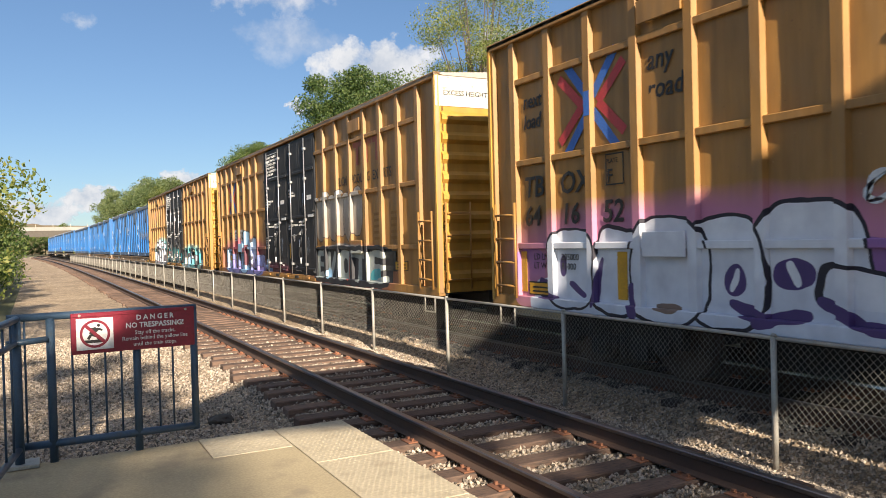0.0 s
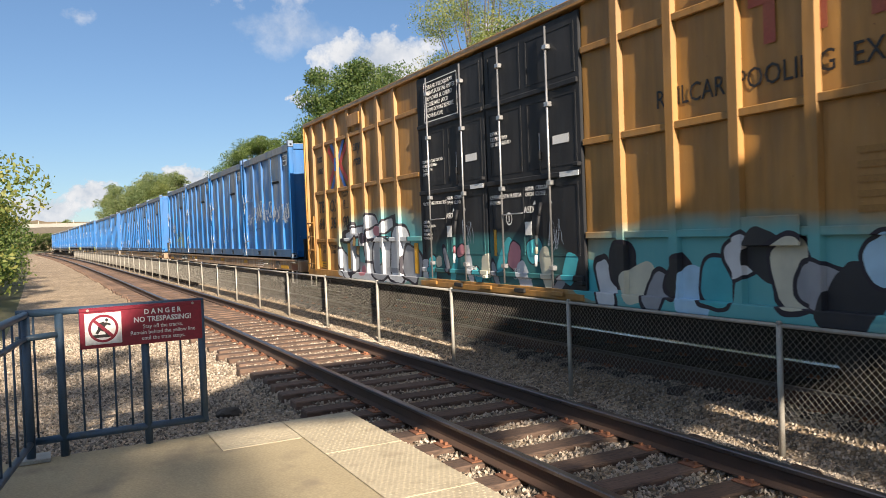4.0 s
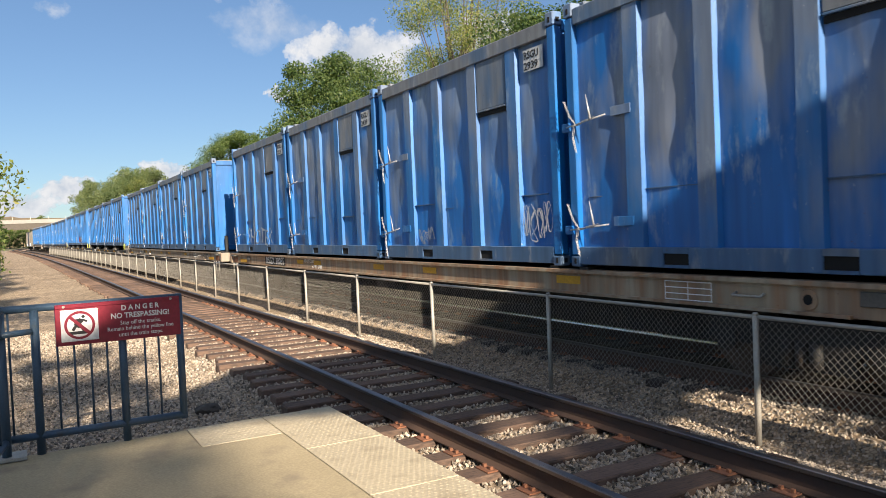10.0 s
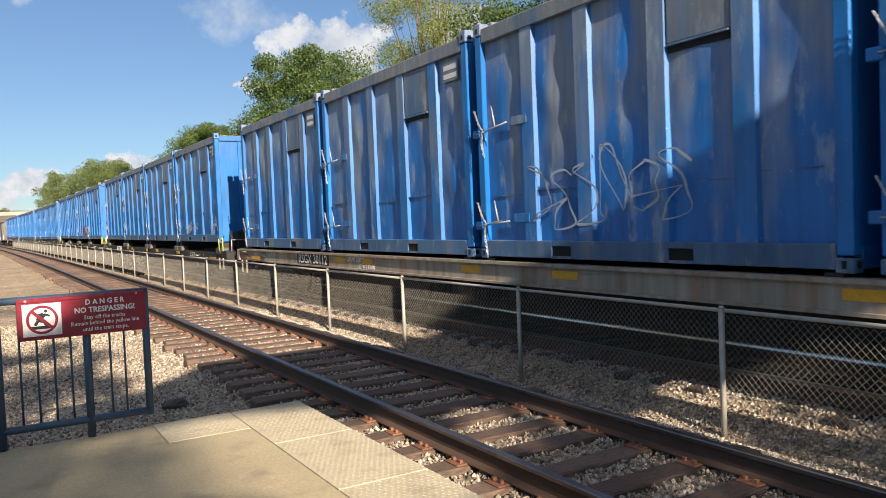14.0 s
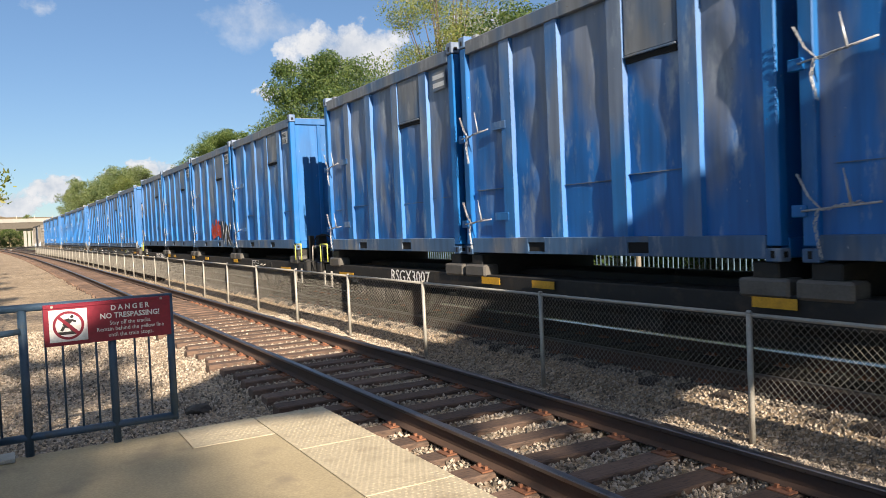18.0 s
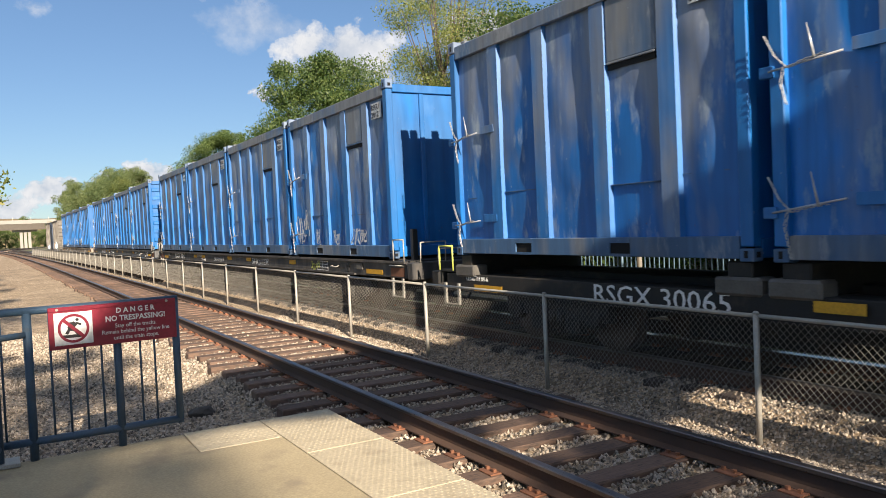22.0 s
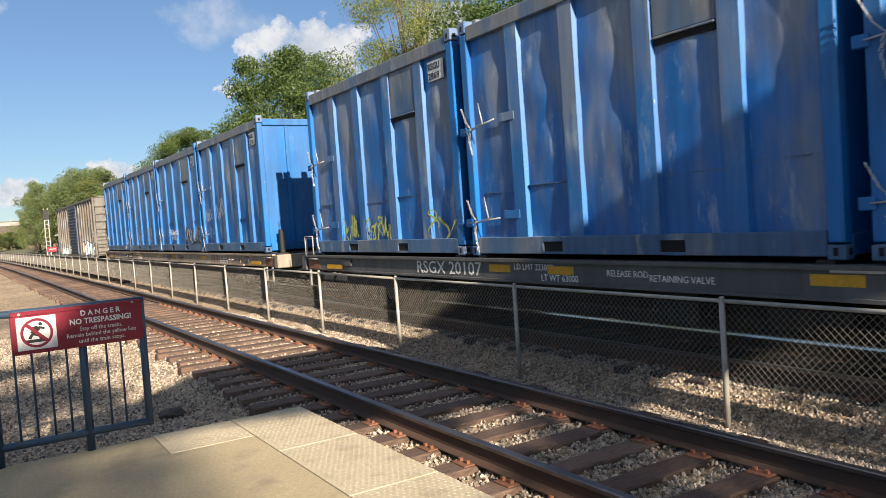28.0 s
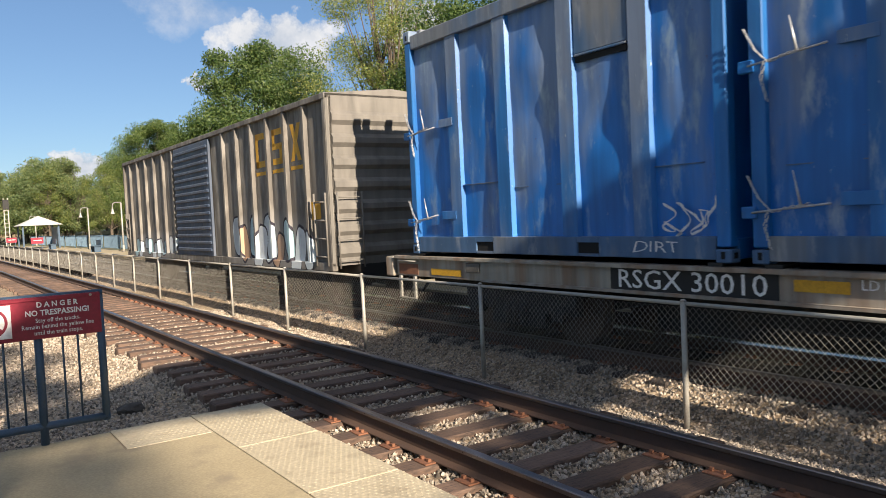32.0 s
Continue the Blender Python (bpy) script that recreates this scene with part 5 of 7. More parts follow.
    # door end and roof
    part("door", slab(-w + 0.13, w - 0.13, h - 0.09, h - 0.03, 0.1, CH - 0.1), M_CBLUE, c)
    for x in (-0.75, -0.25, 0.25, 0.75):
        bm = bmesh.new()
        tube(bm, (x, h - 0.01, 0.15), (x, h - 0.01, CH - 0.15), 0.02, 8)
        part("lock_rod", bm, M_GALV, c)
    part("roof", slab(-w + 0.08, w - 0.08, -h + 0.12, h - 0.12, CH - 0.10, CH - 0.04), M_CTOP, c)
    for k in range(5):
        yy = -h + 0.7 + k * 1.12
        part("roof_lid", slab(-w + 0.25, w - 0.25, yy - 0.45, yy + 0.45, CH - 0.04, CH + 0.02, bevel=0.02), M_CTOP, c)
    # blocks added along the roof's rear, to notch the shadow's edge
    for x in (-0.95, -0.45, 0.1, 0.62, 0.98):
        part("roof_latch", slab(x - 0.09, x + 0.07, h - 0.22, h - 0.06, CH - 0.04, CH + 0.10, bevel=0.015), M_CTOP, c)
    part("floor", slab(-w + 0.1, w - 0.1, -h + 0.1, h - 0.1, 0.05, 0.2), M_BLACK, c)
    # latch levers and chains by the door corner
    rng = random.Random(seed)
    for z in (0.52, 1.92):
        bm = bmesh.new()
        x = -w - 0.035
        tube(bm, (x, h - 0.02, z - 0.02), (x, h - 0.80, z + 0.06 + rng.uniform(-0.03, 0.03)), 0.011, 7)
        tube(bm, (x, h - 0.52, z + 0.02), (x - 0.02, h - 0.46, z + 0.36), 0.014, 7, 0.006)
        part("latch_plate", slab(-w + 0.005, -w + 0.0145, h - 1.22, h - 0.86, z + 0.02, z + 0.14, bevel=0.003), M_CRIB, c, "blue-grey hasp plate")
        lv = part("latch_lever", bm, M_CHAIN, c, "galvanised latch lever")
        bm = bmesh.new()
        pts = [Vector((x, h + 0.02, z + 0.34)), Vector((x - 0.01, h - 0.10, z + 0.12)), Vector((x - 0.012, h - 0.24, z - 0.02)), Vector((x - 0.012, h - 0.40, z + 0.02)), Vector((x, h - 0.62, z + 0.05))]
        tail = [Vector((x - 0.012, h - 0.20, z)), Vector((x - 0.012, h - 0.16, z - 0.16)), Vector((x - 0.012, h - 0.22, z - 0.36 - rng.uniform(0, 0.12)))]
        for chain in (pts, tail):
            for a, b in zip(chain, chain[1:]):
                n = max(2, int((b - a).length / 0.035))
                for k in range(n):
                    p, q = a.lerp(b, k / n), a.lerp(b, (k + 0.95) / n)
                    o = Vector((0, 0.012, 0.008)) if k % 2 else Vector((-0.012, 0, 0))
                    tube(bm, p + o, q + o, 0.006, 5, None, False)
                    tube(bm, p - o, q - o, 0.006, 5, None, False)
        part("chain", bm, M_CHAIN, lv)
        part("latch_block", slab(-w - 0.03, -w + 0.05, h - 0.06, h + 0.10, z - 0.08, z + 0.04, bevel=0.01), M_CBLUE, c)
    return c


def flatcar(paint, number, marks, mark_y, mark_w, spine):
    """An 89-foot container flat; spine: the low skeleton kind with pedestals."""
    f = empty("skeleton_wagon" if spine else "flat_wagon")
    hl = 12.95
    dim = "dark" in paint.name
    top = 1.02 if spine else 1.135
    low = 0.66 if spine else 0.80
    if spine:
        for s in (-1, 1):
            part("side_sill", slab(*sorted((s * 0.78, s * 1.20)), -hl + 0.3, hl - 0.3, low, top - 0.06, bevel=0.01), paint, f)
        part("spine_beam", slab(-0.35, 0.35, -hl, hl, 0.62, top, bevel=0.02), paint, f)
        # black block added below the beam, to keep the space underneath dark
        part("belly_sill", slab(-0.32, 0.32, -8.0, 8.0, 0.24, 0.622), M_BLACK, f)
        for k in range(4):
            for e in (-2.75, 2.75):
                y = -12.215 + 2.96 + k * PITCH + e
                part("pedestal", slab(-1.18, 1.18, y - 0.16, y + 0.16, top - 0.08, 1.285, bevel=0.015), M_BLACK, f)
                part("pedestal_foot", slab(-1.24, -0.95, y - 0.30, y + 0.30, top - 0.10, top + 0.10, bevel=0.03), M_FOOT, f, "worn dark grey pedestal foot")
    else:
        bm = bmesh.new()
        box(bm, -1.235, -1.10, -hl + 0.2, hl - 0.2, low, top, bevel=0.008)
        box(bm, -1.29, -1.235, -hl + 0.2, hl - 0.2, top - 0.045, top)
        box(bm, -1.29, -1.235, -hl + 2.6, hl - 2.6, low, low + 0.035)
        part("side_sill", bm, paint, f)
        # far sill black instead of the wagon's paint: shade put into its colour
        part("far_sill", slab(1.10, 1.235, -hl + 0.2, hl - 0.2, low, top), M_BLACK, f)
        part("deck", slab(-1.10, 1.10, -hl + 0.2, hl - 0.2, top - 0.10, top - 0.02), M_BLACK, f)
        part("centre_sill", slab(-0.35, 0.35, -hl, hl, 0.55, 1.0), M_BLACK, f)
        # black block added under the sill, standing for the dark beneath
        part("belly_sill", slab(-0.32, 0.32, -8.0, 8.0, 0.24, 0.552), M_BLACK, f)
        for k in range(8):
            y = -12.215 + 0.2 + (k // 2) * PITCH + (k % 2) * 5.52
            part("container_lock", slab(-1.2, -0.9, y - 0.09, y + 0.09, top, 1.175), M_BLACK, f)
    for s in (-1, 1):
        part("end_sill", slab(-1.27, 1.27, s * hl - 0.12, s * hl + 0.12, low - 0.02, top - 0.02, bevel=0.02), paint, f)
        part("end_platform", slab(-1.2, 1.2, *sorted((s * (hl - 0.1), s * (hl - 1.05))), top - 0.03, top + 0.01), M_BLACK, f)
        bm = bmesh.new()
        box(bm, -0.11, 0.11, *sorted((s * hl, s * (hl + 0.75))), 0.62, 0.85, bevel=0.03)
        box(bm, -0.17, 0.17, *sorted((s * (hl + 0.62), s * (hl + 0.86))), 0.58, 0.90, bevel=0.05)
        part("coupler", bm, M_WHEEL, f)
        part("stake", slab(-0.95, -0.83, *sorted((s * (hl - 0.55), s * (hl - 0.43))), top, top + 0.62, bevel=0.015), M_BLACK, f)
        bm = bmesh.new()
        for ya, yb, za, zb in ((0.30, 0.36, 0.452, 0.80), (0.74, 0.80, 0.452, 0.80), (0.30, 0.80, 0.43, 0.451)):
            box(bm, -1.27, -1.235, *sorted((s * (hl - ya), s * (hl - yb))), za, zb)
        part("step", bm, M_GALV, f, "flat-bar stirrup step")
        if spine or dim:
            part("grab_iron", pipe([(-1.28, s * (hl - 0.2), top), (-1.28, s * (hl - 0.2), top + 0.42), (-1.28, s * (hl - 0.65), top + 0.42), (-1.28, s * (hl - 0.65), top)], 0.015, 6), M_SPRAYY if spine else M_GALV, f)
        part("yellow_plate", slab(-1.243, -1.236, *sorted((s * (hl - 1.25), s * (hl - 2.05))), low + 0.045, low + 0.145), M_YEL, f, "yellow reflective plate")
        if not spine:
            part("end_plate", slab(-1.2435, -1.236, *sorted((s * (hl - 0.28), s * (hl - 0.86))), low + 0.03, low + 0.20), M_PLATE, f, "rust-orange plate near the corner")
            part("grab_handle", pipe([(-1.24, s * (hl - 0.30), top - 0.085), (-1.285, s * (hl - 0.32), top - 0.085), (-1.285, s * (hl - 0.84), top - 0.085), (-1.24, s * (hl - 0.86), top - 0.085)], 0.012, 6), M_GALV, f)
            part("bracket_box", slab(-1.265, -1.236, *sorted((s * (hl - 2.20), s * (hl - 2.52))), low + 0.12, low + 0.26, bevel=0.008), M_FOOT, f, "small grey bracket box")
        adopt(f, BOGIE, pose(0, s * 9.75, 0))
        part("uncoupling_lever", pipe([(-1.2, s * (hl + 0.15), 0.72), (-0.9, s * (hl + 0.22), 0.66), (-0.35, s * (hl + 0.24), 0.80), (-0.12, s * (hl + 0.40), 0.78)], 0.014, 6), M_GALV, f)
        part("air_hose", pipe([(-0.45, s * (hl + 0.05), 0.60), (-0.46, s * (hl + 0.25), 0.42), (-0.40, s * (hl + 0.55), 0.30), (-0.25, s * (hl + 0.85), 0.34)], 0.026, 8), M_INK, f)
        if spine or dim:
            part("hand_rail", pipe([(-1.1, s * (hl + 0.13), top - 0.02), (-1.1, s * (hl + 0.16), top + 0.36), (-0.55, s * (hl + 0.16), top + 0.36), (-0.55, s * (hl + 0.13), top - 0.02)], 0.014, 6), M_GALV, f)
        if spine and s < 0:
            yw, zw = s * (hl - 0.33), top + 0.36
            rim = [(-0.62 + 0.28 * math.cos(q * math.tau / 22), yw, zw + 0.28 * math.sin(q * math.tau / 22)) for q in range(23)]
            wheel = part("brake_wheel", pipe(rim, 0.017, 6), M_BLACK, f, "black spoked hand-brake wheel")
            for q in range(5):
                a = q * math.tau / 5 + 0.3
                part("spoke", pipe([(-0.62, yw + 0.02, zw), (-0.62 + 0.275 * math.cos(a), yw, zw + 0.275 * math.sin(a))], 0.011, 6), M_BLACK, wheel)
            part("brake_stand", slab(-0.74, -0.50, yw + 0.03, yw + 0.24, top, top + 0.62, bevel=0.02), M_BLACK, f)
    for y in (-6.2, -2.1, 0.2, 4.0, 8.5 if abs(mark_y - 8.5) > 2.5 else 5.36):
        part("yellow_plate", slab(-1.2425, -1.2365, y - 0.26, y + 0.26, top - 0.20, top - 0.09), M_YEL, f, "yellow reflective plate")
    # brake gear below
    bm = bmesh.new()
    tube(bm, (-0.8, -5, 0.48), (-0.8, 6, 0.48), 0.02, 6)
    tube(bm, (-0.7, 0.3, 0.55), (-0.7, 1.2, 0.55), 0.16, 12)
    box(bm, -0.95, -0.5, 2.0, 2.6, 0.38, 0.75)
    part("brake_gear", bm, M_BLACK, f)
    xw = -1.205 if spine else -1.2385
    if not spine and paint is not M_BLACK and number[-5] == "3":
        part("number_patch", slab(xw + 0.0005, xw + 0.003, mark_y - mark_w - 0.12, mark_y + 0.10, low + 0.015, top - 0.05), M_BLACK, f, "black patch behind the number")
    words(number, 0.34 if spine else 0.30, M_WHITE, f, facing(xw, mark_y, 0.71 if spine else low + 0.065), "lettering", 0.001, width=mark_w)
    # stencilled panel, lashing ring hole and box on the leading part of the sill
    dp = part("data_panel", slab(xw - 0.0005, xw + 0.002, -8.72, -8.02, low + 0.04, low + 0.26), paint, f, "white-ruled data panel")
    bm = bmesh.new()
    for k in range(4):
        z = low + 0.04 + k * 0.07
        box(bm, xw - 0.003, xw - 0.0006, -8.72, -8.02, z, z + 0.012)
    for y in (-8.72, -8.38, -8.032):
        box(bm, xw - 0.0045, xw - 0.0032, y, y + 0.012, low + 0.04, low + 0.262)
    part("ruling", bm, M_WHITE, dp)
    bm = bmesh.new()
    tube(bm, (xw - 0.012, -9.9, low + 0.15), (xw + 0.01, -9.9, low + 0.15), 0.098, 20, 0.110)
    ring = part("lashing_ring", bm, paint, f)
    bm = bmesh.new()
    tube(bm, (xw - 0.0145, -9.9, low + 0.15), (xw - 0.012, -9.9, low + 0.15), 0.052, 14)
    part("lashing_hole", bm, M_HOLE, ring)
    part("grab_loop", pipe([(xw, -9.05, low + 0.18), (xw - 0.07, -9.05, low + 0.15), (xw - 0.07, -9.40, low + 0.15), (xw, -9.40, low + 0.18)], 0.014, 6), M_GALV, f)
    for text, y, z, size in marks:
        words(text, size, M_WHITE, f, facing(xw, y, z), "lettering", 0.0)
    return f


OCHRE = (0.395, 0.198, 0.048)
HALF = 9.475          # half of a boxcar's length


def rear(rows):
    """Graffiti fields given by their distance from a boxcar's trailing end."""
    return [(HALF - r[0],) + tuple(r[1:]) for r in rows]


def fore(rows):
    """The same, from the leading end."""
    return [(r[0] - HALF,) + tuple(r[1:]) for r in rows]


PALE, PALE2, PLUM, VIOLET = (0.78, 0.79, 0.83), (0.60, 0.64, 0.74), (0.075, 0.04, 0.16), (0.34, 0.15, 0.40)
SKY, LILAC, NAVY, MAROON = (0.40, 0.62, 0.80), (0.36, 0.27, 0.58), (0.13, 0.15, 0.40), (0.13, 0.03, 0.05)
TEAL, SILVER, STEEL, ROSE, CREAM, COAL = (0.06, 0.40, 0.46), (0.60, 0.62, 0.65), (0.30, 0.31, 0.34), (0.58, 0.24, 0.28), (0.60, 0.58, 0.46), (0.02, 0.02, 0.026)


def block_letter(bars, left, width, upper, lower):
    """A sprayed block letter on the leading part of a boxcar: a dark ground with bars of colour on it."""
    out = []
    for u, v, hu, hv, turn in bars:
        out.append((left - u * width, 0.90 + v * 0.74, hu * width, hv * 0.74, turn, 5, upper, lower, 0))
    return out


BARS = {"E": ((0.18, 0.5, 0.13, 0.45, 0), (0.55, 0.88, 0.36, 0.10, 0.05), (0.50, 0.5, 0.30, 0.09, 0), (0.55, 0.12, 0.38, 0.10, -0.05)),
        "N": ((0.16, 0.5, 0.12, 0.46, 0), (0.84, 0.5, 0.12, 0.46, 0), (0.5, 0.5, 0.12, 0.50, 0.5)),
        "O": ((0.5, 0.5, 0.46, 0.46, 0),),
        "T": ((0.5, 0.86, 0.46, 0.12, 0), (0.5, 0.42, 0.14, 0.42, 0))}
BLOCKS = [(4.62, 1.27, 2.42, 0.46, 0, 9, COAL, COAL, 0)]
for ch, left_, wide_ in (("E", 7.0, 0.75), ("N", 6.2, 0.80), ("O", 5.35, 0.85), ("T", 4.45, 0.85), ("E", 3.55, 1.25)):
    BLOCKS += block_letter(BARS[ch], left_, wide_, (0.50, 0.52, 0.46), (0.36, 0.40, 0.38))
for at, z_, w_, h_, turn_, tint in ((6.05, 1.05, 0.16, 0.14, 0.4, SKY), (4.62, 1.25, 0.12, 0.34, 0.05, (0.42, 0.10, 0.07)), (3.10, 1.10, 0.30, 0.12, -0.1, TEAL)):
    BLOCKS.append((at, z_, w_, h_, turn_, 3, tint, tint, 0))
BLOCKS.append((4.92, 1.27, 0.13, 0.18, 0, 2.5, COAL, COAL, 0))
GHOST = [(6.75 - 0.52 * k, 2.42 + 0.10 * (k % 2), 0.34, 0.58, 0.12 * (k % 3 - 1), 2.4, (0.46, 0.42, 0.37), (0.35, 0.27, 0.20), 0.012) for k in range(6)]
MIXED = []
pick = random.Random(8)
for k in range(17):
    MIXED.append((6.9 - 0.31 * k, pick.uniform(1.0, 1.5), pick.uniform(0.16, 0.34), pick.uniform(0.22, 0.42), pick.uniform(-0.6, 0.6), 3.5, *((TEAL, SILVER, COAL, CREAM, STEEL, COAL, SKY)[k % 7],) * 2, 0.04 if k % 3 else 0.0))
PIECES = (
    ([*rear([(4.0, 1.55, 3.9, 0.80, (0.52, 0.20, 0.36))])],
     rear([(6.75, 1.30, 1.0, 0.46, 0, 6, VIOLET, PLUM, 0), (0.98, 1.22, 0.34, 0.42, 0, 4, VIOLET, ROSE, 0), (4.1, 1.00, 3.05, 0.26, 0, 8, PALE2, PALE2, 0),
           (1.95, 1.38, 0.54, 0.55, 0, 3.5, PALE, PALE2, 0.035), (2.88, 1.38, 0.44, 0.57, 0.05, 4, PALE, PALE2, 0.035), (5.58, 1.45, 0.64, 0.68, 0, 3, PALE, PALE2, 0.04), (4.62, 1.40, 0.54, 0.62, -0.05, 3, PALE, PALE2, 0.035), (3.75, 1.40, 0.66, 0.66, 0, 2.6, PALE, PALE2, 0.04),
           (6.30, 1.18, 0.66, 0.26, 0.25, 4, PALE, PALE2, 0.035), (6.05, 0.96, 1.0, 0.15, -0.08, 4, PALE2, PALE2, 0), (2.52, 1.22, 0.05, 0.34, 0.25, 3, PLUM, PLUM, 0), (3.18, 1.02, 0.09, 0.22, -0.3, 3, PLUM, PLUM, 0), (4.72, 1.32, 0.15, 0.17, 0, 2, PLUM, PLUM, 0), (4.72, 1.32, 0.04, 0.13, 0.3, 3, PALE, PALE, 0),
           (4.95, 0.99, 0.32, 0.07, 0.3, 3, PLUM, PLUM, 0), (5.42, 1.40, 0.24, 0.17, 0, 2, PLUM, PLUM, 0), (5.42, 1.40, 0.05, 0.15, -0.4, 3, PALE, PALE, 0), (5.30, 0.96, 0.34, 0.07, -0.2, 3, PLUM, PLUM, 0), (5.95, 1.06, 0.30, 0.06, 0.35, 3, PLUM, PLUM, 0), (6.55, 0.93, 0.44, 0.07, 0.15, 3, PLUM, PLUM, 0),
           (1.30, 1.16, 0.13, 0.08, 0.2, 3, PLUM, PLUM, 0), (1.42, 0.98, 0.22, 0.05, 0.1, 3, PLUM, PLUM, 0), (2.05, 1.10, 0.20, 0.045, 0.4, 3, PLUM, PLUM, 0), (1.75, 1.42, 0.07, 0.16, 0, 2, PLUM, PLUM, 0), (3.75, 0.98, 0.20, 0.05, 0, 2.5, (0.22, 0.15, 0.12), (0.22, 0.15, 0.12), 0)])),
    ([*rear([(3.9, 1.35, 3.9, 0.80, (0.15, 0.03, 0.06)), (3.0, 1.75, 0.5, 0.5, (0.45, 0.08, 0.14))]), *fore([(4.6, 1.15, 3.0, 0.7, (0.26, 0.07, 0.07)), (4.9, 1.35, 2.6, 0.45, (0.12, 0.38, 0.48))])],
     [*rear([(4.05, 1.14, 2.70, 0.34, 0, 8, (0.20, 0.24, 0.50), NAVY, 0), (1.78, 1.32, 0.32, 0.38, 0, 4, SKY, (0.28, 0.46, 0.68), 0.035), (4.2, 1.55, 0.86, 0.76, 0, 2.4, SKY, (0.28, 0.46, 0.70), 0.045), (4.35, 1.45, 0.34, 0.36, 0, 2.2, MAROON, MAROON, 0), (5.50, 1.52, 0.42, 0.56, 0, 5, SKY, LILAC, 0.045),
             (2.75, 1.02, 0.75, 0.20, 0.2, 3, LILAC, NAVY, 0.02), (6.05, 0.98, 0.55, 0.14, -0.1, 3, LILAC, NAVY, 0.02), (1.62, 1.0, 0.22, 0.16, 0, 3, LILAC, SKY, 0.02), (3.2, 1.28, 0.035, 0.32, 0.35, 3, (0.05, 0.20, 0.15), COAL, 0), (3.5, 1.2, 0.03, 0.26, -0.3, 3, COAL, COAL, 0), (4.65, 1.2, 0.04, 0.36, -0.35, 3, (0.05, 0.20, 0.15), COAL, 0), (5.05, 1.15, 0.03, 0.30, 0.3, 3, COAL, COAL, 0), (2.2, 1.3, 0.03, 0.3, 0.2, 3, COAL, COAL, 0)]), *fore(GHOST), *fore(BLOCKS)]),
    ([*rear([(4.9, 1.45, 2.9, 0.95, (0.07, 0.40, 0.45))]), *fore([(4.6, 1.2, 2.9, 0.75, (0.07, 0.40, 0.45))])],
     [*rear([(4.4, 1.0, 2.0, 0.20, 0, 6, STEEL, SILVER, 0), (2.75, 1.12, 0.62, 0.26, 0.5, 4, SILVER, SILVER, 0.05), (3.25, 1.50, 0.34, 0.62, -0.15, 5, SILVER, STEEL, 0.05), (3.35, 1.85, 0.85, 0.16, -0.12, 5, SILVER, SILVER, 0.05), (4.35, 1.72, 0.52, 0.56, 0.1, 2.6, SILVER, STEEL, 0.05), (4.9, 1.92, 1.0, 0.15, -0.2, 5, SILVER, SILVER, 0.05), (5.0, 1.30, 0.60, 0.50, 0, 3, SILVER, STEEL, 0.05), (5.9, 1.40, 0.50, 0.62, 0.1, 4, SILVER, SILVER, 0.05),
             (3.55, 1.55, 0.10, 0.26, 0.3, 4, (0.45, 0.28, 0.10), (0.45, 0.28, 0.10), 0.02), (5.0, 1.35, 0.10, 0.20, 0.1, 3, (0.04, 0.20, 0.16), TEAL, 0.02), (4.75, 1.88, 0.25, 0.10, 0.1, 2.5, ROSE, ROSE, 0), (3.95, 1.02, 0.22, 0.12, 0, 2.5, ROSE, ROSE, 0), (2.95, 1.18, 0.05, 0.06, 0, 2, STEEL, STEEL, 0), (5.6, 1.05, 0.40, 0.05, 0, 4, STEEL, STEEL, 0), (6.5, 1.2, 0.5, 0.35, 0.3, 4, STEEL, STEEL, 0.05)]), *fore(MIXED)]))
M_OCHRE = [wagon_paint("boxcar_yellow", OCHRE, (0.19, 0.115, 0.05), 0.45, 0.42, piece, sd, 0.6) for piece, sd in zip(PIECES, (2.0, 11.0, 23.0))]
pick = random.Random(21)
SMEARS = [(2.3 - 0.28 * k, pick.uniform(0.98, 1.55), pick.uniform(0.08, 0.22), pick.uniform(0.10, 0.34), pick.uniform(-0.8, 0.8), 3.0, *((SILVER, TEAL, CREAM, STEEL, TEAL, ROSE)[k % 6],) * 2, 0.02 if k % 2 else 0.0) for k in range(17)]
DOORPIECES = (([], []), ([(1.0, 0.95, 1.5, 0.35, (0.10, 0.02, 0.035))], [(2.2, 1.18, 0.22, 0.20, 0.1, 4, SKY, NAVY, 0.03), (1.9, 0.98, 0.30, 0.10, -0.1, 4, (0.15, 0.30, 0.42), NAVY, 0.02)]), ([(0.0, 1.3, 2.3, 0.5, (0.03, 0.16, 0.17))], SMEARS))
M_DOORS = [wagon_paint("boxcar_door_black", (0.0085, 0.0095, 0.0135), (0.026, 0.026, 0.028), 0.45, 0.60, piece, sd) for piece, sd in zip(DOORPIECES, (4.0, 14.0, 24.0))]
M_OCHP = wagon_paint("boxcar_yellow_plain", OCHRE, (0.16, 0.10, 0.045), 0.45, 0.42, seed=5.0)
M_OCHE = wagon_paint("boxcar_end_yellow", (0.50, 0.27, 0.045), (0.30, 0.17, 0.05), 0.35, 0.42, seed=8.0)
M_ENDBAND = plain("end_band_cream", (0.62, 0.60, 0.54), (0.54, 0.52, 0.46), 0.55, 0.0, 5, 40, 0.02, None, (0.34, 0.27, 0.17), 0.2)
M_INKF = plain("faded_ink", (0.30, 0.16, 0.045), (0.27, 0.14, 0.04), 0.7)
M_LOGOF = plain("logo_red_faded", (0.32, 0.07, 0.05), (0.36, 0.12, 0.05), 0.6)
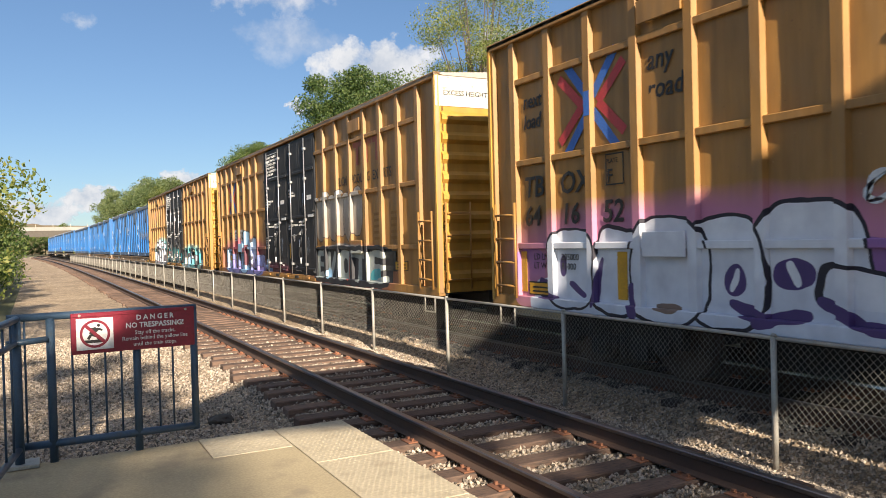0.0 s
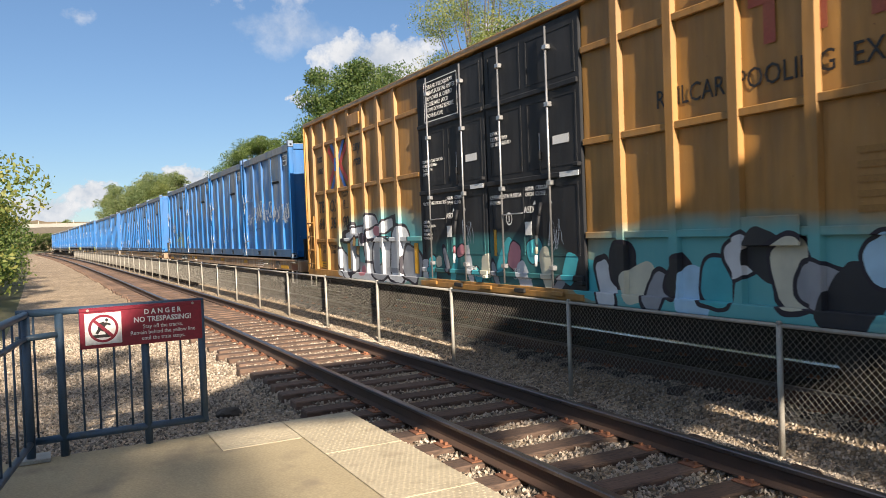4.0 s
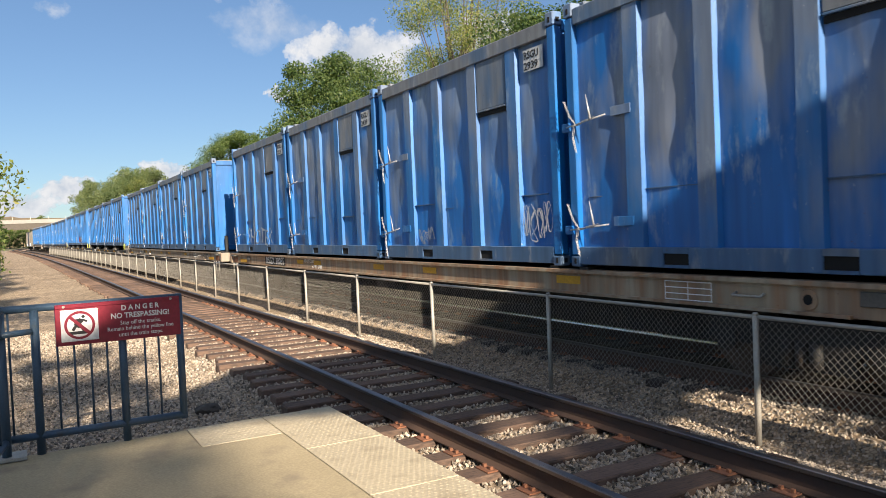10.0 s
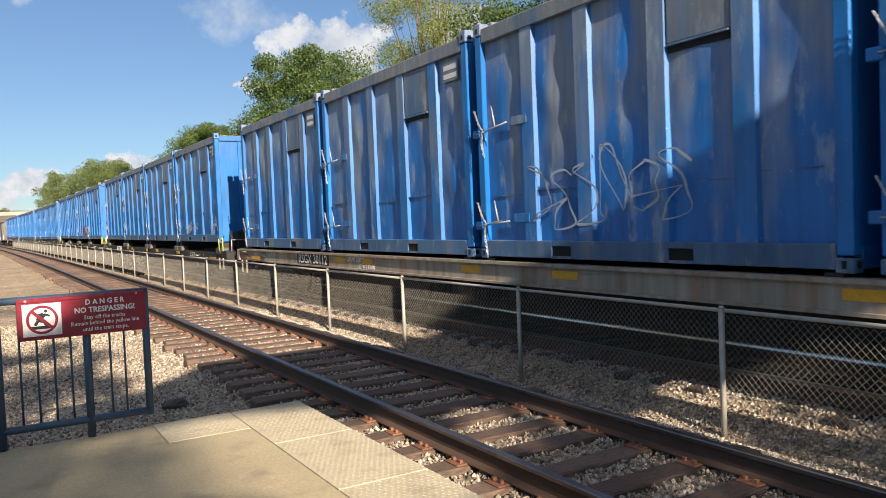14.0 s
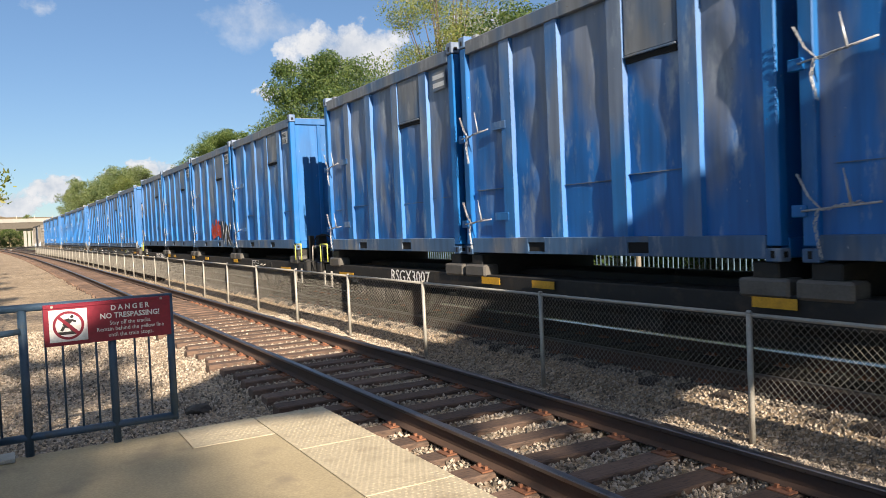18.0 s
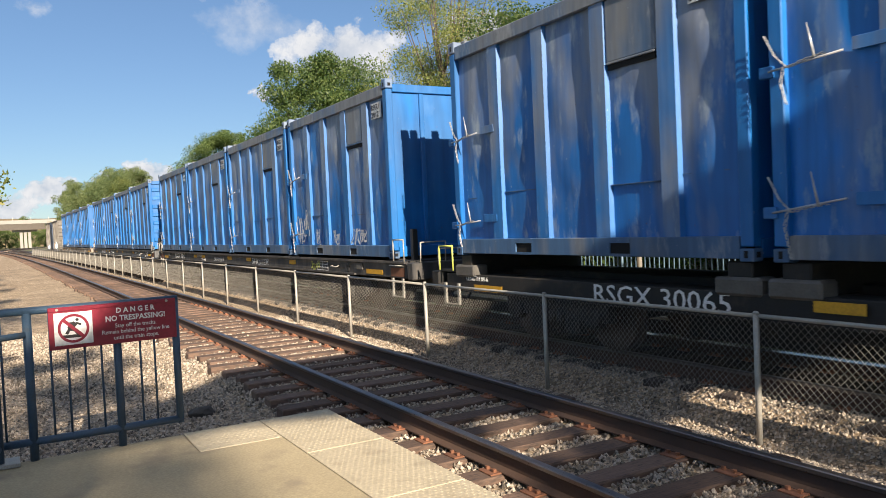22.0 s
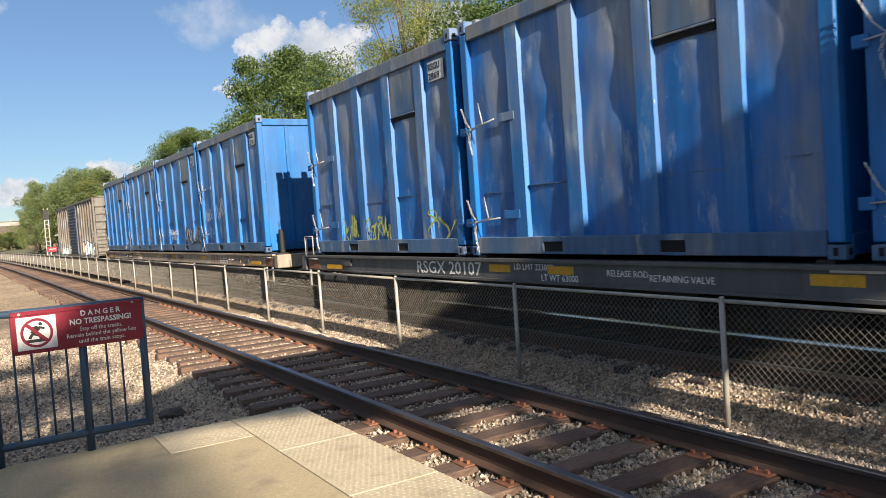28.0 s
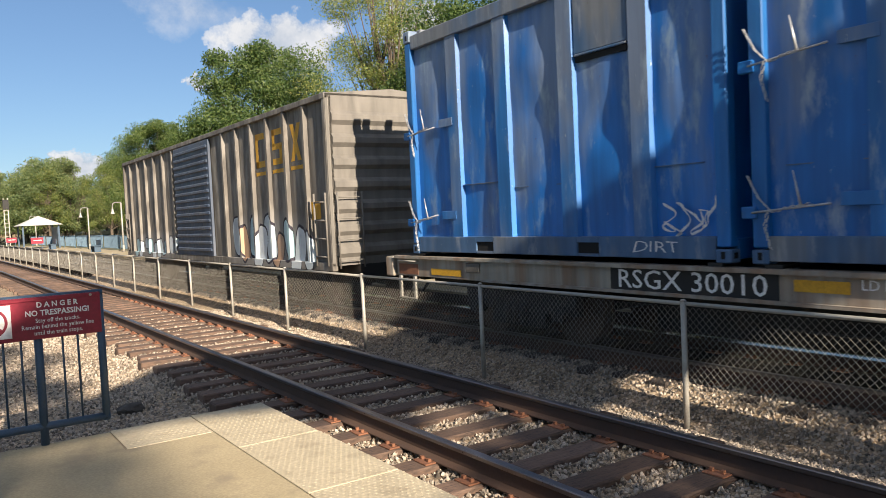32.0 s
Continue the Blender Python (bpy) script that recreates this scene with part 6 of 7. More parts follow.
M_LOGOR = plain("logo_red", (0.52, 0.05, 0.06), (0.45, 0.06, 0.06), 0.6)
M_LOGOB = plain("logo_blue", (0.05, 0.17, 0.56), (0.06, 0.14, 0.44), 0.6)


def ladder(parent, x, y0, y1, z0, z1, n, material, label=""):
    bm = bmesh.new()
    for y in (y0, y1):
        tube(bm, (x, y, z0), (x, y, z1), 0.021, 6)
    for k in range(n):
        z = z0 + (z1 - z0) * (k + 0.5) / n
        tube(bm, (x, y0, z), (x, y1, z), 0.019, 6)
    return part("ladder", bm, material, parent, label)


def boxcar(paint, black, number, patch=False):
    """A tall 60-foot boxcar with outside posts, twin plug doors and corrugated ends."""
    b = empty("boxcar")
    hl, w, z0, z1 = 9.475, 1.55, 0.86, 4.86
    xs = -w + 0.09
    digits = number.split()
    part("side_sheet", slab(xs + 0.05, xs + 0.09, -hl, hl, z0, z1 - 0.05), paint, b)
    part("far_side", slab(w - 0.05, w, -hl, hl, z0, z1 - 0.05), M_OCHP, b)
    doors = (-hl + 6.95, -hl + 11.9)
    posts = [-hl + 0.06] + [-hl + 0.81 + k * 0.905 for k in range(7)] + [hl - 0.65 - k * 0.885 for k in range(7)] + [hl - 0.06]
    for y in posts:
        bm = bmesh.new()
        rib(bm, y, 0.16, 0.125, xs, 0.068, z0, z1 - 0.06)
        part("side_post", bm, paint, b)
    sheets = [*zip(posts[:8], posts[1:8] + [doors[0]]), *zip([doors[1]] + posts[14:7:-1], posts[14:7:-1] + [posts[15]])]
    for k, (ya, yb) in enumerate(sheets):
        part("side_panel", bulged(ya, yb, z0, z1 - 0.1, xs - 0.022, 40 + k + 3 * int(digits[2]), -0.026), paint, b)
    for z in (1.70, 2.93, 4.14):
        for a, c in ((-hl + 0.78, doors[0] - 0.02), (doors[1] + 0.02, hl - 0.62)):
            part("side_rail", slab(xs - 0.056, xs, a, c, z - 0.045, z + 0.045, bevel=0.01), paint, b)
    part("side_sill", slab(xs - 0.085, xs + 0.05, -hl, hl, z0 - 0.06, z0 + 0.10, bevel=0.01), paint, b)
    part("door_sill", slab(xs - 0.10, xs - 0.0845, doors[0], doors[1], z0 - 0.04, z0 + 0.05, bevel=0.005), M_OCHP, b, "dirty ochre sill under the doors")
    for k in range(5):
        y = doors[0] + 0.55 + k * 0.96
        part("door_roller", slab(xs - 0.14, xs - 0.101, y - 0.14, y + 0.14, z0 + 0.0, z0 + 0.07, bevel=0.012), M_BLACK if k % 2 else M_OCHP, b)
    part("roof_rail", slab(xs - 0.09, xs + 0.05, -hl, hl, z1 - 0.12, z1 - 0.01, bevel=0.01), M_OCHP, b)
    bm = bmesh.new()
    prism(bm, [(-w, z1 - 0.03), (0, z1 + 0.09), (w, z1 - 0.03), (w, z1 - 0.08), (-w, z1 - 0.08)], -hl, hl)
    part("roof", bm, M_GALV, b)
    for k, (a, c) in enumerate(((doors[0], (doors[0] + doors[1]) / 2 - 0.02), ((doors[0] + doors[1]) / 2 + 0.02, doors[1]))):
        d = part("plug_door", slab(xs - 0.05, xs + 0.0, a, c, z0 + 0.08, z1 - 0.16, bevel=0.015), black, b)
        for y in (a + 0.28 * (c - a), a + 0.80 * (c - a)):
            bm = bmesh.new()
            tube(bm, (xs - 0.10, y, z0 + 0.12), (xs - 0.10, y, z1 - 0.22), 0.015, 8)
            for z in (1.25, 2.45, 3.55, 4.35):
                box(bm, xs - 0.125, xs - 0.05, y - 0.05, y + 0.05, z - 0.035, z + 0.035, bevel=0.008)
            part("lock_bar", bm, M_STEEL, d, "bare steel lock bar")
        yh = a + 0.38 * (c - a)
        part("lock_handle", pipe([(xs - 0.11, a + 0.80 * (c - a), 2.04), (xs - 0.12, a + 0.68 * (c - a), 2.05), (xs - 0.12, a + 0.56 * (c - a), 2.05)], 0.011, 6), M_STEEL, d, "bare steel handle")
        part("crank_lever", pipe([(xs - 0.09, yh, 2.18), (xs - 0.15, yh - 0.03, 2.00), (xs - 0.15, yh + 0.05, 1.72), (xs - 0.13, yh + 0.10, 1.45)], 0.026, 8), black, d, "bent black crank lever")
        part("lever_grip", pipe([(xs - 0.13, yh + 0.10, 1.43), (xs - 0.13, yh + 0.12, 1.27)], 0.022, 8), M_SPRAYW, d, "worn white grip")
        part("pull_rod", pipe([(xs - 0.075, yh, 2.62), (xs - 0.075, yh, 3.18)], 0.007, 6), M_STEEL, d, "thin bare pull rod")
        part("rod_guide", slab(xs - 0.10, xs - 0.05, yh - 0.03, yh + 0.03, 2.80, 2.92, bevel=0.01), black, d)
        for z in (1.06, 2.66):
            part("hinge_block", slab(xs - 0.12, xs - 0.05, a + 0.01, a + 0.12, z - 0.03, z + 0.03, bevel=0.01), black, d)
        part("edge_strip", slab(xs - 0.094, xs - 0.0855, a + 0.04, a + 0.46, 2.51, 2.58), M_SPRAYW, d, "scuffed white strip")
        if k == 0:
            part("edge_strip", slab(xs - 0.058, xs - 0.05, c - 0.22, c - 0.15, 1.40, 1.82), M_YEL, d, "faded yellow strip")
            bm = bmesh.new()
            inner, outer = [[bm.verts.new((xs - 0.0585, c - 0.62 + r * math.cos(q * math.tau / 20), 1.98 + r * 1.15 * math.sin(q * math.tau / 20))) for q in range(20)] for r in (0.068, 0.088)]
            for q in range(20):
                bm.faces.new((inner[q], inner[q - 1], outer[q - 1], outer[q]))
            box(bm, xs - 0.0592, xs - 0.0582, c - 0.632, c - 0.608, 1.93, 2.03)
            part("round_mark", bm, M_WHITE, d, "white ring stencil with a bar")
        scrawl(d, a + 0.34 * (c - a), 1.52, 0.36, 0.50, xs - 0.054, M_SPRAYF, 50 + k + int(digits[2]), 4, 0.006)
        for dy, sgn in ((0.17, 1), (-0.17, -1)):
            bm = bmesh.new()
            v = [(0.0, 0.0), (sgn * 0.02, 0.06), (sgn * 0.075, -0.005)]
            bm.faces.new([bm.verts.new((xs - 0.0585, yh + dy + p, 2.17 + q)) for p, q in (v if sgn < 0 else v[::-1])])
            part("arrow_mark", bm, M_WHITE, d, "white stencilled arrow")
        for z in (1.12, 2.55, 3.78):
            part("door_rail", slab(xs - 0.085, xs - 0.05, a + 0.03, c - 0.03, z - 0.04, z + 0.04, bevel=0.012), black, d)
        for z, zt in ((1.42, 2.43), (2.67, 3.66), (3.90, 4.58)):
            for ya, yb in ((a + 0.10, a + 0.52 * (c - a)), (a + 0.58 * (c - a), c - 0.10)):
                bm = bmesh.new()
                for q in ((ya, yb, z, z + 0.035), (ya, yb, zt - 0.035, zt), (ya, ya + 0.035, z + 0.036, zt - 0.036), (yb - 0.035, yb, z + 0.036, zt - 0.036)):
                    box(bm, xs - 0.056, xs - 0.05, *q)
                part("panel_bead", bm, black, d)
        xt = xs - 0.0575
        lines = (("CERRAR Y BLOQUEAR\nAMBAS PUERTAS ANTES\nDE MOVER EL CARRO\nCLOSE AND LOCK\nBOTH DOORS BEFORE\nMOVING CAR", 0.84, 4.44, 0.105), ("DO NOT LUBE DOORS\nROLLERS LUBED\nDATE    -16\nTMMB", 0.93, 3.10, 0.078), ("CLOSE THIS DOOR FIRST", 0.95, 2.32, 0.085), ("ABRIR  CERRAR\nOPEN  CLOSE", 0.56, 2.38, 0.085),
                 ("ASD", 0.58, 2.05, 0.14), ("LIBERAR\nPARA CERRAR\nPUERTA\nUNLATCH\nTO CLOSE", 0.95, 1.98, 0.075), ("SEAL\nCANDADO", 0.24, 1.15, 0.10)) if k else (("DEVICE\nDISPOSITIVO\nDE SEGURIDAD", 0.94, 3.3, 0.085), ("CERRAR ESTA PUERTA\nPRIMERO", 0.97, 2.30, 0.09), ("ABRIR  CERRAR\nOPEN  CLOSE", 0.56, 2.38, 0.085), ("ASD", 0.58, 2.05, 0.14), ("SEAL\nCANDADO", 0.72, 1.15, 0.10))
        for text, f, z, size in lines:
            words(text, size, M_WHITE, d, facing(xt, a + (c - a) * f, z), "lettering")
        if k:
            bm = bmesh.new()
            ya, yb = a + 0.87 * (c - a), a + 0.87 * (c - a) - 1.28
            for q in ((yb, ya, 3.84, 3.855), (yb, ya, 4.56, 4.575), (yb, yb + 0.015, 3.856, 4.559), (ya - 0.015, ya, 3.856, 4.559)):
                box(bm, xt - 0.0015, xt, *q)
            part("notice_border", bm, M_WHITE, d, "thin white border round the door notice")
        part("placard", slab(xt - 0.002, xt, a + 0.50 * (c - a), a + 0.57 * (c - a), 1.72, 1.92), M_WHITE, d, "white paper placard")
        part("bar_code_plate", slab(xt - 0.002, xt, a + 0.02 + 0.10 * (c - a), a + 0.26 * (c - a), 2.98, 3.10), M_WHITE, d, "white plate")
    # ends
    for s in (-1, 1):
        e = part("end_wall", slab(-w, w, *sorted((s * hl, s * (hl - 0.06))), z0, z1 - 0.06), M_OCHE, b)
        for k in range(9):
            z = 1.15 + k * 0.36
            bm = bmesh.new()
            q = [(s * hl, z - 0.11), (s * (hl + 0.07), z - 0.04), (s * (hl + 0.07), z + 0.04), (s * hl, z + 0.11)]
            lo = [bm.verts.new((-w + 0.12, y, zz)) for y, zz in q]
            hi = [bm.verts.new((w - 0.12, y, zz)) for y, zz in q]
            for i in range(3):
                bm.faces.new((lo[i], lo[i + 1], hi[i + 1], hi[i]))
            bm.faces.new(lo[::-1])
            bm.faces.new(hi)
            part("corrugation", bm, M_OCHE, e)
        part("end_band", slab(-w + 0.02, w - 0.02, *sorted((s * hl, s * (hl + 0.012))), z1 - 0.62, z1 - 0.08), M_ENDBAND, e, "cream-white band at the top of the end")
        if s < 0:
            words("EXCESS HEIGHT CAR", 0.130, M_INK, e, facing_front(-w + 0.18, -hl - 0.0145, z1 - 0.42), "lettering", 0.002)
        ladder(b, -w - 0.02, s * (hl - 0.18), s * (hl - 0.72), 0.92, 2.35, 4, M_OCHP)
        bm = bmesh.new()
        for x in (-w + 0.12, -w + 0.62):
            tube(bm, (x, s * (hl + 0.12), 0.92), (x, s * (hl + 0.12), 2.5), 0.018, 6)
        for k in range(4):
            tube(bm, (-w + 0.12, s * (hl + 0.12), 1.1 + k * 0.4), (-w + 0.62, s * (hl + 0.12), 1.1 + k * 0.4), 0.013, 6)
        part("end_ladder", bm, M_OCHP, b)
        bm = bmesh.new()
        box(bm, -0.11, 0.11, *sorted((s * hl, s * (hl + 0.68))), 0.66, 0.88, bevel=0.03)
        box(bm, -0.17, 0.17, *sorted((s * (hl + 0.55), s * (hl + 0.80))), 0.60, 0.94, bevel=0.05)
        part("coupler", bm, M_WHEEL, b)
        part("step", pipe([(-w + 0.02, s * (hl - 0.2), 0.86), (-w + 0.02, s * (hl - 0.2), 0.5), (-w + 0.02, s * (hl - 0.6), 0.5), (-w + 0.02, s * (hl - 0.6), 0.86)], 0.015, 6), M_GALV, b)
        adopt(b, BOGIE, pose(0, s * 7.0, 0))
    part("underframe", slab(-0.5, 0.5, -hl, hl, 0.62, z0), M_BLACK, b)
    # black block added under the floor, standing for shade below the car
    part("belly_sill", slab(-0.4, 0.4, -5.4, 5.4, 0.24, 0.622), M_BLACK, b)
    part("floor_plate", slab(-w + 0.1, w - 0.1, -hl + 0.05, hl - 0.05, z0 - 0.04, z0 + 0.02), M_BLACK, b)
    # lettering, as read along the side from the trailing end
    xl = xs - 0.004
    back = 0.82 if patch else 0.0          # the repainted car carries its marks one bay further on
    for text, y, z, size in (("TB", hl - 0.84, 2.42, 0.42), ("OX", hl - 1.72, 2.42, 0.42), (digits[0], hl - 0.84, 2.00, 0.40), (digits[1], hl - 1.74, 2.00, 0.40), (digits[2], hl - 2.62, 2.00, 0.40)):
        words(text, size, M_INK, b, facing(xl - 0.003, y - back, z), "lettering", 0.007, stretch=1.02, lean=0.12)
    if patch:
        for y in (hl - 2.56, hl - 3.44):
            part("stencil_patch", slab(xl - 0.0015, xl, y - 0.63, y, 1.96, 2.36), M_SPRAYW, b, "white patch behind repainted digits")
    words("next\nload", 0.30, M_INK, b, facing(xl, hl - 0.86, 3.72), "lettering", 0.004, stretch=0.85, lean=0.15)
    words("any\nroad", 0.34, M_INK, b, facing(xl, hl - 3.48, 3.76), "lettering", 0.004, stretch=0.9, lean=0.15)
    bm = bmesh.new()
    for y, z in ((hl - (3.88 if patch else 2.10), 2.46), ):
        for q in ((0, 0, 0.34, 0.018), (0, 0.382, 0.34, 0.40), (0, 0, 0.018, 0.40), (0.322, 0, 0.34, 0.40)):
            box(bm, xl - 0.001, xl, y - 0.6 - q[2], y - 0.6 - q[0], z + q[1], z + q[3])
    part("plate_mark", bm, M_INK, b, "small black square stencil")
    words("F", 0.24, M_INK, b, facing(xl, hl - (4.55 if patch else 2.77) + 0.05, 2.50), "lettering", 0.003)
    words("PLATE", 0.085, M_INK, b, facing(xl, hl - (4.50 if patch else 2.72) - 0.03 + 0.05, 2.74), "lettering")
    # crossing-ribbon emblem over two bays and the post between
    cy, cz = hl - 2.42, 3.55
    arms = []
    for s in (-1, 1):
        arms += [(M_LOGOB, 0, (s * 0.52, 0.62), (s * 0.05, 0.10)), (M_LOGOB, 0, (s * 0.05, -0.10), (s * 0.52, -0.62)), (M_LOGOR, 1, (s * 0.66, 0.44), (s * 0.16, 0.0)), (M_LOGOR, 1, (s * 0.16, 0.0), (s * 0.66, -0.44))]
    arms.append((M_LOGOB, 2, (0.0, 0.16), (0.0, -0.16)))
    for mat_, lift, p, q in arms:
        p, q = Vector(p), Vector(q)
        d = (q - p).normalized()
        nrm = Vector((-d.y, d.x)) * (0.066 if lift < 2 else 0.06)
        off = xl - 0.001 * (lift + 1) if lift < 2 else xs - 0.0705
        bm = bmesh.new()
        bm.faces.new([bm.verts.new((off, cy + v.x, cz + v.y)) for v in (p - nrm, q - nrm, q + nrm, p + nrm)])
        part("emblem", bm, mat_, b, "ribbon-cross emblem")
    words("RAILCAR  POOLING  EXPERTS", 0.30, M_INK, b, facing(xl, -hl + 5.6, 3.16), "lettering", 0.0, stretch=0.86)
    for k in range(3):
        y = -hl + 4.0 - k * 0.56
        bm = slab(xl - 0.001, xl, y - 0.25, y + 0.25, 3.96, 4.08)
        box(bm, xl - 0.001, xl, y - 0.07, y + 0.07, 3.56, 3.959)
        part("emblem", bm, M_LOGOF, b, "faded red company emblem")
    for y, z in ((-hl + 1.25, 0.98), (hl - 1.22, 0.98)) if not patch else ((-hl + 1.75, 1.22), (hl - 2.08, 1.24)):
        wp = part("warning_plate", slab(xl - 0.007, xl, y - 0.30, y + 0.30, z, z + 0.20), M_INK, b, "yellow warning plate with a black border")
        part("plate_face", slab(xl - 0.009, xl - 0.007, y - 0.28, y + 0.28, z + 0.02, z + 0.18), M_YEL, wp)
        for q in (0.12, 0.06):
            part("lettering_bar", slab(xl - 0.0105, xl - 0.009, y - 0.22, y + 0.20, z + q - 0.012, z + q + 0.012), M_INK, wp)
    for y in (hl - 2.98,) if patch else (-hl + 1.0, doors[1] + 0.35, hl - 0.78, hl - 2.98):
        part("reflector", slab(xl - 0.005, xl, y - 0.09, y + 0.09, 1.02, 1.62), M_YEL, b, "upright yellow reflector strip")
    for y, text in ((hl - 1.05, "LD LMT\nLT WT"), (hl - 1.72, "205000\n81000")):
        words(text, 0.13, M_INK, b, facing(xl, y, 1.50), "lettering")
    for yb in (-hl + 2.1, -hl + 3.0):
        for k in range(5):
            part("data_bar", slab(xl - 0.002, xl, yb - 0.30 + (k % 3) * 0.06, yb + 0.12, 1.86 + 0.13 * k, 1.92 + 0.13 * k), M_INKF, b, "faded stencilled data line")
    part("data_board", slab(xl - 0.006, xl, -hl + 2.0, -hl + 2.55, 1.20, 1.62), M_INK, b, "black data board")
    for y in (-hl + 4.0, hl - 3.77):
        part("defect_board", slab(xs - 0.10, xs - 0.07, y - 0.36, y + 0.36, 4.30, 4.58, bevel=0.01), M_OCHP, b)
        part("lower_board", slab(xs - 0.10, xs - 0.07, y - 0.34, y + 0.34, 1.56, 1.86, bevel=0.01), paint, b)
    if digits[0] == "64" and digits[1] == "16":
        scrawl(b, hl - 6.15, 2.05, 0.85, 0.32, xl, M_SPRAYW, 33, 3, 0.03)
    if patch:
        scrawl(b, hl - 0.12, 3.75, 0.48, 0.34, xl - 0.07, M_INK, 35, 4, 0.014)
        scrawl(b, hl - 0.20, 4.15, 0.30, 0.16, xl - 0.07, M_INK, 36, 3, 0.014)
        scrawl(b, hl - 1.50, 0.98, 2.3, 0.62, xl, M_INK, 37, 5, 0.016)
        scrawl(b, hl - 4.60, 0.96, 2.2, 0.55, xl, M_INK, 38, 5, 0.016)
        scrawl(b, hl - 1.70, 1.02, 2.0, 0.48, xl, M_SPRAYW, 39, 4, 0.010)
    return b


def grey_boxcar():
    """An old 50-foot boxcar with a horizontally ribbed sliding door."""
    b = empty("grey_boxcar")
    rng = random.Random(4)
    hues = ((0.52, 0.58, 0.60), (0.62, 0.66, 0.68), (0.40, 0.55, 0.58), (0.45, 0.30, 0.20))
    old_tags = ([(-5.0, 1.3, 2.6, 0.8, (0.22, 0.21, 0.20)), (4.6, 1.2, 3.2, 0.5, (0.22, 0.21, 0.20))],
                [(-7.3 + 0.52 * k, rng.uniform(1.1, 1.5), rng.uniform(0.22, 0.36), rng.uniform(0.35, 0.62), rng.uniform(-0.4, 0.4), 3, *(hues[k % 4],) * 2, 0.03) for k in range(9)]
                + [(2.2 + 0.6 * k, rng.uniform(1.0, 1.25), 0.25, rng.uniform(0.15, 0.4), rng.uniform(-0.4, 0.4), 3, *(hues[k % 3],) * 2, 0.03) for k in range(9)])
    paint = wagon_paint("boxcar_grey_brown", (0.115, 0.100, 0.085), (0.19, 0.175, 0.155), 0.9, 0.6, old_tags, 31.0, 0.8)
    endp = wagon_paint("boxcar_end_grey", (0.20, 0.185, 0.165), (0.11, 0.10, 0.09), 0.6, 0.6, seed=17.0)
    doorp = wagon_paint("boxcar_door_blue_grey", (0.075, 0.10, 0.15), (0.10, 0.10, 0.11), 0.5, 0.5, seed=19.0)
    hl, w, z0, z1 = 8.4, 1.48, 0.90, 4.18
    xs = -w + 0.07
    part("side_sheet", slab(xs, xs + 0.05, -hl, hl, z0, z1 - 0.03), paint, b)
    part("far_side", slab(w - 0.05, w, -hl, hl, z0, z1 - 0.03), endp, b)
    d0, d1 = -hl + 6.9, -hl + 10.1
    for y in [-hl + 0.08 + k * 0.97 for k in range(7)] + [d1 + 0.35 + k * 1.08 for k in range(6)] + [hl - 0.08]:
        bm = bmesh.new()
        rib(bm, y, 0.17, 0.10, xs, 0.075, z0, z1 - 0.1)
        part("side_post", bm, paint, b)
    door = part("sliding_door", slab(xs - 0.09, xs - 0.02, d0, d1, z0 + 0.06, z1 - 0.15, bevel=0.01), doorp, b, "blue-grey ribbed sliding door")
    for k in range(15):
        z = z0 + 0.22 + k * 0.195
        part("door_rib", slab(xs - 0.13, xs - 0.09, d0 + 0.06, d1 - 0.06, z - 0.045, z + 0.045, bevel=0.02), doorp, door)
    part("side_sill", slab(xs - 0.08, xs + 0.04, -hl, hl, z0 - 0.10, z0 + 0.06, bevel=0.01), paint, b)
    part("roof_rail", slab(xs - 0.085, xs + 0.04, -hl, hl, z1 - 0.12, z1 - 0.01, bevel=0.01), paint, b)
    bm = bmesh.new()
    prism(bm, [(-w, z1 - 0.02), (0, z1 + 0.12), (w, z1 - 0.02), (w, z1 - 0.06), (-w, z1 - 0.06)], -hl, hl)
    part("roof", bm, endp, b)
    for s in (-1, 1):
        e = part("end_wall", slab(-w, w, *sorted((s * hl, s * (hl - 0.05))), z0, z1 - 0.02), endp, b)
        for k in range(7):
            z = 1.18 + k * 0.42
            bm = bmesh.new()
            q = [(s * hl, z - 0.13), (s * (hl + 0.07), z - 0.05), (s * (hl + 0.07), z + 0.05), (s * hl, z + 0.13)]
            lo = [bm.verts.new((-w + 0.10, y, zz)) for y, zz in q]
            hi = [bm.verts.new((w - 0.10, y, zz)) for y, zz in q]
            for i in range(3):
                bm.faces.new((lo[i], lo[i + 1], hi[i + 1], hi[i]))
            bm.faces.new(lo[::-1])
            bm.faces.new(hi)
            part("corrugation", bm, endp, e)
        ladder(b, -w - 0.02, s * (hl - 0.15), s * (hl - 0.65), 0.9, 2.3, 4, endp)
        bm = bmesh.new()
        for x in (-w + 0.10, -w + 0.62):
            tube(bm, (x, s * (hl + 0.12), 0.85), (x, s * (hl + 0.12), 2.3), 0.018, 6)
        for k in range(4):
            tube(bm, (-w + 0.10, s * (hl + 0.12), 1.0 + k * 0.4), (-w + 0.62, s * (hl + 0.12), 1.0 + k * 0.4), 0.013, 6)
        part("end_ladder", bm, endp, b)
        bm = bmesh.new()
        box(bm, -0.11, 0.11, *sorted((s * hl, s * (hl + 0.7))), 0.66, 0.88, bevel=0.03)
        part("coupler", bm, M_WHEEL, b)
        adopt(b, BOGIE, pose(0, s * 6.2, 0))
    part("underframe", slab(-0.9, 0.9, -hl, hl, 0.62, z0), M_BLACK, b)
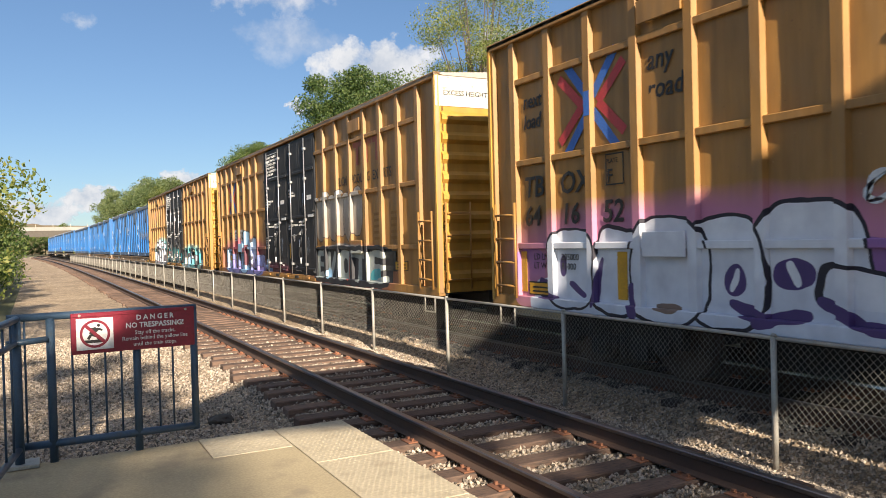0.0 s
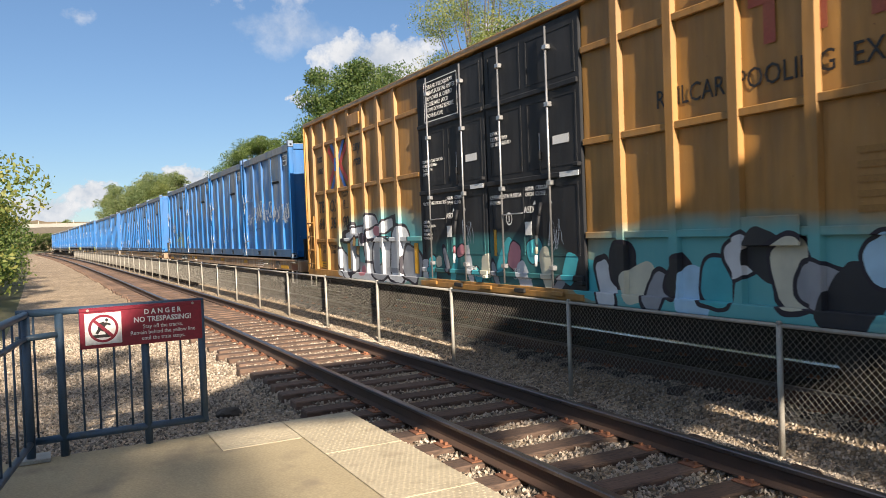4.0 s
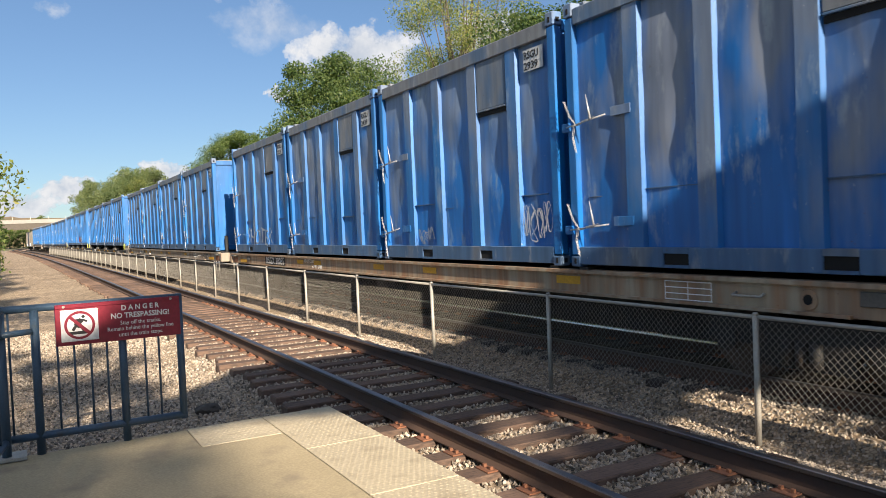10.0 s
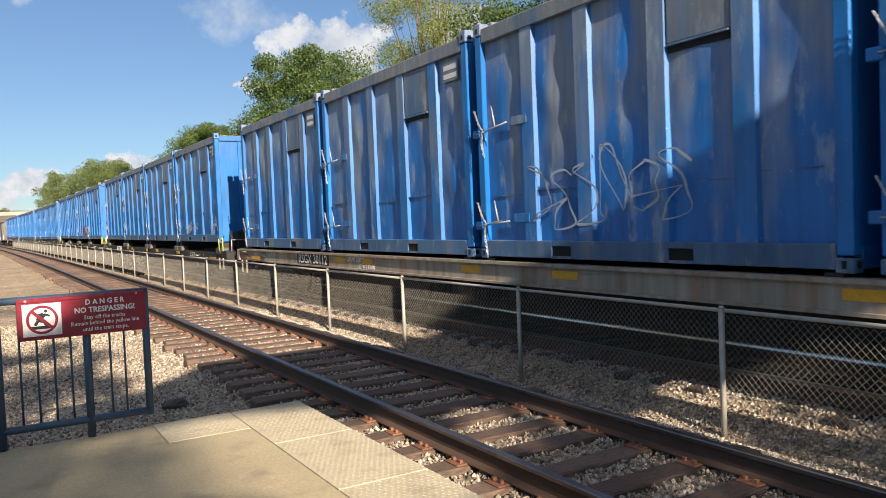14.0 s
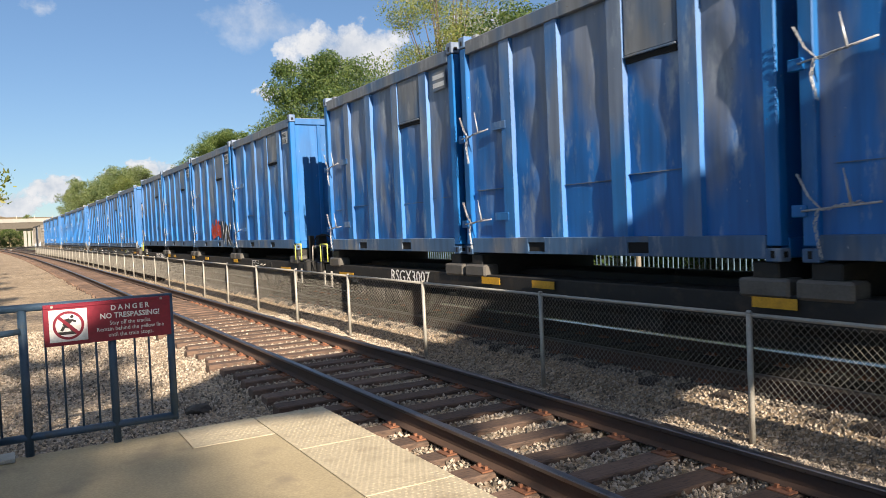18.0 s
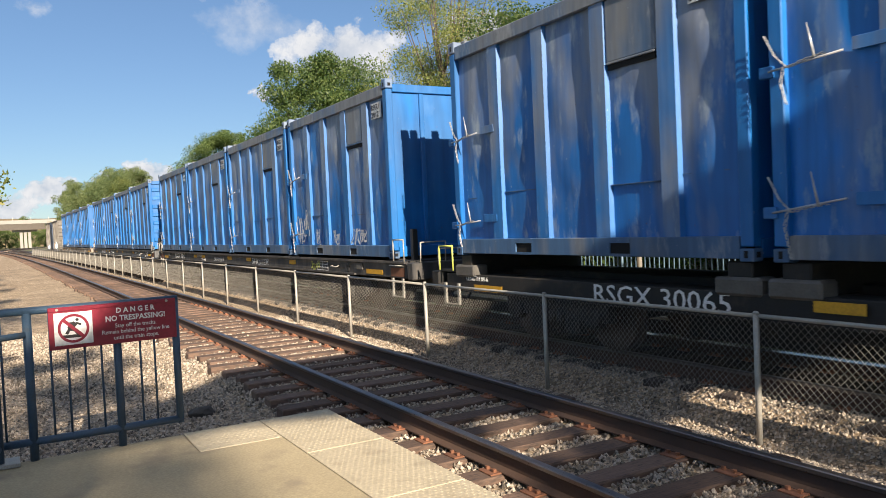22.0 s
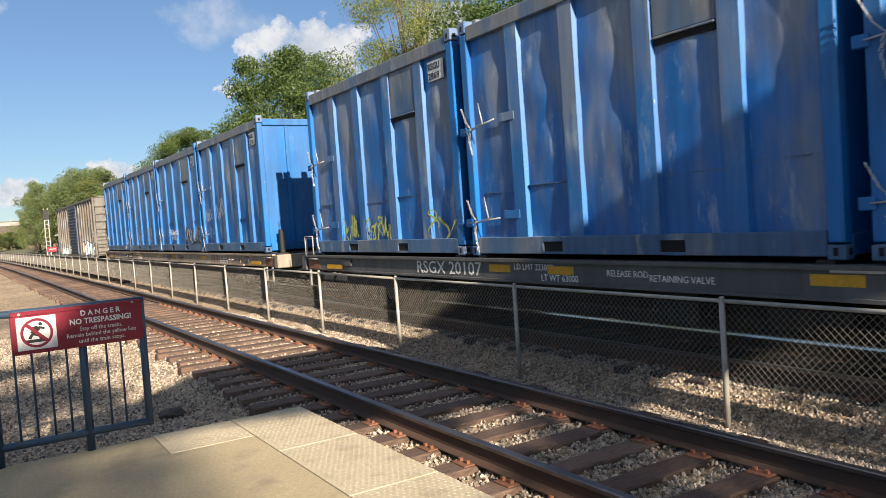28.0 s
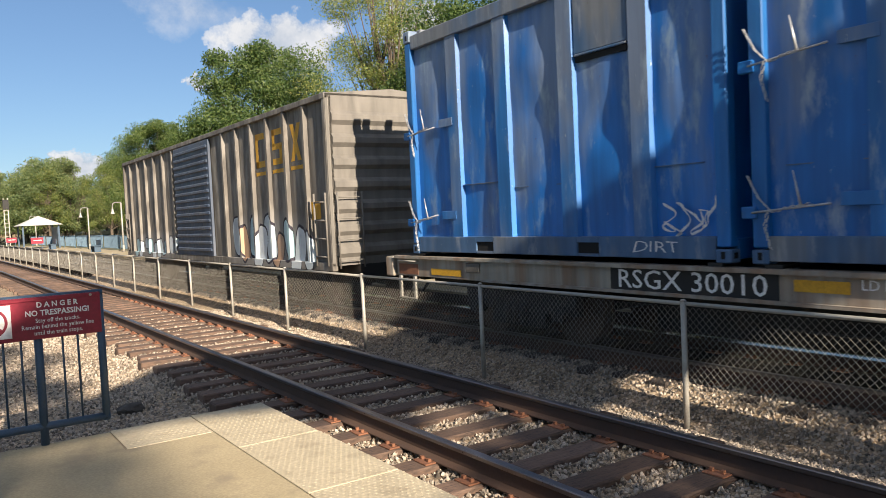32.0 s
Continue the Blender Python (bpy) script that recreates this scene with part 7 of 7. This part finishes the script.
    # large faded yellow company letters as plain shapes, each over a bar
    for k in range(3):
        y = -hl + 1.55 + (2 - k) * 0.97
        bm = bmesh.new()
        xl = xs - 0.004
        if k == 0:
            for q in ((0.0, 0.0, 0.52, 0.14), (0.0, 0.62, 0.52, 0.76), (0.0, 0.0, 0.15, 0.76)):
                box(bm, xl - 0.001, xl, y + 0.26 - q[2], y + 0.26 - q[0], 3.02 + q[1], 3.02 + q[3])
        elif k == 1:
            for q in ((0.0, 0.0, 0.52, 0.13), (0.0, 0.32, 0.52, 0.45), (0.0, 0.63, 0.52, 0.76), (0.0, 0.40, 0.14, 0.76), (0.38, 0.0, 0.52, 0.40)):
                box(bm, xl - 0.001, xl, y + 0.26 - q[2], y + 0.26 - q[0], 3.02 + q[1], 3.02 + q[3])
        else:
            for sgn in (-1, 1):
                v = [(-0.26 * sgn, 0), (-0.08 * sgn, 0), (0.26 * sgn, 0.76), (0.08 * sgn, 0.76)]
                bm.faces.new([bm.verts.new((xl - 0.0005 * (2 + sgn), y + p, 3.02 + z)) for p, z in v])
        box(bm, xl - 0.001, xl, y - 0.30, y + 0.30, 2.84, 2.92)
        part("emblem_shape", bm, M_YEL, b, "faded yellow block shape")
    part("yellow_plate", slab(xs - 0.006, xs, -hl + 0.55, -hl + 0.95, 1.8, 2.15), M_YEL, b, "yellow plate")
    return b


TRAIN = []          # (thing, its middle along the line at the start)
def build_train():
    for number, paint, y in (("64 16 52", 0, 0.84), ("67 23 30", 1, 21.66), ("64 36 90", 2, 42.23)):
        TRAIN.append((tagged(boxcar(M_OCHRE[paint], M_DOORS[paint], number, paint == 1), "tall ochre-yellow boxcar with black doors and sprayed graffiti", "boxcar", "boxcars of the train"), y, 0.0))
    beige = wagon_paint("flat_wagon_beige", (0.40, 0.33, 0.24), (0.22, 0.10, 0.045), 0.75, 0.6, seed=2.0, fade=0.7)
    beige2 = wagon_paint("flat_wagon_grey_beige", (0.35, 0.32, 0.27), (0.19, 0.11, 0.065), 0.6, 0.6, seed=12.0, fade=0.7)
    dark = wagon_paint("flat_wagon_dark", (0.050, 0.049, 0.050), (0.105, 0.09, 0.078), 0.5, 0.55, seed=22.0, fade=0.6)
    grey = wagon_paint("flat_wagon_dark_grey", (0.105, 0.107, 0.112), (0.075, 0.073, 0.072), 0.3, 0.5, seed=27.0, fade=0.5)
    light = (("LD LMT 223000", 5.01, 0.98, 0.13), ("LT WT 63000", 4.41, 0.84, 0.13))
    long = light + (("RELEASE ROD", 3.14, 0.94, 0.11), ("RETAINING VALVE", 2.45, 0.90, 0.11), ("EMPTY LOAD\n1/4\" ADJ. BLOCK", -10.3, 1.00, 0.11), ("2 INCH HF COMP SHOES", -10.1, 0.83, 0.09), ("LIFT AND JACK HERE", -11.7, 0.90, 0.10), ("LOT NO. 9262", -6.81, 0.93, 0.11), ("L 85'-2\"", -12.0, 1.0, 0.11))
    cars = ((54.19, beige, False, "RSGX 30051", 8.16, 1.80, light), (81.81, beige, False, "RSGX 30055", 8.60, 1.80, light), (109.31, beige2, False, "RSGX 30112", 7.90, 1.80, light),
            (136.61, M_BLACK, True, "RSGX3007", 9.06, 1.62, ()), (163.51, M_BLACK, True, "RSGX 30065", 8.83, 2.22, (("LENGTH 84-6", 12.0, 0.86, 0.11),)), (190.42, dark, False, "RSGX 30063", 9.35, 2.09, light),
            (217.72, grey, False, "RSGX 20107", 7.81, 1.98, long), (245.49, beige2, False, "RSGX 30010", 7.80, 1.91, light))
    numbers = (("2800", "2201", "2248", ""), ("2122", "2939", "2439", "2515"), ("3163", "3076", "", ""), ("2883", "", "", ""), ("2126", "2992", "2406", "3161"), ("2012", "2901", "2124", ""), ("", "2076", "", "2869"), ("2718", "2433", "2566", "2601"))
    kinds = [container(k + 1, k % 2 == 0 or k == 3) for k in range(4)]
    rng = random.Random(12)
    # sprayed tags: wagon, container, from and to (metres from the leading end), height from and to, paint, strokes, stroke width
    tags = ((0, 0, 5.55, 4.70, 1.15, 1.55, M_SPRAYW, 3, 0.014), (0, 0, 4.55, 3.40, 1.25, 1.85, M_SPRAYW, 5, 0.022), (0, 0, 3.30, 2.15, 1.22, 1.76, M_SPRAYW, 5, 0.022), (0, 0, 2.05, 1.20, 1.18, 1.70, M_SPRAYW, 4, 0.022), (0, 0, 1.00, 0.17, 1.15, 1.68, M_SPRAYW, 4, 0.022),
            (0, 1, 3.60, 2.60, 0.40, 1.55, M_SPRAYW, 4, 0.009), (0, 3, 4.50, 3.68, 1.15, 1.75, M_SPRAYW, 4, 0.024), (0, 3, 3.43, 1.10, 0.15, 1.05, M_SPRAYY, 6, 0.022), (1, 0, 0.94, 0.10, 0.45, 1.15, M_SPRAYW, 5, 0.010), (1, 0, 0.75, 0.20, 0.25, 0.60, M_SPRAYW, 3, 0.010), (1, 1, 0.9, 0.2, 0.4, 1.0, M_SPRAYW, 4, 0.010),
            (2, 1, 4.70, 1.80, 0.50, 1.40, M_SPRAYF, 6, 0.016), (2, 0, 2.25, 1.53, 0.30, 0.62, M_INK, 5, 0.013), (3, 0, 0.90, 0.12, 0.30, 0.82, M_SPRAYW, 5, 0.013), (4, 1, 3.03, 1.75, 0.40, 0.88, M_SPRAYR, 6, 0.070),
            (5, 0, 5.57, 4.70, 0.36, 1.06, M_SPRAYW, 5, 0.018), (5, 0, 4.22, 3.95, 0.28, 0.70, M_SPRAYW, 3, 0.012), (5, 0, 3.10, 2.72, 0.30, 0.62, M_SPRAYW, 3, 0.012), (5, 0, 2.06, 1.25, 0.30, 0.66, M_SPRAYW, 5, 0.018), (6, 3, 4.46, 3.77, 0.26, 0.70, M_SPRAYY, 5, 0.018), (6, 3, 3.37, 2.42, 0.26, 0.68, M_SPRAYY, 6, 0.020), (6, 3, 1.08, 0.12, 0.10, 0.76, M_SPRAYY, 3, 0.018),
            (7, 2, 4.51, 2.90, 0.26, 1.16, M_SPRAYW, 3, 0.012), (7, 2, 2.24, 1.39, 0.34, 1.12, M_SPRAYW, 3, 0.012), (7, 0, 5.45, 4.74, 0.98, 1.36, M_SPRAYW, 5, 0.012), (7, 0, 4.26, 3.41, 1.00, 1.50, M_SPRAYW, 6, 0.014), (7, 3, 0.85, 0.15, 0.30, 0.68, M_SPRAYW, 4, 0.014), (3, 0, 4.47, 3.66, 0.36, 0.70, M_SPRAYW, 5, 0.022), (3, 0, 3.42, 2.75, 0.40, 0.72, M_SPRAYW, 4, 0.022), (1, 1, 4.37, 3.73, 0.34, 0.58, M_SPRAYF, 5, 0.010))
    # the ones that can be read
    texts = ((1, 3, "SHOTER", 4.30, 1.60, 0.28, 0.76, M_SPRAYF, None), (4, 1, "VK", 1.59, 0.20, 0.10, 0.86, M_INK, M_SPRAYW), (7, 1, "SKULLE", 1.99, 0.12, 0.27, 0.80, M_INK, M_SPRAYF), (7, 1, "1000000", 4.37, 2.94, 0.58, 0.80, M_SPRAYW, None), (7, 1, "years", 4.07, 3.24, 0.36, 0.54, M_SPRAYW, None), (7, 3, "DIRT", 1.27, 0.62, 0.09, 0.21, M_SPRAYW, None))
    for n, (front, paint, spine, number, my, mw, marks) in enumerate(cars):
        mid = front + 2 * PITCH - 0.125
        TRAIN.append((tagged(flatcar(paint, number, marks, my, mw, spine), "long low %s carrying four blue containers" % ("black skeleton wagon" if spine else "flat wagon with faded grey-tan sills" if paint in (beige, beige2) else "dark grey flat wagon"), "flat wagon", "container wagons of the train"), mid, 0.0))
        wagon = TRAIN[-1][0]
        if n == 0:
            scrawl(wagon, 9.82, 0.89, 0.65, 0.19, -1.2385, M_BLUEST, 70, 4, 0.012)
        if n == 5:
            hand_lettered(wagon, "SHOTER", -2.42, 0.85, 1.69, 0.17, -1.2395, M_SPRAYW)
            hand_lettered(wagon, "SHOTER", 2.38, 0.86, 1.47, 0.13, -1.2395, M_SPRAYW)
            scrawl(wagon, -7.58, 0.85, 0.60, 0.19, -1.2385, M_SPRAYY, 76, 5, 0.010)
        if n in (6, 7):
            part("steel_strip", slab(-1.262, -1.236, -0.24, 0.26, 1.06, 1.12, bevel=0.006), M_STEEL, wagon, "bare steel strip")
        if n == 7:
            scrawl(wagon, -0.95, 0.88, 1.39, 0.16, -1.2385, M_INK, 78, 6, 0.009)
            scrawl(wagon, -2.81, 0.88, 0.79, 0.16, -1.2385, M_INK, 79, 4, 0.009)
        for k in range(4):
            c = copy_thing(kinds[(n * 3 + k * 2 + n // 3) % 4], pose(0, 0, 0))
            tagged(c, "tall ribbed blue steel waste container, streaked with grime", "container", "waste containers on the train")
            pl = part("number_plate", slab(-CW / 2 + 0.030, -CW / 2 + 0.034, -CL / 2 + 0.30, -CL / 2 + 0.78, 2.86, 3.18), M_PANEL if numbers[n][k] else M_CTOP, c, "worn number panel")
            if numbers[n][k]:
                words("RSGU", 0.155, M_INK, pl, facing(-CW / 2 + 0.027, -CL / 2 + 0.765, 3.04), "lettering", 0.003, stretch=0.95)
                words(numbers[n][k], 0.155, M_INK, pl, facing(-CW / 2 + 0.027, -CL / 2 + 0.765, 2.885), "lettering", 0.003, stretch=1.12)
            else:
                for z in (2.91, 3.05):
                    part("lettering_bar", slab(-CW / 2 + 0.028, -CW / 2 + 0.030, -CL / 2 + 0.34, -CL / 2 + 0.74, z, z + 0.08), M_SPRAYW, pl)
            if k == 0:
                pf = part("number_plate", slab(0.55, 1.00, -CL / 2 + 0.040, -CL / 2 + 0.046, 2.74, 3.06), M_WHITE, c, "white number panel on the end")
                words("RSGU", 0.155, M_INK, pf, facing_front(0.565, -CL / 2 + 0.037, 2.92), "lettering", 0.003, stretch=0.88)
                words(numbers[n][k], 0.155, M_INK, pf, facing_front(0.565, -CL / 2 + 0.037, 2.765), "lettering", 0.003, stretch=1.05)
                if n == 6:
                    for q in range(7):
                        part("end_corrugation", slab(-CW / 2 + 0.14, CW / 2 - 0.14, -CL / 2 - 0.005, -CL / 2 + 0.05, 0.42 + q * 0.42, 0.60 + q * 0.42, bevel=0.02), M_CBLUE, c)
            for tn, tk, sa, sb, za, zb, m, strokes, thick in tags:
                if (tn, tk) == (n, k):
                    scrawl(c, -CL / 2 + sa, za, sa - sb, zb - za, -CW / 2 + 0.014, m, int(sa * 100) + n, strokes, thick)
            for tn, tk, text, sa, sb, za, zb, m, rim in texts:
                if (tn, tk) == (n, k):
                    hand_lettered(c, text, -CL / 2 + sa, za, sa - sb, zb - za, -CW / 2 - 0.002, m, rim)
            TRAIN.append((c, front + CL / 2 + k * PITCH, 1.285 if spine else 1.175))
    for v in kinds:
        drop(v)
    TRAIN.append((tagged(grey_boxcar(), "old grey-brown boxcar with a blue-grey ribbed door, last of the train", "boxcar", "boxcars of the train"), 280.8, 0.0))


BOGIE = None
build_platform()
build_railing()
build_bridge()
build_hill()
build_shade_span()
build_far_platform()
BOGIE = wheelset()
build_train()
drop(BOGIE)
build_clouds()
build_trees()
build_fence()
build_track("near_track", 0.0, RAIL_X, "rusty railway track on creosoted wooden sleepers", 180, 300, M_RAILTOP)
build_track("far_track", FAR_X, (FAR_X - 0.7235, FAR_X + 0.7235), "railway track under the passing train", 60, 300, M_RAILBRIGHT)


def motions():
    for thing, mid, z in TRAIN:
        rows = []
        for k in range(33):
            y = mid - run(k)
            rows.append((float(k), pose(FAR_X + course(y), y, z, 0, 0, heading(y))))
        walk(thing, rows)


motions()
